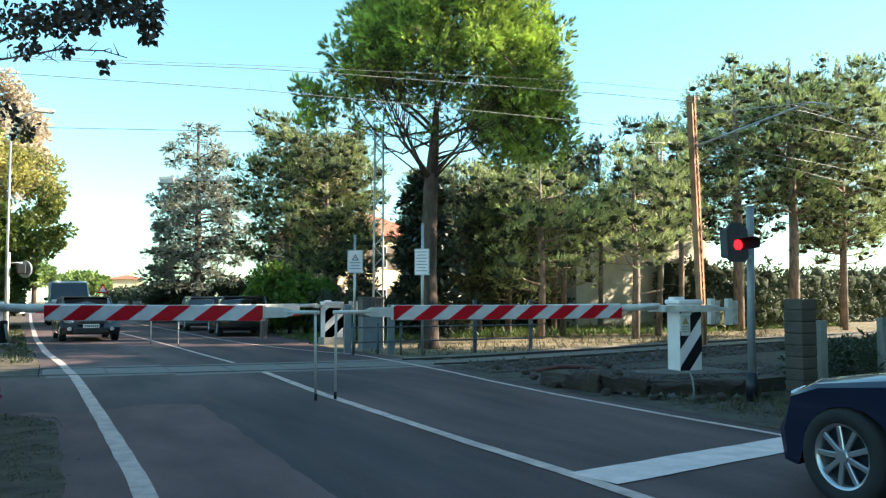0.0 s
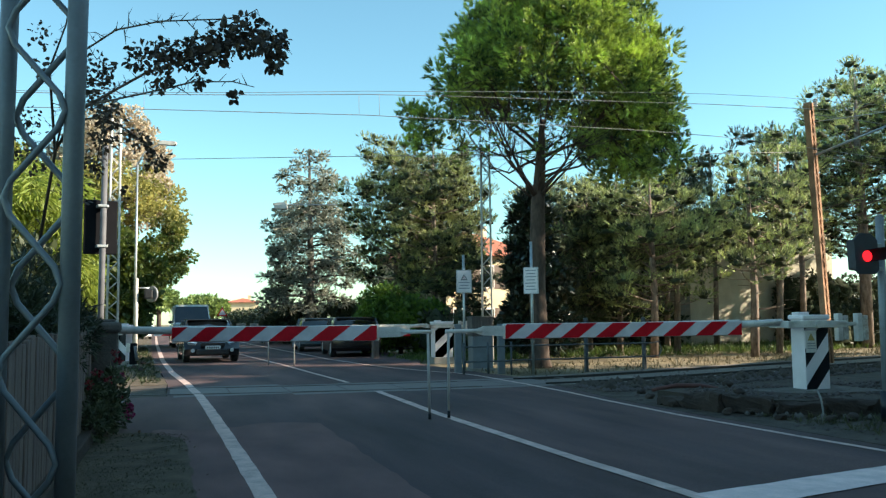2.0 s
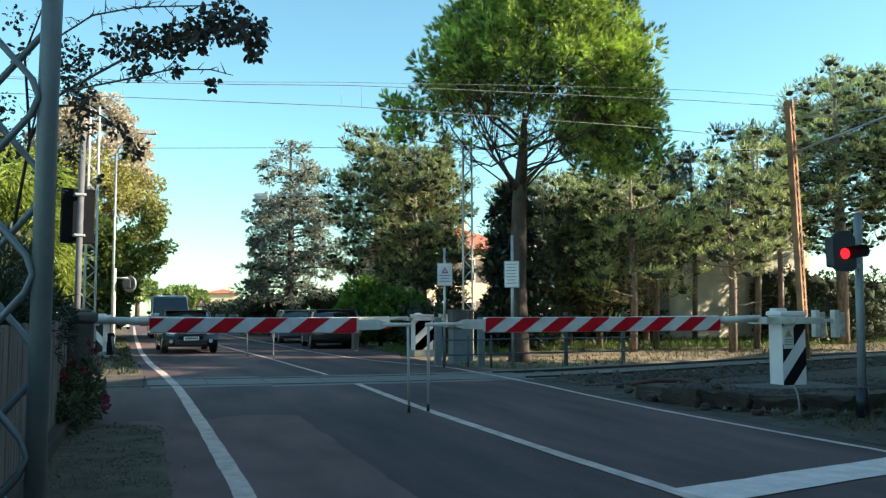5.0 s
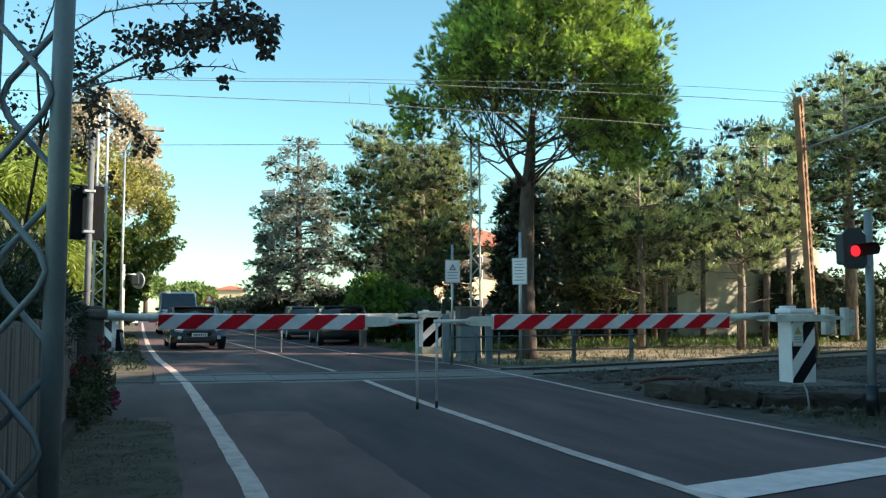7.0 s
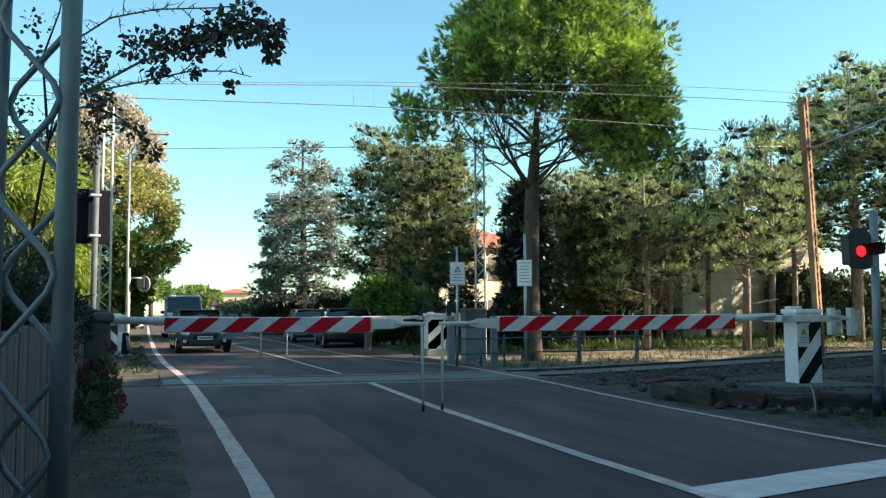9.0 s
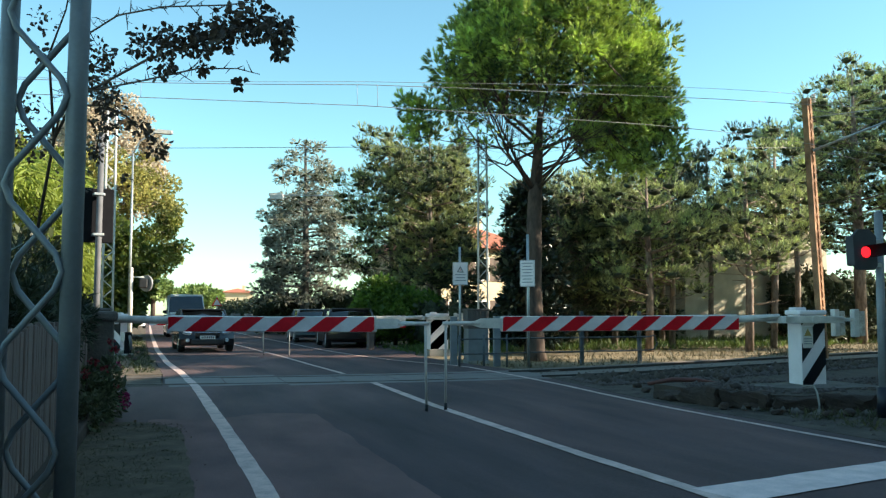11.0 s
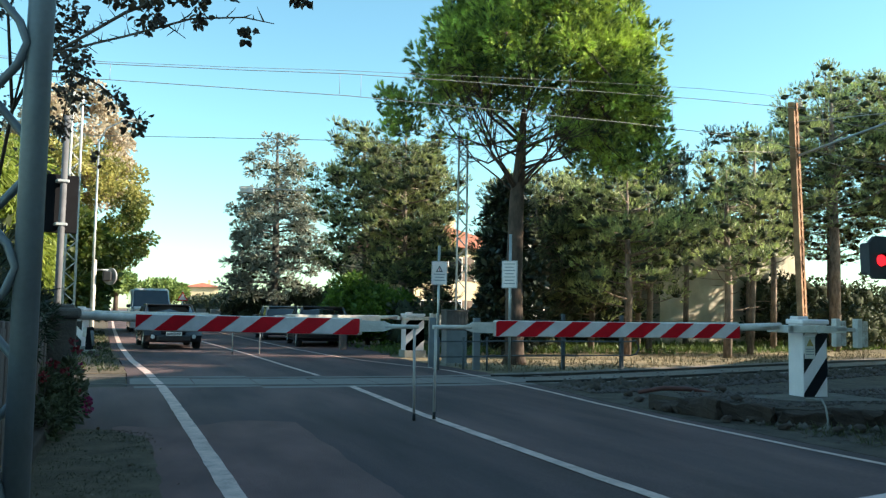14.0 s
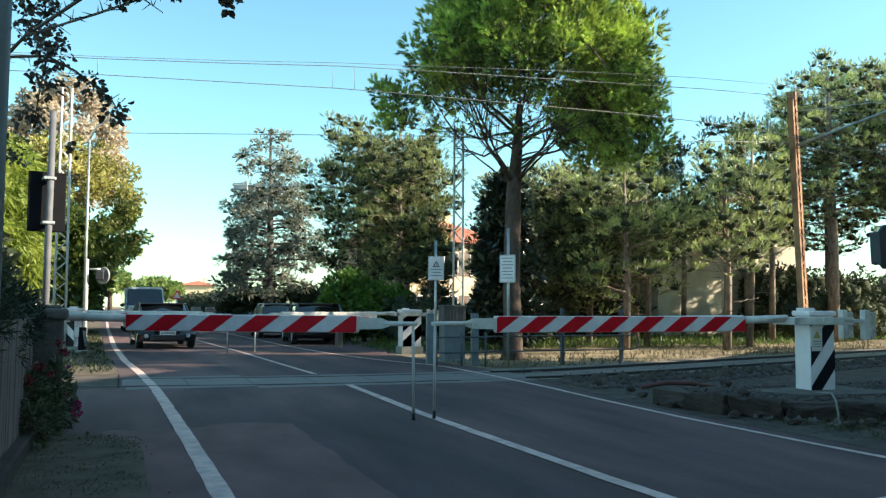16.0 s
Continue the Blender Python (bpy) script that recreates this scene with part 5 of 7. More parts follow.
# lit red signal on the near right
sig = thing("crossing_signal", pose(4.46, -3.21, 0, 0, 0, 0), "grey post with black signal head and lit red lamp", "signal")
bm = bmesh.new()
tube(bm, (0, 0, 0), (0.03, 0, 2.42), 0.048, 0.048, 14)
tube(bm, (0.03, 0, 2.42), (0.03, 0, 2.45), 0.05, 0.02, 14)
part("post", bm, M_GREYPOLE, sig, "grey painted steel post")
bm = bmesh.new()
tube(bm, (0, 0, 0), (0, 0, 0.36), 0.075, 0.07, 14)
part("sleeve", bm, M_BLACK, sig, "black base sleeve")
bm = bmesh.new()
box(bm, (-0.10, -0.02, 2.07), (0.3, 0.05, 0.05), bevel=0.006)
part("bracket", bm, M_GALV, sig)
bm = bmesh.new()
box(bm, (-0.10, -0.02, 1.79), (0.3, 0.05, 0.05), bevel=0.006)
part("bracket", bm, M_GALV, sig)
head = part("signal_head", bmesh.new(), M_PLASTIC, sig, "black signal head with target board")
bm = bmesh.new()
prism(bm, [(-0.13, -0.26), (0.13, -0.26), (0.19, -0.20), (0.19, 0.18), (0.09, 0.27), (-0.09, 0.27), (-0.19, 0.18), (-0.19, -0.20)], -0.02, 0.02)
box(bm, (0, 0.10, 0), (0.26, 0.18, 0.40), bevel=0.03)
bd = part("target_board", bm, M_SIGNAL, head, "dark octagonal target board")
bm = bmesh.new()
ring(bm, (0, -0.02, -0.03), 0.07, 0.07, 0.015)
part("lens", bm, M_LENS, head, "glowing red lens")
bm = bmesh.new()
hood = [(0.085 * math.cos(a), 0.085 * math.sin(a) - 0.03) for a in (math.pi * (-0.30 + 0.92 * k / 16) for k in range(17))]
inner = [(0.078 * math.cos(a), 0.078 * math.sin(a) - 0.03) for a in (math.pi * (-0.30 + 0.92 * k / 16) for k in range(17))]
prism(bm, hood + inner[::-1], -0.34, -0.02)
part("visor", bm, M_MATTBLACK, head, "black half-round visor")
head.matrix_basis = pose(-0.30, -0.10, 1.96, -2, 0, -2) @ Matrix.Diagonal((0.86, 0.95, 0.90, 1))

# dark signal seen from behind on the near left
sg = thing("signal_mast", pose(-4.6, 2.95, 0, 0, 0, 14), "grey post with black signal board seen from behind", "signal")
bm = bmesh.new()
tube(bm, (0, 0, -0.05), (0.02, 0, 4.05), 0.05, 0.045, 14)
part("post", bm, M_DULLPOLE, sg, "weathered grey tube post")
bm = bmesh.new()
box(bm, (0, 0.14, 2.76), (0.5, 0.04, 0.86), bevel=0.02)
for z in (2.55, 2.95):
    box(bm, (0.02, 0.22, z), (0.28, 0.16, 0.3), bevel=0.04)
part("backboard", bm, M_MATTBLACK, sg, "black backboard")
for z in (2.45, 3.08):
    bm = bmesh.new()
    box(bm, (0, 0.03, z), (0.16, 0.18, 0.04), bevel=0.006)
    part("clamp", bm, M_GALV, sg)

# round lamp on a short mast further on
rs = thing("round_signal", pose(-4.78, 21.85, -0.06), "pale post with round signal disc seen from behind", "signal")
bm = bmesh.new()
tube(bm, (0, 0, 0), (0, 0, 2.95), 0.07, 0.06, 12)
part("post", bm, M_WHITE_OLD, rs)
bm = bmesh.new()
tube(bm, (0.5, 0.05, 2.38), (0.55, 0.10, 2.38), 0.30, 0.30, 24)
part("disc", bm, M_GREYPOLE, rs, "round grey target disc")
bm = bmesh.new()
box(bm, (0.42, -0.05, 2.38), (0.3, 0.26, 0.34), bevel=0.04)
part("lamp_case", bm, M_PLASTIC, rs)
bm = bmesh.new()
tube(bm, (0, 0, 2.6), (0.45, 0, 2.6), 0.025)
part("arm", bm, M_GALV, rs)


def street_lamp(m, h, arm, rise, label, stay=False):
    t = thing("street_lamp", m, label, "street lamp", "street lamps")
    bm = bmesh.new()
    tube(bm, (0, 0, 0), (0, 0, h), 0.06, 0.035, 12)
    part("pole", bm, M_GALV, t, "tapered galvanised pole")
    bm = bmesh.new()
    chain(bm, [(0, 0, h - 0.1), (arm * 0.3, 0, h + rise * 0.55), (arm, 0, h + rise)], [0.035, 0.03, 0.025], 8)
    if stay:
        tube(bm, (0, 0, h + 0.9), (arm * 0.95, 0, h + rise), 0.010)
        tube(bm, (0, 0, h - 0.1), (0, 0, h + 1.0), 0.04)
    part("arm", bm, M_GALV, t)
    bm = bmesh.new()
    prism(bm, [(arm - 0.05, h + rise - 0.03), (arm + 0.5, h + rise - 0.06), (arm + 0.62, h + rise - 0.02), (arm + 0.6, h + rise + 0.08), (arm + 0.1, h + rise + 0.12), (arm - 0.05, h + rise + 0.05)], -0.12, 0.12)
    if stay:
        box(bm, (arm + 0.25, 0, h + rise - 0.09), (0.62, 0.3, 0.24), bevel=0.03)
    part("lamp_head", bm, M_WHITE_OLD, t, "boxy pale lamp head" if stay else "flat lamp head")
    return t


street_lamp(pose(-4.9, 23.7, -0.06, 0, 0, -10), 7.6, 0.85, 0.75, "tall galvanised street lamp with short arm")
street_lamp(pose(6.9, 27.4, -0.06, 0, 0, 162), 6.75, 5.6, 0.1, "street lamp on a long stayed arm among the pines", True)

# warning sign at the roadside far off
t = thing("warning_triangle", pose(-0.75, 39.5, 0.0) @ Matrix.Scale(0.72, 4), "small red-bordered triangular road sign far off", "sign")
bm = bmesh.new()
tube(bm, (0, 0, 0), (0, 0, 3.05), 0.035, n=8)
part("post", bm, M_GALV, t)
bm = bmesh.new()
prism(bm, [(-0.42, 2.25), (0.42, 2.25), (0, 2.98)], -0.05, -0.035)
part("border", bm, M_RED, t)
bm = bmesh.new()
prism(bm, [(-0.29, 2.33), (0.29, 2.33), (0, 2.83)], -0.058, -0.052)
part("field", bm, M_WHITE, t)


# ---- the near left: lattice column, fence, vine and flowers ----
A, B, HGT = Vector((-3.94, -7.52, 0)), Vector((-4.21, -7.42, 0)), 4.2
t = thing("lattice_column", pose(0, 0, 0), "blue-grey steel lattice column of bent bars", "mast")
for p, r in ((A, 0.040), (B, 0.036)):
    bm = bmesh.new()
    chain(bm, [p, p + Vector((0, 0, HGT * 0.5)), p + Vector((0.02, 0, HGT))], [r, r, r * 0.95], 16)
    part("upright", bm, M_BLUEGREY, t, "round blue-grey upright")
side = (B - A).normalized()
back = Vector((-side.y, side.x, 0))
for ph, off in ((0.0, -0.040), (0.5, 0.036)):
    bm = bmesh.new()
    pts = []
    for k in range(int(HGT / 0.70 * 10) + 1):
        u = k / 10 + ph
        w = abs((u % 1) * 2 - 1)
        w = 0.5 - 0.5 * math.cos(math.pi * w) * (0.75 + 0.25 * abs(math.cos(math.pi * w)))
        pts.append(A + side * (0.02 + 0.245 * w) + back * off + Vector((0, 0, min(HGT, k / 10 * 0.70))))
    chain(bm, pts, [0.0135] * len(pts), 6)
    part("lacing_bar", bm, M_BLUEGREY, t, "bent lacing bar")

fence = thing("board_fence", pose(0, 0, 0), "weathered grey slatted fence along the verge", "fence")
bm = bmesh.new()
box(bm, (0, 0, 0.5), (0.105, 0.035, 1.0), bevel=0.006, seg=1)
slat = mesh_of(bm, "slat", M_WOOD)
rnd = random.Random(4)
for i in range(70):
    y = -9.6 + i * 0.128
    s = part("slat", slat, M_WOOD, fence)
    s.matrix_world = pose(-4.43 + rnd.uniform(-0.006, 0.006), y, 0.12, 0, rnd.uniform(-0.6, 0.6), 90 + rnd.uniform(-2, 2)) @ Matrix.Diagonal((1, 1, rnd.uniform(1.0, 1.06), 1))
for z in (0.35, 0.98):
    bm = bmesh.new()
    box(bm, (-4.48, -5.15, z), (0.05, 9.0, 0.09), bevel=0.006)
    part("fence_rail", bm, M_WOOD, fence)
bm = bmesh.new()
box(bm, (-4.42, -5.15, 0.06), (0.22, 9.1, 0.16), bevel=0.02)
part("kerb", bm, M_KERB, fence, "low mossy concrete kerb")
t = thing("gate_pillar", pose(-4.31, -0.4, 0, 0, 0, 3), "square grey concrete pillar at the end of the fence", "pillar")
bm = bmesh.new()
box(bm, (0, 0, 0.57), (0.32, 0.32, 1.18), bevel=0.02)
part("shaft", bm, M_STAINED, t)
bm = bmesh.new()
box(bm, (0, 0, 1.2), (0.40, 0.40, 0.12), bevel=0.035)
box(bm, (0, 0, 1.27), (0.26, 0.26, 0.05), bevel=0.02)
part("cap", bm, M_STAINED, t)

# thorny vine reaching over the verge
vine = thing("vine", pose(0, 0, 0), "thorny overhanging vine with dry dark leaves", "climbing plant")
STEMS = [
    ([(-4.421, -4.883, 1.768), (-4.297, -5.183, 2.371), (-4.174, -5.449, 2.541), (-4.035, -5.918, 2.524), (-3.703, -6.767, 2.494), (-3.452, -7.324, 2.447), (-3.264, -7.702, 2.407), (-3.172, -7.886, 2.334), (-3.16, -7.884, 2.257)], 0.011),
    ([(-4.297, -5.183, 2.371), (-4.102, -5.918, 2.818), (-3.847, -6.634, 2.753), (-3.623, -7.124, 2.651), (-3.372, -7.621, 2.513), (-3.253, -7.816, 2.474)], 0.007),
    ([(-4.035, -5.918, 2.524), (-3.702, -6.76, 2.396), (-3.474, -7.359, 2.308), (-3.323, -7.617, 2.25), (-3.244, -7.745, 2.198)], 0.006),
    ([(-4.174, -5.449, 2.541), (-3.957, -5.73, 2.491), (-3.827, -5.768, 2.422), (-3.661, -5.918, 2.265), (-3.612, -5.927, 2.182)], 0.008),
    ([(-4.297, -5.183, 2.371), (-4.328, -5.319, 2.889), (-4.218, -5.481, 3.14), (-4.161, -5.625, 3.381)], 0.01),
    ([(-3.957, -5.73, 2.491), (-3.986, -5.707, 2.322), (-4.024, -5.574, 2.135)], 0.006),
]
rnd = random.Random(12)
bm = bmesh.new()
leaf_c, leaf_d = [], []
for si, (pts, r) in enumerate(STEMS):
    n = len(pts)
    chain(bm, pts, [r * (1 - 0.75 * i / (n - 1)) for i in range(n)], 7)
    total = 0
    for a, b in zip(pts, pts[1:]):
        a, b = Vector(a), Vector(b)
        k = max(2, int((b - a).length / 0.05))
        for j in range(k):
            p = a.lerp(b, j / k)
            d = Vector((rnd.uniform(-1, 1), rnd.uniform(-1, 1), rnd.uniform(-0.6, 1))).normalized()
            tube(bm, p, p + d * rnd.uniform(0.025, 0.06), 0.003, 0.0008, 4)
            if rnd.random() < 0.22:
                q = p + d * rnd.uniform(0.05, 0.11)
                tube(bm, p, q, 0.003, 0.0015, 4)
                for _ in range(3):
                    e = p.lerp(q, rnd.uniform(0.3, 1))
                    tube(bm, e, e + Vector((rnd.uniform(-1, 1), rnd.uniform(-1, 1), rnd.uniform(-1, 1))).normalized() * 0.04, 0.002, 0.0008, 4)
part("stem", bm, M_TWIG, vine, "thorny grey-brown stems")
CLUMPS = [((-3.714, -6.874, 2.546), (0.077, 0.099, 0.077), 70),
          ((-3.595, -7.121, 2.495), (0.078, 0.101, 0.078), 110),
          ((-3.475, -7.316, 2.447), (0.080, 0.104, 0.080), 130),
          ((-3.365, -7.511, 2.434), (0.082, 0.106, 0.082), 150),
          ((-3.265, -7.702, 2.418), (0.083, 0.108, 0.083), 170),
          ((-3.183, -7.883, 2.345), (0.057, 0.074, 0.057), 90),
          ((-3.171, -7.881, 2.268), (0.035, 0.046, 0.035), 36),
          ((-3.618, -7.104, 2.366), (0.052, 0.068, 0.052), 36),
          ((-3.452, -7.418, 2.293), (0.032, 0.041, 0.032), 18),
          ((-3.315, -7.667, 2.178), (0.025, 0.033, 0.025), 12),
          ((-4.003, -5.635, 2.827), (0.104, 0.135, 0.104), 110),
          ((-4.033, -5.614, 2.689), (0.111, 0.144, 0.111), 120),
          ((-3.941, -5.738, 2.525), (0.095, 0.124, 0.095), 110),
          ((-3.955, -5.721, 2.372), (0.085, 0.110, 0.085), 80),
          ((-3.761, -5.785, 2.354), (0.068, 0.088, 0.068), 50),
          ((-3.644, -5.919, 2.215), (0.067, 0.087, 0.067), 55),
          ((-4.026, -5.581, 2.239), (0.087, 0.113, 0.087), 60),
          ((-4.367, -5.426, 3.071), (0.088, 0.115, 0.088), 25),
          ((-4.347, -5.416, 2.859), (0.071, 0.092, 0.071), 25),
          ((-4.458, -5.25, 2.567), (0.090, 0.117, 0.090), 50),
          ((-4.453, -5.027, 2.392), (0.149, 0.194, 0.149), 110),
          ((-4.143, -5.319, 2.098), (0.108, 0.140, 0.108), 60),
          ((-3.815, -5.848, 2.034), (0.033, 0.043, 0.033), 12)]
for c, r, k in CLUMPS:
    p, d = in_clump(c, [q * 1.05 for q in r], int(k * 1.5), 0.2)
    leaf_c.append(p)
    leaf_d.append(unit(d + np.array([0, 0, -0.7])))
v, f = ovals(np.concatenate(leaf_c), np.concatenate(leaf_d), 0.027, 0.019, 0.8)
lv = part("leaves", np_mesh("leaves", v, f, M_VINE), M_VINE, vine, "curled dry dark leaves")


def bush(name, clumps, leaf, label, density, length, width, per=4, lift=0.3, seed=3, category="shrub"):
    t = thing(name, pose(0, 0, 0), label, category)
    part("leaves", crown("leaves", clumps, density, per, length, width, 0.7, leaf, lift=lift), leaf, t)
    rnd = random.Random(seed)
    bm = bmesh.new()
    for c, r in clumps:
        b = (c[0] + rnd.uniform(-0.1, 0.1), c[1] + rnd.uniform(-0.1, 0.1), 0.0)
        chain(bm, limb_path(b, c, 0, rnd, 4), [0.016, 0.012, 0.009, 0.005], 5)
    part("stems", bm, M_TWIG, t)["kind"] = "stuff"
    return t


bush("rosemary_bush", [((-4.95 + 0.25 * math.sin(i * 2.1), -3.9 + i * 0.52, 0.95 + 0.35 * math.sin(i * 1.7)), (0.42, 0.42, 0.62)) for i in range(10)] + [((-4.5 - 0.05 * i, -0.75 - 0.42 * i, 1.12 + 0.09 * math.sin(i * 2)), (0.17, 0.3, 0.26)) for i in range(5)], M_HEDGE, "dark needle-leaved bush spilling over the fence", 170, 0.09, 0.012, 7)
bush("evergreen_shrub", [((-5.7 + 0.3 * math.sin(i * 1.3), -5 + i * 0.9, 1.3 + 0.3 * math.sin(i * 2.3)), (0.7, 0.6, 0.8)) for i in range(9)], M_HEDGE, "tall dark shrub behind the fence", 90, 0.12, 0.05, 4)
VALERIAN = [((-4.30, -1.55, 0.22), (0.15, 0.26, 0.22)), ((-4.22, -1.15, 0.30), (0.13, 0.22, 0.28)), ((-4.17, -0.85, 0.42), (0.12, 0.2, 0.36)), ((-4.12, -0.62, 0.28), (0.12, 0.18, 0.24)), ((-4.36, -1.3, 0.5), (0.08, 0.2, 0.22))]
valerian = bush("flowering_plant", VALERIAN, M_VALERIAN, "valerian with red and magenta flowers at the pillar", 420, 0.06, 0.022, 3, category="flowers")
for k, (x, y, z, r) in enumerate(((-4.02, -0.55, 0.27, 0.07), (-3.98, -0.48, 0.20, 0.06), (-4.04, -0.65, 0.18, 0.06), (-4.08, -0.6, 0.62, 0.05), (-4.12, -0.8, 0.82, 0.05), (-4.16, -0.95, 0.92, 0.04), (-4.3, -1.35, 0.72, 0.05), (-4.36, -1.5, 0.60, 0.05), (-4.2, -1.1, 0.62, 0.045), (-4.1, -0.9, 0.40, 0.05))):
    m = M_FLOWER if k < 4 else M_REDFLOWER
    part("flower_head", crown("flower_head", [((x, y, z), (r * 0.75, r * 0.9, r * 0.65))], 700, 4, 0.03, 0.022, 1.0, m, lift=0.2), m, valerian, "cluster of small %s flowers" % ("magenta" if k < 4 else "red"))


# dark motor box of the far barrier and rubble on the verge beside it
t = thing("barrier_motor", pose(-4.62, 14.75, 0, 0, 0, -12), "small black barrier motor with white cover on the verge", "machine")
bm = bmesh.new()
box(bm, (0.05, 0, 0.36), (0.15, 0.30, 0.66), bevel=0.03)
part("case", bm, M_MATTBLACK, t)
bm = bmesh.new()
box(bm, (-0.05, -0.165, 0.56), (0.10, 0.05, 0.26), bevel=0.015)
part("cover", bm, M_WHITE_OLD, t, "white front cover")
bm = bmesh.new()
tube(bm, (0.14, -0.18, 0.60), (0.22, -0.26, 0.20), 0.04, 0.04, 10)
part("crank", bm, M_DULLPOLE, t)
bm = bmesh.new()
box(bm, (0.05, 0, 0.03), (0.26, 0.4, 0.1), bevel=0.02)
part("footing", bm, M_CONC, t)


# ---- vehicles ----
def paint(name, c, metal=0.3):
    return mat(name, c, 0.3, metal, var=0.06, scale=2, fine=200, bump=0.0, spec=0.3, coat=0.8)


M_RIM = mat("alloy_rim", (0.55, 0.56, 0.58), 0.3, 0.9, var=0.1, bump=0)
M_CHROME = mat("chrome", (0.7, 0.7, 0.72), 0.12, 1.0, var=0.03, bump=0)
M_HEADLAMP = mat("clear_headlamp", (0.75, 0.78, 0.8), 0.08, 0.4, var=0.1, scale=20, bump=0, coat=1.0)
M_TAIL = mat("red_tail_lamp", (0.25, 0.01, 0.012), 0.15, var=0.1, bump=0, coat=1.0)
M_PLATE = mat("number_plate", (0.75, 0.75, 0.72), 0.4, var=0.03, bump=0)


def slices(bm, profile, widths, mi=0):
    """A skin over one side profile (y, z), set at several x with its own shrink: (x, y scale, top drop, z floor lift)."""
    zs = [p[1] for p in profile]
    z0, z1 = min(zs), max(zs)
    ym = sum(p[0] for p in profile) / len(profile)
    rows = []
    for x, ky, drop, lift in widths:
        rows.append([bm.verts.new((x, ym + (y - ym) * ky, z - drop * ((z - z0) / (z1 - z0)) ** 2 + lift * (1 - (z - z0) / (z1 - z0)))) for y, z in profile])
    n = len(profile)
    fs = [bm.faces.new(rows[0]), bm.faces.new(rows[-1][::-1])]
    for a, b in zip(rows, rows[1:]):
        for i in range(n):
            f = bm.faces.new((a[i], b[i], b[(i + 1) % n], a[(i + 1) % n]))
            f.smooth = True
            fs.append(f)
    bmesh.ops.recalc_face_normals(bm, faces=fs)
    for f in fs:
        f.material_index = mi
    for e in bm.edges:
        if len(e.link_faces) == 2 and e.calc_face_angle(0) > 0.42:
            e.smooth = False
    return bm


def arch(yc, r, z0, n=9):
    return [(yc + r * math.cos(a), z0 + r * math.sin(a) * 1.0) for a in (math.pi * k / (n - 1) for k in range(n))]


def wheel(parent, x, y, r, side, spokes=9):
    w = part("wheel", bmesh.new(), M_RUBBER, parent)
    w.matrix_basis = pose(x, y, r)
    bm = bmesh.new()
    prof = [(r * 0.66, -0.095), (r * 0.93, -0.10), (r, -0.07), (r, 0.07), (r * 0.93, 0.10), (r * 0.66, 0.095)]
    n = 32
    rings = [[bm.verts.new((d, q * math.cos(2 * math.pi * k / n), q * math.sin(2 * math.pi * k / n))) for k in range(n)] for q, d in prof]
    for a, b in zip(rings, rings[1:] + rings[:1]):
        for k in range(n):
            bm.faces.new((a[k], a[(k + 1) % n], b[(k + 1) % n], b[k])).smooth = True
    bmesh.ops.recalc_face_normals(bm, faces=bm.faces)
    part("tyre", bm, M_RUBBER, w)
    bm = bmesh.new()
    s = side
    tube(bm, (s * 0.02, 0, 0), (s * 0.03, 0, 0), r * 0.64, r * 0.64, 32, 1)
    m0 = [bm.verts.new((s * 0.088, r * 0.67 * math.cos(2 * math.pi * k / n), r * 0.67 * math.sin(2 * math.pi * k / n))) for k in range(n)]
    m1 = [bm.verts.new((s * 0.082, r * 0.60 * math.cos(2 * math.pi * k / n), r * 0.60 * math.sin(2 * math.pi * k / n))) for k in range(n)]
    m2 = [bm.verts.new((s * 0.03, r * 0.59 * math.cos(2 * math.pi * k / n), r * 0.59 * math.sin(2 * math.pi * k / n))) for k in range(n)]
    for a, b in ((m0, m1), (m1, m2)):
        for k in range(n):
            bm.faces.new((a[k], a[(k + 1) % n], b[(k + 1) % n], b[k])).smooth = True
    for k in range(spokes):
        a = 2 * math.pi * k / spokes
        box(bm, (s * 0.068, math.cos(a) * r * 0.36, math.sin(a) * r * 0.36), (0.024, r * 0.52, r * 0.115), (math.degrees(a), 0, 0), bevel=0.006, seg=1)
    tube(bm, (s * 0.05, 0, 0), (s * 0.095, 0, 0), r * 0.17, r * 0.13, 16)
    bmesh.ops.recalc_face_normals(bm, faces=bm.faces)
    part("rim", mesh_of(bm, "rim", [M_RIM, M_BLACK]), None, w, "silver multi-spoke alloy rim")
    return w


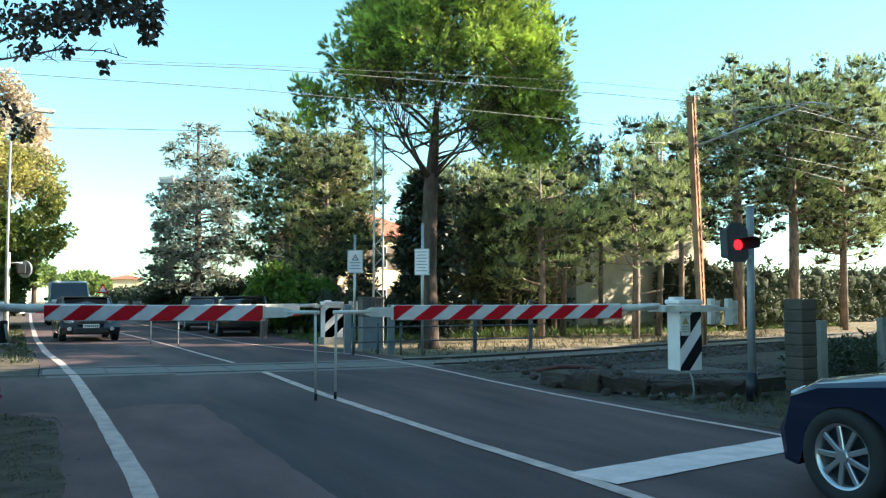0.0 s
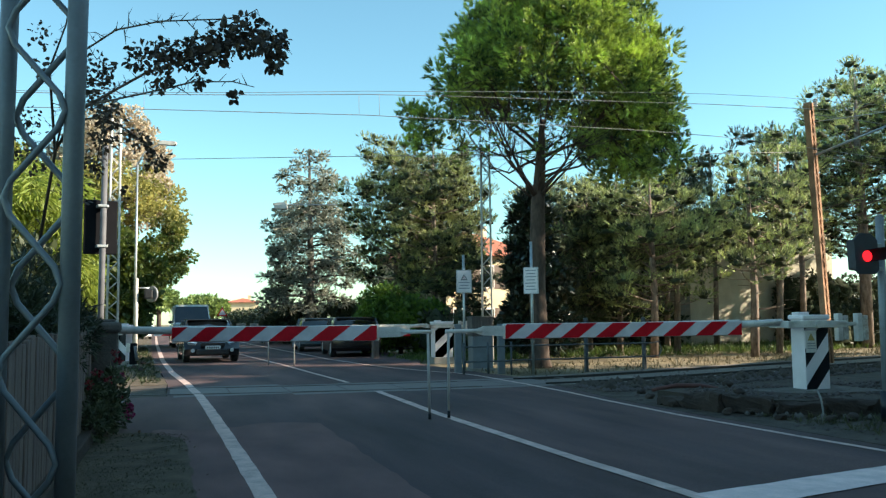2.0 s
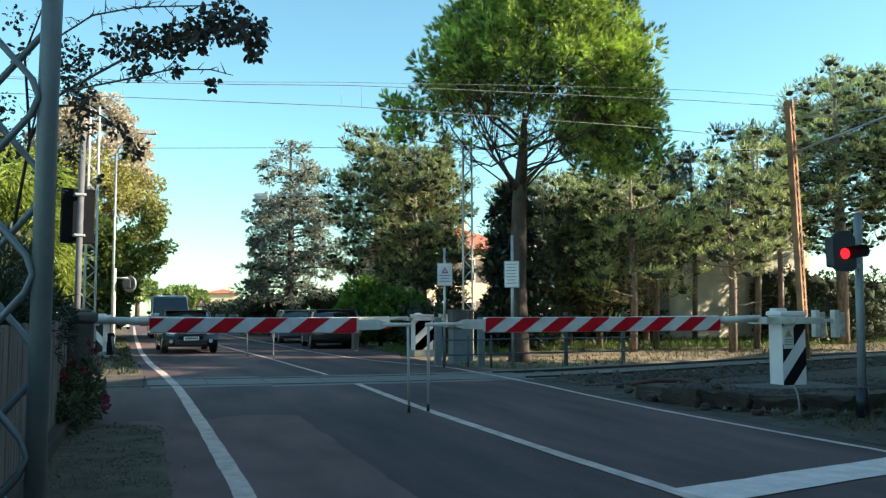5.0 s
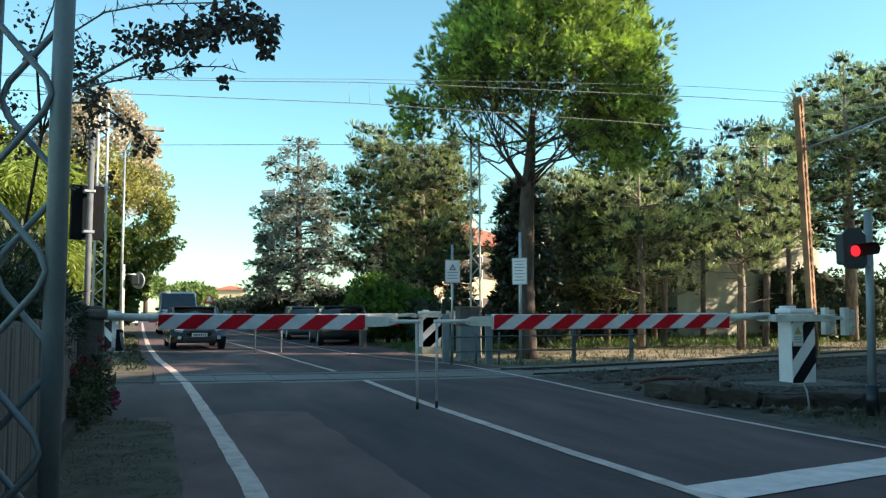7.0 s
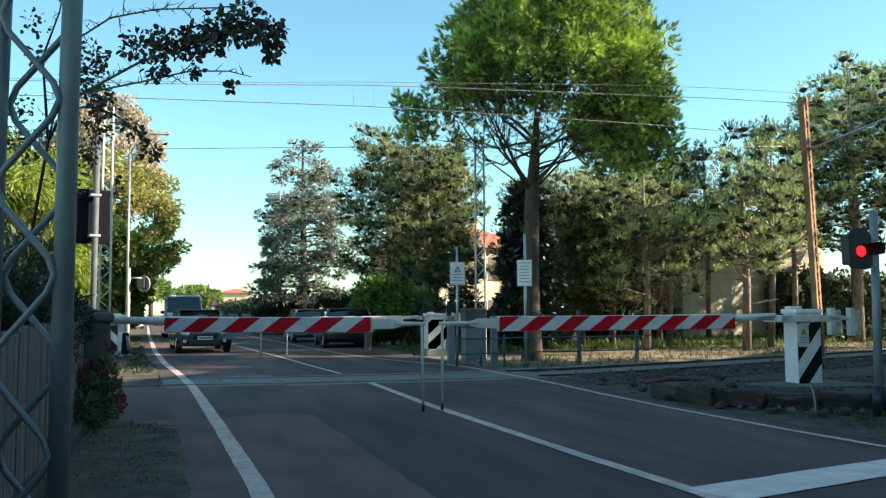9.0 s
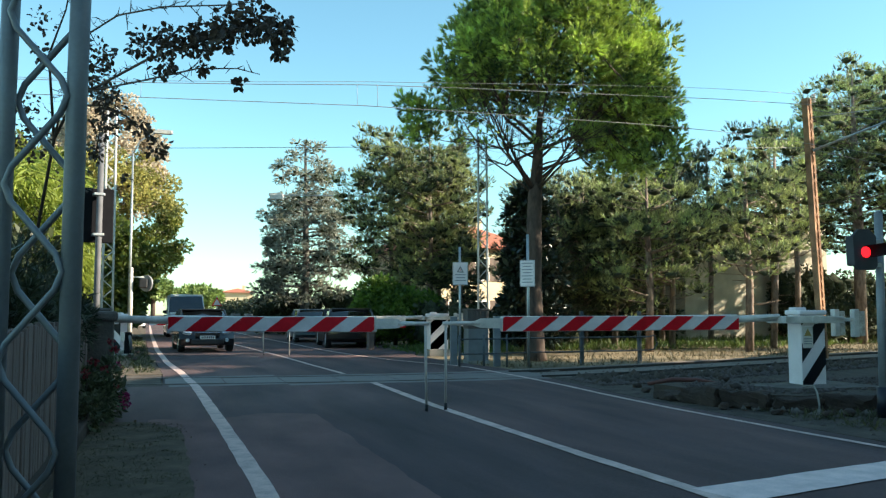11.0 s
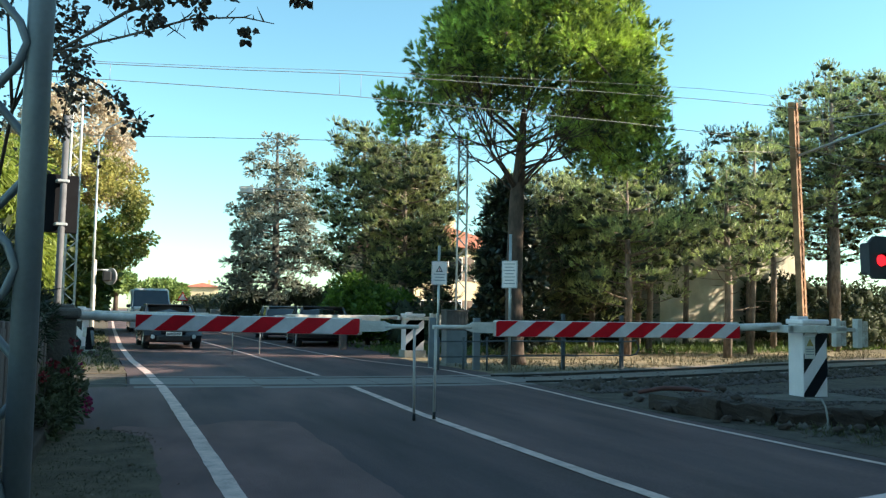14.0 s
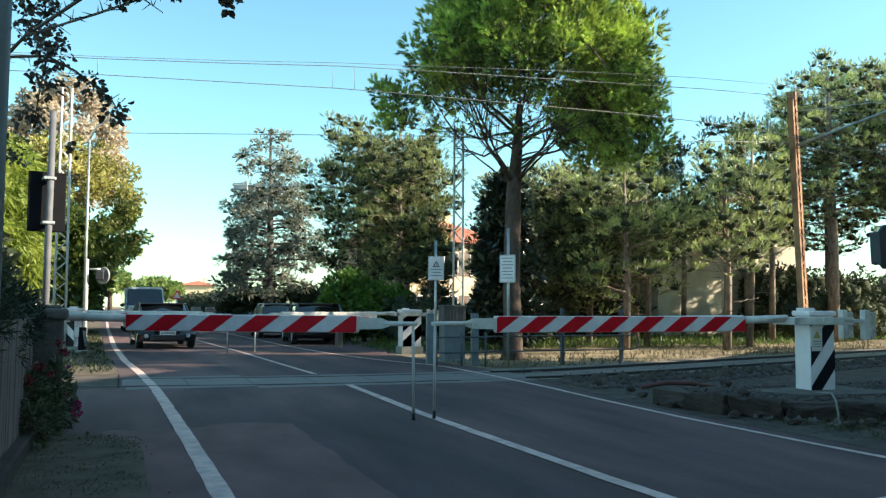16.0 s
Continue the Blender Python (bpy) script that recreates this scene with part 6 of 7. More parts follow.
def car(name, m, colour, label, length=4.0, width=1.74, height=1.46, r=0.31, van=False, grille=True, category="car"):
    """A hatchback or van. Local +y is its front, z = 0 the road."""
    t = thing(name, m, label, category)
    L, W, H = length / 2, width / 2, height
    fw, rw = L - (0.72 if not van else 0.9), -L + (0.72 if not van else 1.0)
    belt = H * (0.63 if not van else 0.56)
    hood = H * (0.60 if not van else 0.58)
    z0 = 0.20
    ra = r + 0.055
    prof = [(-L + 0.03, z0 + 0.12)] + [(-L, belt * 0.75), (-L + 0.05, belt)]
    prof += [(-L * 0.3, belt + 0.02), (L * 0.28 if not van else L * 0.5, belt), (L * 0.45 if not van else L * 0.62, hood + 0.04), (L - 0.50, hood - 0.05), (L - 0.22, hood - 0.15), (L - 0.06, hood - 0.30), (L, z0 + 0.22), (L - 0.04, z0 + 0.02)]
    lower = [(fw + ra + 0.02, z0)] + [(y, max(z, z0)) for y, z in arch(fw, ra, r - 0.02)] + [(fw - ra - 0.02, z0), (rw + ra + 0.02, z0)] + [(y, max(z, z0)) for y, z in arch(rw, ra, r - 0.02)] + [(rw - ra - 0.02, z0)]
    prof = prof + lower
    bm = bmesh.new()
    slices(bm, prof, [(-W, 0.955, 0.10, 0.03), (-W * 0.985, 0.975, 0.06, 0.0), (-W * 0.90, 0.985, 0.02, 0), (-W * 0.55, 0.995, 0.0, 0), (0, 1.0, -0.015, 0), (W * 0.55, 0.995, 0, 0), (W * 0.90, 0.985, 0.02, 0), (W * 0.985, 0.975, 0.06, 0.0), (W, 0.955, 0.10, 0.03)])
    for v in bm.verts:                        # nose and tail rounded in plan
        k = min(1, abs(v.co.x) / W)
        if v.co.y > fw + ra:
            v.co.y -= 0.20 * k ** 3 * min(1, (v.co.y - fw - ra) / 0.25)
        elif v.co.y < rw - ra:
            v.co.y += 0.20 * k ** 3 * min(1, (rw - ra - v.co.y) / 0.2)
    part("body", bm, colour, t)
    # glasshouse
    if van:
        gp = [(-L + 0.06, belt - 0.02), (-L + 0.12, H - 0.04), (L * 0.35, H), (L * 0.50, H - 0.06), (L * 0.80, belt + 0.02), (L * 0.8, belt - 0.06)]
    else:
        gp = [(-L + 0.12, belt - 0.03), (-L + 0.28, H - 0.10), (-L + 0.55, H - 0.02), (0, H), (L * 0.16, H - 0.05), (L * 0.52, belt + 0.01), (L * 0.5, belt - 0.06)]
    bm = bmesh.new()
    slices(bm, gp, [(-W * 0.93, 0.97, 0.06, 0), (-W * 0.84, 0.985, 0.02, 0), (0, 1, -0.01, 0), (W * 0.84, 0.985, 0.02, 0), (W * 0.93, 0.97, 0.06, 0)])
    for v in bm.verts:
        k = (v.co.z - belt) / (H - belt)
        v.co.x *= 1 - 0.14 * max(0, k)
        if not van and v.co.y > 0:
            v.co.y -= 0.16 * (v.co.x / W) ** 2
    part("glasshouse", bm, M_GLASS, t, "dark reflective glass")
    bm = bmesh.new()
    y1 = L * 0.17 if not van else L * 0.42
    y0 = -L + 0.5 if not van else -L + 0.1
    box(bm, (0, (y0 + y1) / 2, H + 0.0), (W * 1.58, y1 - y0, 0.05), bevel=0.02)
    part("roof", bm, colour, t)
    for s in (-1, 1):
        yb = -L * 0.05 if not van else L * 0.3
        for p, q, r1, r2 in (((s * W * 0.93, (L * 0.52 - 0.14 if not van else L * 0.81), belt), (s * W * 0.80, y1 - 0.03, H - 0.02), 0.035, 0.03),
                             ((s * W * 0.945, yb, belt), (s * W * 0.82, yb, H - 0.03), 0.035, 0.03),
                             ((s * W * 0.93, -L + 0.2, belt), (s * W * 0.80, -L + 0.5, H - 0.03), 0.06, 0.05)):
            part("pillar", tube(bmesh.new(), p, q, r1, r2, 6), colour, t)
    if van:
        scr = bmesh.new()
        prism(scr, [(L * 0.535, H - 0.10), (L * 0.815, belt + 0.03), (L * 0.83, belt + 0.05), (L * 0.55, H - 0.07)], -W * 0.80, W * 0.80, axis="x")
        part("windscreen", scr, M_GLASS, t, "large black windscreen")
        part("load_body", box(bmesh.new(), (0, -L * 0.35, (belt + H) / 2), (W * 1.9, L * 1.25, H - belt - 0.02), bevel=0.08), colour, t)
        part("roof_dome", box(bmesh.new(), (0, L * 0.44, H - 0.05), (W * 1.66, 0.56, 0.16), bevel=0.05), colour, t)
        part("bonnet", box(bmesh.new(), (0, L * 0.80, belt - 0.02), (W * 1.75, 0.5, 0.16), bevel=0.06), colour, t)
    for s in (-1, 1):
        for yy in (fw, rw):
            wheel(t, s * (W - 0.10), yy, r, s)
        bm = bmesh.new()
        box(bm, (s * (W + 0.09), L * 0.36 if not van else L * 0.66, belt + 0.09), (0.18, 0.09, 0.13), bevel=0.03)
        part("mirror", bm, colour if not van else M_PLASTIC, t)
        bm = bmesh.new()
        prism(bm, [(0.0, -0.06), (0.32, -0.03), (0.36, 0.05), (0.10, 0.09)], -0.05, 0.05)
        hl = part("headlamp", bm, M_HEADLAMP, t, "clear headlamp")
        hl.matrix_basis = pose(s * W * 0.91, L - (0.18 if van else 0.36), hood - 0.23, -26, 0, s * -30) @ Matrix.Diagonal((-s, 1, 1, 1))
        bm = bmesh.new()
        box(bm, (s * W * 0.84, -L + 0.06, belt * 0.86), (0.20, 0.10, 0.22), bevel=0.03)
        part("tail_lamp", bm, M_TAIL, t, "red tail lamp")
        bm = bmesh.new()
        tube(bm, (s * W * 0.70, L - 0.24, z0 + 0.18), (s * W * 0.70, L - 0.07, z0 + 0.18), 0.06, 0.06, 12)
        part("fog_lamp", bm, M_HEADLAMP, t)
    bm = bmesh.new()
    box(bm, (0, L - 0.02, z0 + 0.13), (W * 1.15, 0.09, 0.17), bevel=0.03)
    part("intake", bm, M_PLASTIC, t)
    if grille:
        bm = bmesh.new()
        box(bm, (0, L - 0.04, hood - 0.24), (W * 0.9, 0.08, 0.12), bevel=0.03)
        g = part("grille", bm, M_PLASTIC, t)
        bm = bmesh.new()
        box(bm, (0, L + 0.005, hood - 0.19), (W * 0.9, 0.02, 0.018), bevel=0.004)
        part("trim", bm, M_CHROME, g)
    bm = bmesh.new()
    box(bm, (0, L + 0.022, z0 + 0.27), (0.46, 0.014, 0.11), bevel=0.003)
    pl = part("number_plate", bm, M_PLATE, t, "white number plate")
    bm = bmesh.new()
    for k in range(7):
        box(bm, (-0.17 + k * 0.057, L + 0.031, z0 + 0.27), (0.035, 0.003, 0.06))
    part("bars", bm, M_BLACK, pl)
    bm = bmesh.new()
    box(bm, (0, 0, z0 + 0.12), (W * 1.7, L * 1.75, 0.22), bevel=0.03)
    box(bm, (0, fw, z0 + 0.2), (W * 1.55, ra * 2, 0.4))
    box(bm, (0, rw, z0 + 0.2), (W * 1.55, ra * 2, 0.4))
    part("underbody", bm, M_BLACK, t)
    return t


car("car", pose(1.78, -8.90, 0, 0, 0, 0), paint("dark_blue_paint", (0.008, 0.013, 0.04)), "dark blue hatchback waiting at the stop line", 4.25, 1.76, 1.37, 0.305)
car("car", pose(-2.40, 18.4, 0, 0, 0, 183), paint("black_car_paint", (0.008, 0.008, 0.009), 0.0), "small dark hatchback waiting beyond the crossing", 3.95, 1.70, 1.34, 0.30)
car("van", pose(-2.6, 36.2, 0, 0, 0, 182), paint("white_van_paint", (0.82, 0.82, 0.82), 0.0), "white van waiting behind the dark car", 5.2, 1.95, 2.15, 0.34, van=True, category="van")
car("car", pose(2.75, 19.9, 0, 0, 0, -4), paint("dark_brown_paint", (0.008, 0.007, 0.007), 0.0), "dark brown car parked beside the shrub", 4.2, 1.75, 1.36, 0.31)
car("car", pose(2.45, 25.9, 0, 0, 0, -2), paint("silver_blue_paint", (0.10, 0.13, 0.15), 0.1), "silver-blue car parked behind the brown one", 4.0, 1.70, 1.36, 0.30)
car("car", pose(-5.9, 62, 0, 0, 0, 180), paint("white_car_paint", (0.7, 0.7, 0.7), 0.0), "white car far down the street", 4.0, 1.70, 1.45, 0.30)


# ---- houses ----
def house(m, size, roof_h, label, wall_m, roof_m, floors=2, wins=4, name="house", shutters=True):
    """A block with a hipped roof, eaves and windows with shutters. Size: width, depth, wall height."""
    t = thing(name, m, label, "house")
    w, d, h = size
    bm = bmesh.new()
    box(bm, (0, 0, h / 2), (w, d, h))
    wl = part("wall", bm, wall_m, t)
    bm = bmesh.new()
    e = 0.5
    vs = [bm.verts.new(p) for p in ((-w / 2 - e, -d / 2 - e, h), (w / 2 + e, -d / 2 - e, h), (w / 2 + e, d / 2 + e, h), (-w / 2 - e, d / 2 + e, h), (-w / 2 + d / 2.4, 0, h + roof_h), (w / 2 - d / 2.4, 0, h + roof_h))]
    for q in ((0, 1, 5, 4), (1, 2, 5), (2, 3, 4, 5), (3, 0, 4), (3, 2, 1, 0)):
        bm.faces.new([vs[k] for k in q])
    bmesh.ops.recalc_face_normals(bm, faces=bm.faces)
    bmesh.ops.solidify(bm, geom=bm.faces[:], thickness=0.08)
    rf = part("roof", bm, roof_m, t)
    bm = bmesh.new()
    box(bm, (w * 0.2, 0, h + roof_h), (0.5, 0.5, 1.0), bevel=0.02)
    part("chimney", bm, M_CREAM, rf)
    fh = h / floors
    for fl in range(floors):
        for i in range(wins):
            x = -w / 2 + w * (i + 0.5) / wins
            z = fh * fl + fh * 0.52
            bm = bmesh.new()
            box(bm, (x, -d / 2 - 0.02, z), (1.1, 0.08, 1.35))
            wf = part("window", bm, M_WHITE_OLD, t)
            bm = bmesh.new()
            box(bm, (x, -d / 2 - 0.065, z), (0.95, 0.02, 1.2))
            part("pane", bm, M_GLASS, wf)
            if shutters:
                for s in (-1, 1):
                    bm = bmesh.new()
                    box(bm, (x + s * 0.83, -d / 2 - 0.03, z), (0.54, 0.06, 1.38), bevel=0.01)
                    part("shutter", bm, M_SHUTTER, wf)
    return t


house(pose(22.5, 26.5, -0.06, 0, 0, 14), (10.5, 8, 6.0), 0.4, "cream rendered flat-roofed house half hidden by the pines", M_GREYCREAM, M_CONC, 1, 0)
house(pose(13.6, 38.5, -0.06, 0, 0, 20), (8.0, 7, 5.0), 1.7, "sunlit cream house with red roof behind the trees", M_CREAM, M_TILEROOF)
house(pose(8.3, 140, -0.06, 0, 0, -5), (5.2, 6, 4.7), 0.8, "low house with red tiled roof at the end of the street", M_CREAM, M_TILEROOF, 1, 2)
house(pose(-20, 60, -0.06, 0, 0, 80), (12, 9, 5.6), 1.6, "cream house behind the roadside trees", M_CREAM, M_TILEROOF)
# tall block out of view, added so that its shadow lies over the near road
house(pose(7.86, -20.17, -0.06, 0, 0, 50.0), (51.5, 6, 11.0), 0.7, "unseen block added behind the waiting cars to cast shade", M_GREYCREAM, M_TILEROOF, 3, 9, "shade_block")

# another building out of view, added to throw shade on the rails
house(pose(22.4, -0.6, -0.06, 0, 0, 37), (17, 5, 6.0), 1.5, "unseen house added beyond the wire fence to shade the track", M_CREAM, M_TILEROOF, 2, 4)

# garden walls along the far right of the street
for k, (x, y) in enumerate(((2.0, 44), (1.4, 49), (0.9, 55))):
    bm = bmesh.new()
    box(bm, (0, 0, 0.6), (0.7, 0.35, 1.25), bevel=0.03)
    solo("gate_pier", bm, M_CONC, "pale garden gate pier along the street", "pier", "garden gate piers").matrix_world = pose(x + 0.6, y, -0.06)


# ---- near right: kerb wall, brick pillar, wire fence ----
rnd = random.Random(9)
kerb = thing("kerb_wall", pose(0, 0, 0), "broken mossy concrete kerb wall along the ballast", "kerb")
pts = [(3.22, -0.35), (3.28, -1.0), (3.38, -1.65), (3.70, -2.2), (4.12, -2.6), (4.65, -2.75)]
for n, ((x0, y0), (x1, y1)) in enumerate(zip(pts, pts[1:])):
    ln = math.hypot(x1 - x0, y1 - y0)
    hgt = 0.23 if n else 0.14
    bm = bmesh.new()
    box(bm, (0, 0, hgt / 2 - 0.02), (ln * 0.99, 0.24 + rnd.uniform(-0.03, 0.05), hgt + rnd.uniform(-0.05, 0.02)), bevel=0.02)
    bmesh.ops.subdivide_edges(bm, edges=[e for e in bm.edges if e.calc_length() > 0.12], cuts=4, use_grid_fill=True)
    off = Vector((x0 * 3, y0 * 3, 0))
    for v in bm.verts:
        v.co += 0.075 * noise.noise_vector(v.co * 3 + off) + 0.045 * noise.noise_vector(v.co * 11 + off)
    b = part("block", bm, M_KERB, kerb)
    b.matrix_basis = pose((x0 + x1) / 2, (y0 + y1) / 2, 0, 0, 0, math.degrees(math.atan2(y1 - y0, x1 - x0)))
bm = bmesh.new()
prism(bm, [(3.25, -0.2), (3.4, -1.6), (3.72, -2.1), (4.2, -2.5), (4.9, -2.6), (9, -1.8), (9, -0.9), (5.9, -0.6), (4.4, -0.2)], -0.05, 0.19, axis="z")
solo("platform", bm, M_DIRT, "raised gravelly earth behind the kerb wall", kind="structure")
bm = bmesh.new()
prism(bm, [(4.1, -0.95), (4.5, -1.75), (5.9, -1.9), (5.9, -0.7)], 0.15, 0.215, axis="z")
solo("concrete_pad", bm, M_STAINED, "flat concrete pad below the barrier cabinet", kind="structure")
bm = bmesh.new()
chain(bm, [(4.62, -1.7, 0.24), (4.05, -2.55, 0.33), (3.98, -2.68, 0.26), (3.97, -2.72, 0.12), (3.93, -2.76, 0.03)], [0.012] * 5, 8)
solo("pale_hose", bm, M_CONC, "pale cable conduit hanging over the kerb wall", "conduit")
bm = bmesh.new()
chain(bm, [(4.2, 1.5, 0.03), (4.6, 1.4, 0.10), (5.0, 1.3, 0.09), (5.4, 1.15, 0.02)], [0.03, 0.04, 0.04, 0.03], 8)
solo("red_hose", bm, mat("faded_red_plastic", (0.13, 0.045, 0.035), 0.7), "faded red plastic pipe lying on the ballast", "pipe")

M_PILLAR = mat("cement_blocks", (0.085, 0.068, 0.056), 0.95, var=0.4, scale=4, fine=45, bump=0.6)
pillar = thing("brick_pillar", pose(4.86, -3.62, 0, 0, 0, 4), "grey cement block pillar beside the signal", "pillar")
for k in range(9):
    bm = bmesh.new()
    box(bm, (rnd.uniform(-0.006, 0.006), 0, 0.07 + k * 0.142), (0.265, 0.265, 0.132), bevel=0.012)
    part("block", bm, M_PILLAR, pillar)
bm = bmesh.new()
box(bm, (0, 0, 0.63), (0.245, 0.245, 1.24))
part("mortar", bm, M_DIRT, pillar)

wf = thing("wire_fence", pose(0, 0, 0), "green chain-link fence on concrete posts", "fence")
for k in range(5):
    bm = bmesh.new()
    box(bm, (5.4 + k * 2.1, -3.45 + k * 0.75, 0.5), (0.11, 0.11, 1.0), bevel=0.01)
    part("post", bm, M_CONC, wf)
v, f = [], []
dx, dy, ln = 2.1 / math.hypot(2.1, 0.75), 0.75 / math.hypot(2.1, 0.75), 9.4
for s in (-1, 1):
    for k in range(-18, 190):
        a, b = k * 0.05, k * 0.05 + s * 0.85
        lo, hi = (a, b)
        z0, z1 = 0.05, 0.90
        if min(a, b) < 0 or max(a, b) > ln:
            continue
        base = len(v)
        for q, z in ((a, z0), (b, z1)):
            for off in (-0.0022, 0.0022):
                v.append((5.06 + dx * (q + off), -3.57 + dy * (q + off) + s * 0.002, z))
        f.append((base, base + 1, base + 3, base + 2))
part("mesh", np_mesh("mesh", v, f, M_HEDGE), M_HEDGE, wf, "green wire mesh").data.materials[0] = mat("green_wire", (0.03, 0.07, 0.045), 0.5)
bush("fence_undergrowth", [((5.8 + 0.75 * i, -3.0 + 0.3 * i, 0.35), (0.5, 0.35, 0.38)) for i in range(11)], M_HEDGE, "dark undergrowth behind the wire fence", 110, 0.09, 0.03, 4)


# ---- loose stones, grass and weeds ----
def scatter_stones(name, pts, size, material, label):
    base = np.array([(1, 0, 0), (-1, 0, 0), (0, 1, 0), (0, -1, 0), (0, 0, 1), (0, 0, -1)], float)
    tri = np.array([(0, 2, 4), (2, 1, 4), (1, 3, 4), (3, 0, 4), (2, 0, 5), (1, 2, 5), (3, 1, 5), (0, 3, 5)])
    n = len(pts)
    s = size * (0.5 + RNG.random((n, 1, 1)) * 0.9)
    v = base[None] * (0.6 + 0.8 * RNG.random((n, 6, 1))) * s
    a = RNG.random(n) * 6.283
    c, q = np.cos(a)[:, None], np.sin(a)[:, None]
    v = np.stack([v[..., 0] * c - v[..., 1] * q, v[..., 0] * q + v[..., 1] * c, v[..., 2] * 0.75], -1) + np.asarray(pts)[:, None]
    fc = (tri[None] + 6 * np.arange(n)[:, None, None]).reshape(-1, 3)
    return tagged(new(name, np_mesh(name, v.reshape(-1, 3), fc, material)), label, kind="stuff")


pts = []
for _ in range(5200):
    x = 3.5 + 26 * RNG.random() ** 1.6
    o = RNG.uniform(-2.9, -1.5) if RNG.random() < 0.93 else RNG.uniform(-0.6, 1.7)
    pts.append((x, track_y(x) + o, (0.012 if o < -1.55 else -0.05)))
scatter_stones("ballast", pts, 0.05, M_STONE, "grey ballast stones along the track")
pts = []
for _ in range(420):
    x = 3.6 + 14 * RNG.random() ** 1.6
    pts.append((x, track_y(x) + RNG.uniform(-2.7, -1.5), 0.03))
scatter_stones("ballast_rubble", pts, 0.10, M_DIRT, "coarse brown ballast rubble beside the rails")
pts = [(RNG.uniform(3.1, 9), RNG.uniform(-5.5, 3.0), 0.01) for _ in range(1500)]
pts = [(x, y, 0.19 if (x > 3.6 and -2.2 < y < -0.6 and x > 3.6 - 0.7 * (y + 1)) else 0.0) for x, y, z in pts if x > 3.15 + 0.05 * y]
scatter_stones("gravel", pts, 0.03, M_STONE, "loose gravel on the verge")
pts = [(rnd.uniform(3.45, 7.5), rnd.uniform(-2.3, -0.35), 0.195) for _ in range(700)]
pts = [p for p in pts if p[1] > -2.1 + 1.5 * max(0, 3.95 - p[0]) and not (4.35 < p[0] < 5.95 and -1.8 < p[1] < -0.7)]
scatter_stones("platform_gravel", pts, 0.045, M_STONE, "grey ballast stones strewn over the raised earth")
pts = [(rnd.uniform(3.3, 4.6), rnd.uniform(-3.0, -1.9), 0.02) for _ in range(60)]
pts = [p for p in pts if p[0] > 3.35 + 0.35 * max(0, -2.0 - p[1]) and p[0] < 3.3 - 0.9 * (p[1] + 1.5)]
scatter_stones("kerb_rubble", pts, 0.06, M_STAINED, "broken concrete rubble at the foot of the kerb wall")
ROCKS = [(-4.35, 16.2, 0.05), (-4.15, 15.2, 0.05), (-4.5, 13.6, 0.05), (-4.3, 12.2, 0.04), (3.45, -2.6, 0.04), (3.85, -3.0, 0.05), (4.15, -3.0, 0.06), (4.75, -3.15, 0.05), (3.2, -1.9, 0.05), (3.15, -0.8, 0.05), (3.75, -1.4, 0.24), (4.4, -0.3, 0.24), (3.5, 0.4, 0.04), (3.8, 1.2, 0.04)]
for x, y, z in ROCKS:
    bm = bmesh.new()
    bmesh.ops.create_icosphere(bm, subdivisions=2, radius=rnd.uniform(0.05, 0.10))
    off = Vector((x * 7, y * 5, 0))
    for v in bm.verts:
        v.co *= 1 + 0.6 * noise.noise(v.co * 12 + off)
        v.co.z *= 0.65
    solo("concrete_lump", bm, M_KERB, "broken lump of old concrete on the dirt", "rubble", "concrete lumps").matrix_world = pose(x, y, z, 0, 0, rnd.uniform(0, 360))


def grass(name, pts, h, w, material, label, per=5, spread=0.35):
    pts = np.asarray(pts, float)
    d = np.tile(np.array([[0, 0, 1.0]]), (len(pts), 1))
    v, f = blades(pts, d, per, h, w, spread, 0.08, 0.4)
    return tagged(new(name, np_mesh(name, v, f, material)), label, kind="stuff")


def spread_pts(n, x0, x1, y0, y1, z=0.0, keep=lambda x, y: True):
    x, y = RNG.uniform(x0, x1, n), RNG.uniform(y0, y1, n)
    return [(a, b, z) for a, b in zip(x, y) if keep(a, b)]


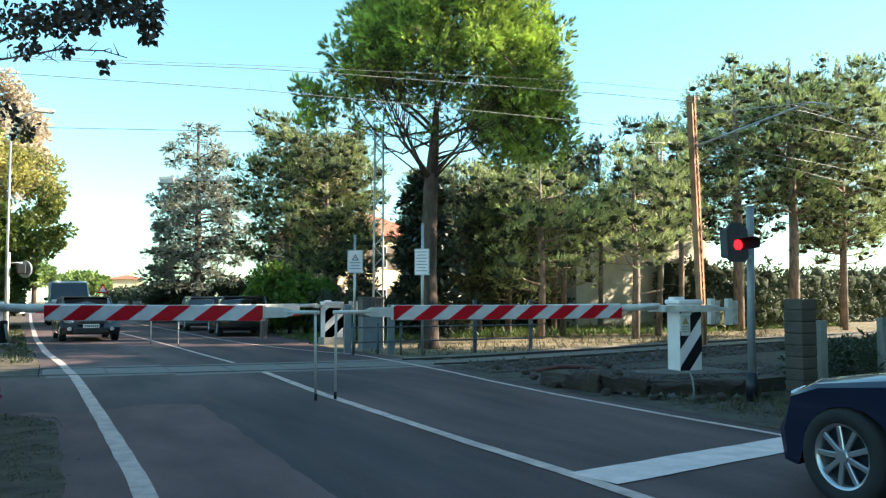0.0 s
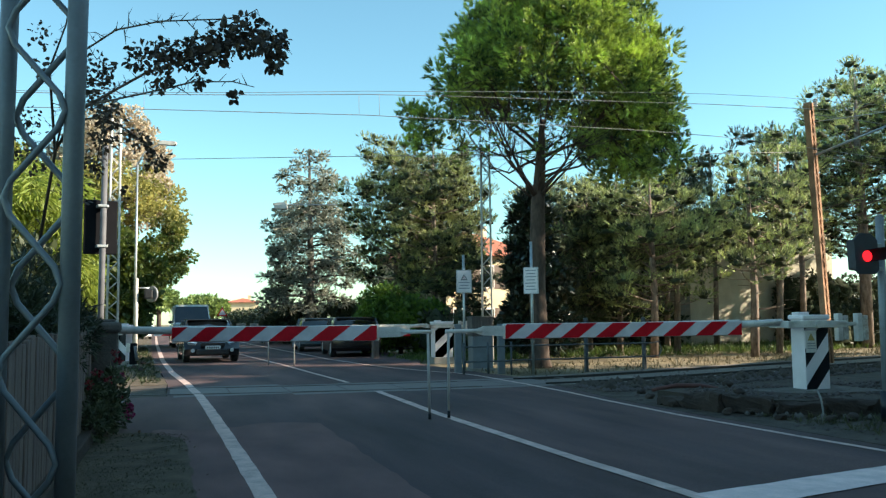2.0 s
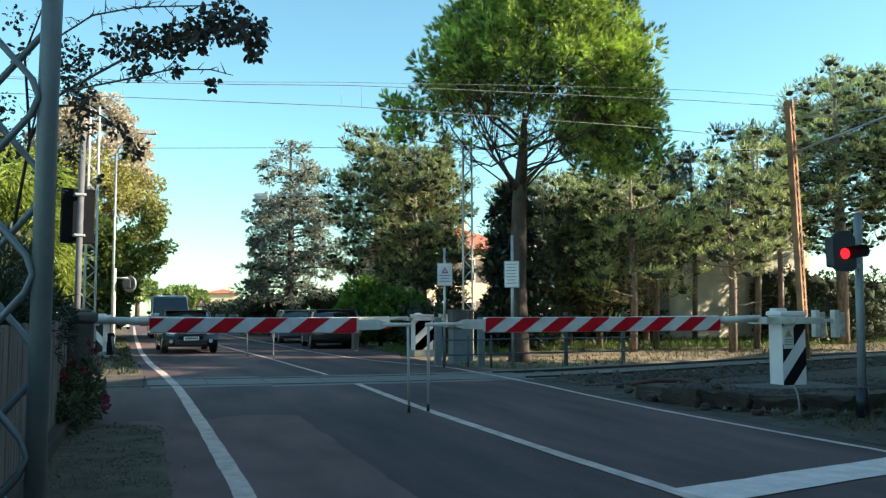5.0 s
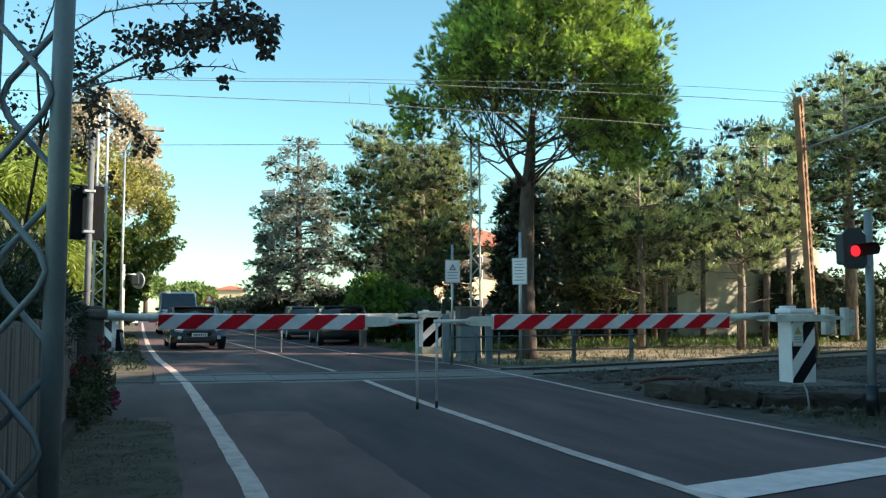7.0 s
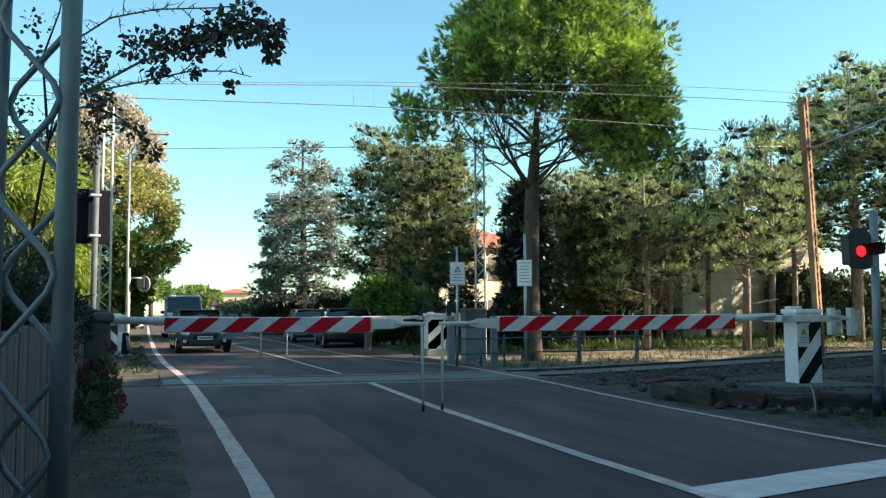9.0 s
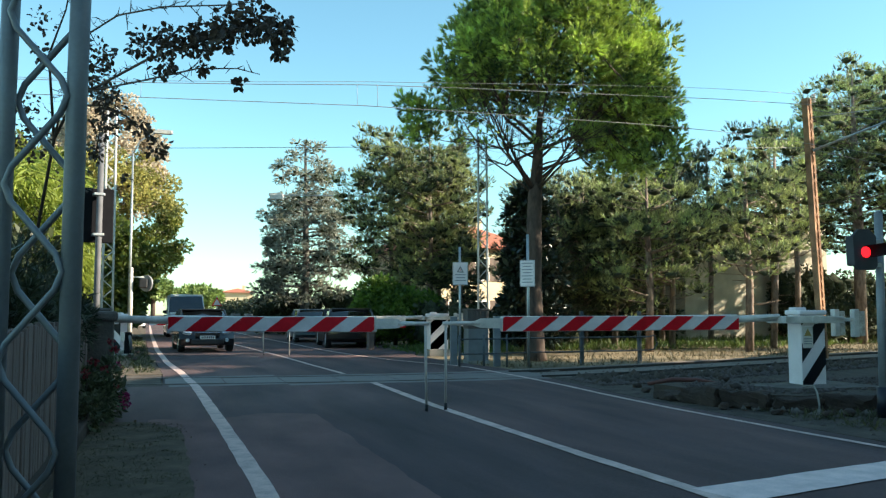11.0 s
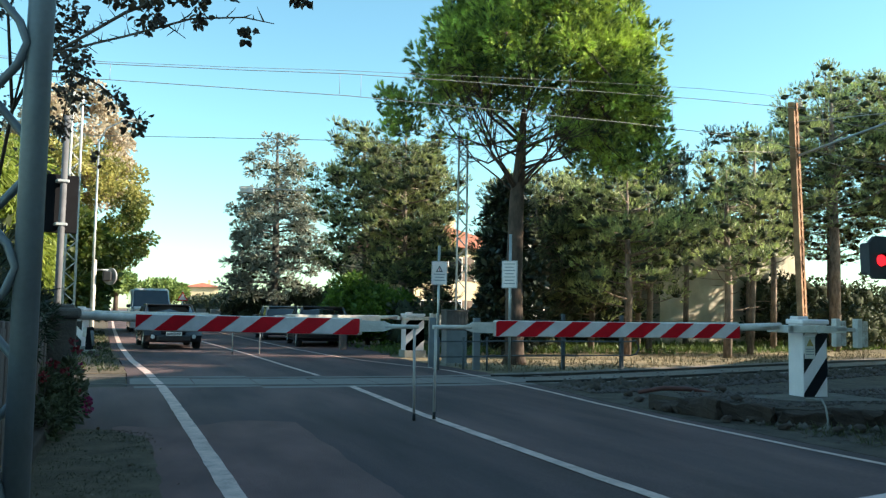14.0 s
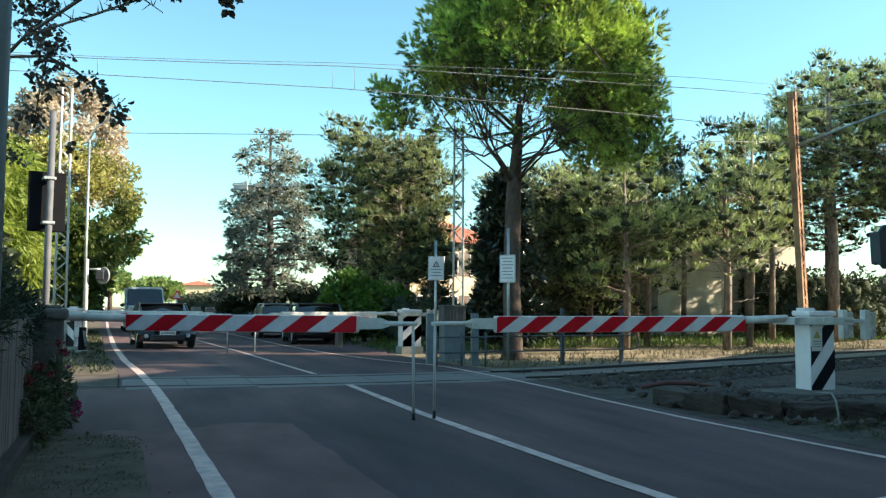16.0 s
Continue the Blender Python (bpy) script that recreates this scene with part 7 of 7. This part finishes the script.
def on_verge(x, y):
    edge = -3.37 + ragged(1, y, 0.05, 3) - 0.16 * abs(noise.noise((x * 9, y * 9, 2)))
    return x < edge and noise.noise((x * 2.2, y * 2.2, 0)) + 0.5 * noise.noise((x * 7, y * 7, 4)) > -0.12


grass("verge_grass", spread_pts(9000, -4.32, -3.3, -9.5, -0.95, 0.0, on_verge), 0.016, 0.0035, M_VERGE, "short trodden grass on the near verge", 4, 1.6)
LITTER = [(rag.uniform(-4.25, -3.2), rag.uniform(-9.0, -0.9), 0.012) for _ in range(60)]
v, f = ovals(np.array(LITTER), np.tile(np.array([[1.0, 0, 0.15]]), (60, 1)), 0.028, 0.02, 0.9)
tagged(new("leaf_litter", np_mesh("leaf_litter", v, f, M_LITTER)), "dry leaves lying on the verge", kind="stuff")
grass("dry_grass", spread_pts(3800, 3.6, 24, 7.0, 19, -0.06, lambda x, y: 1.7 < y - track_y(x) < 6.0), 0.08, 0.010, M_BLADE, "dry straw-coloured grass behind the track", 5, 0.5)
grass("tall_weeds", [p for p in spread_pts(1500, 4.0, 26, 6.5, 18, -0.06, lambda x, y: 1.75 < y - track_y(x) < 2.7)], 0.26, 0.012, M_BLADE, "tall dry weeds along the fence", 4, 0.3)
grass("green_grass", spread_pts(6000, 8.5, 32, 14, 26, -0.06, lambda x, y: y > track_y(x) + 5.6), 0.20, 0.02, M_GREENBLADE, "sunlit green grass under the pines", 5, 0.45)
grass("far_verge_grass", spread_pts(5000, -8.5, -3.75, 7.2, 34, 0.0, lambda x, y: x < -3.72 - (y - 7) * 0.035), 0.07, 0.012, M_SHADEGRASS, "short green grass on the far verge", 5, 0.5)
grass("parking_grass", spread_pts(900, 3.6, 8, 13.5, 18.5, -0.06), 0.16, 0.016, M_GREENBLADE, "green grass beside the parked cars", 5, 0.45)
grass("verge_weeds", spread_pts(1500, 3.0, 5.6, -6.5, -1.2, 0.0, lambda x, y: x > 3.4), 0.07, 0.008, M_VERGE, "low weeds on the dirt verge by the signal", 5, 0.7)


def motions():
    """Nothing but the camera moves here."""


motions()
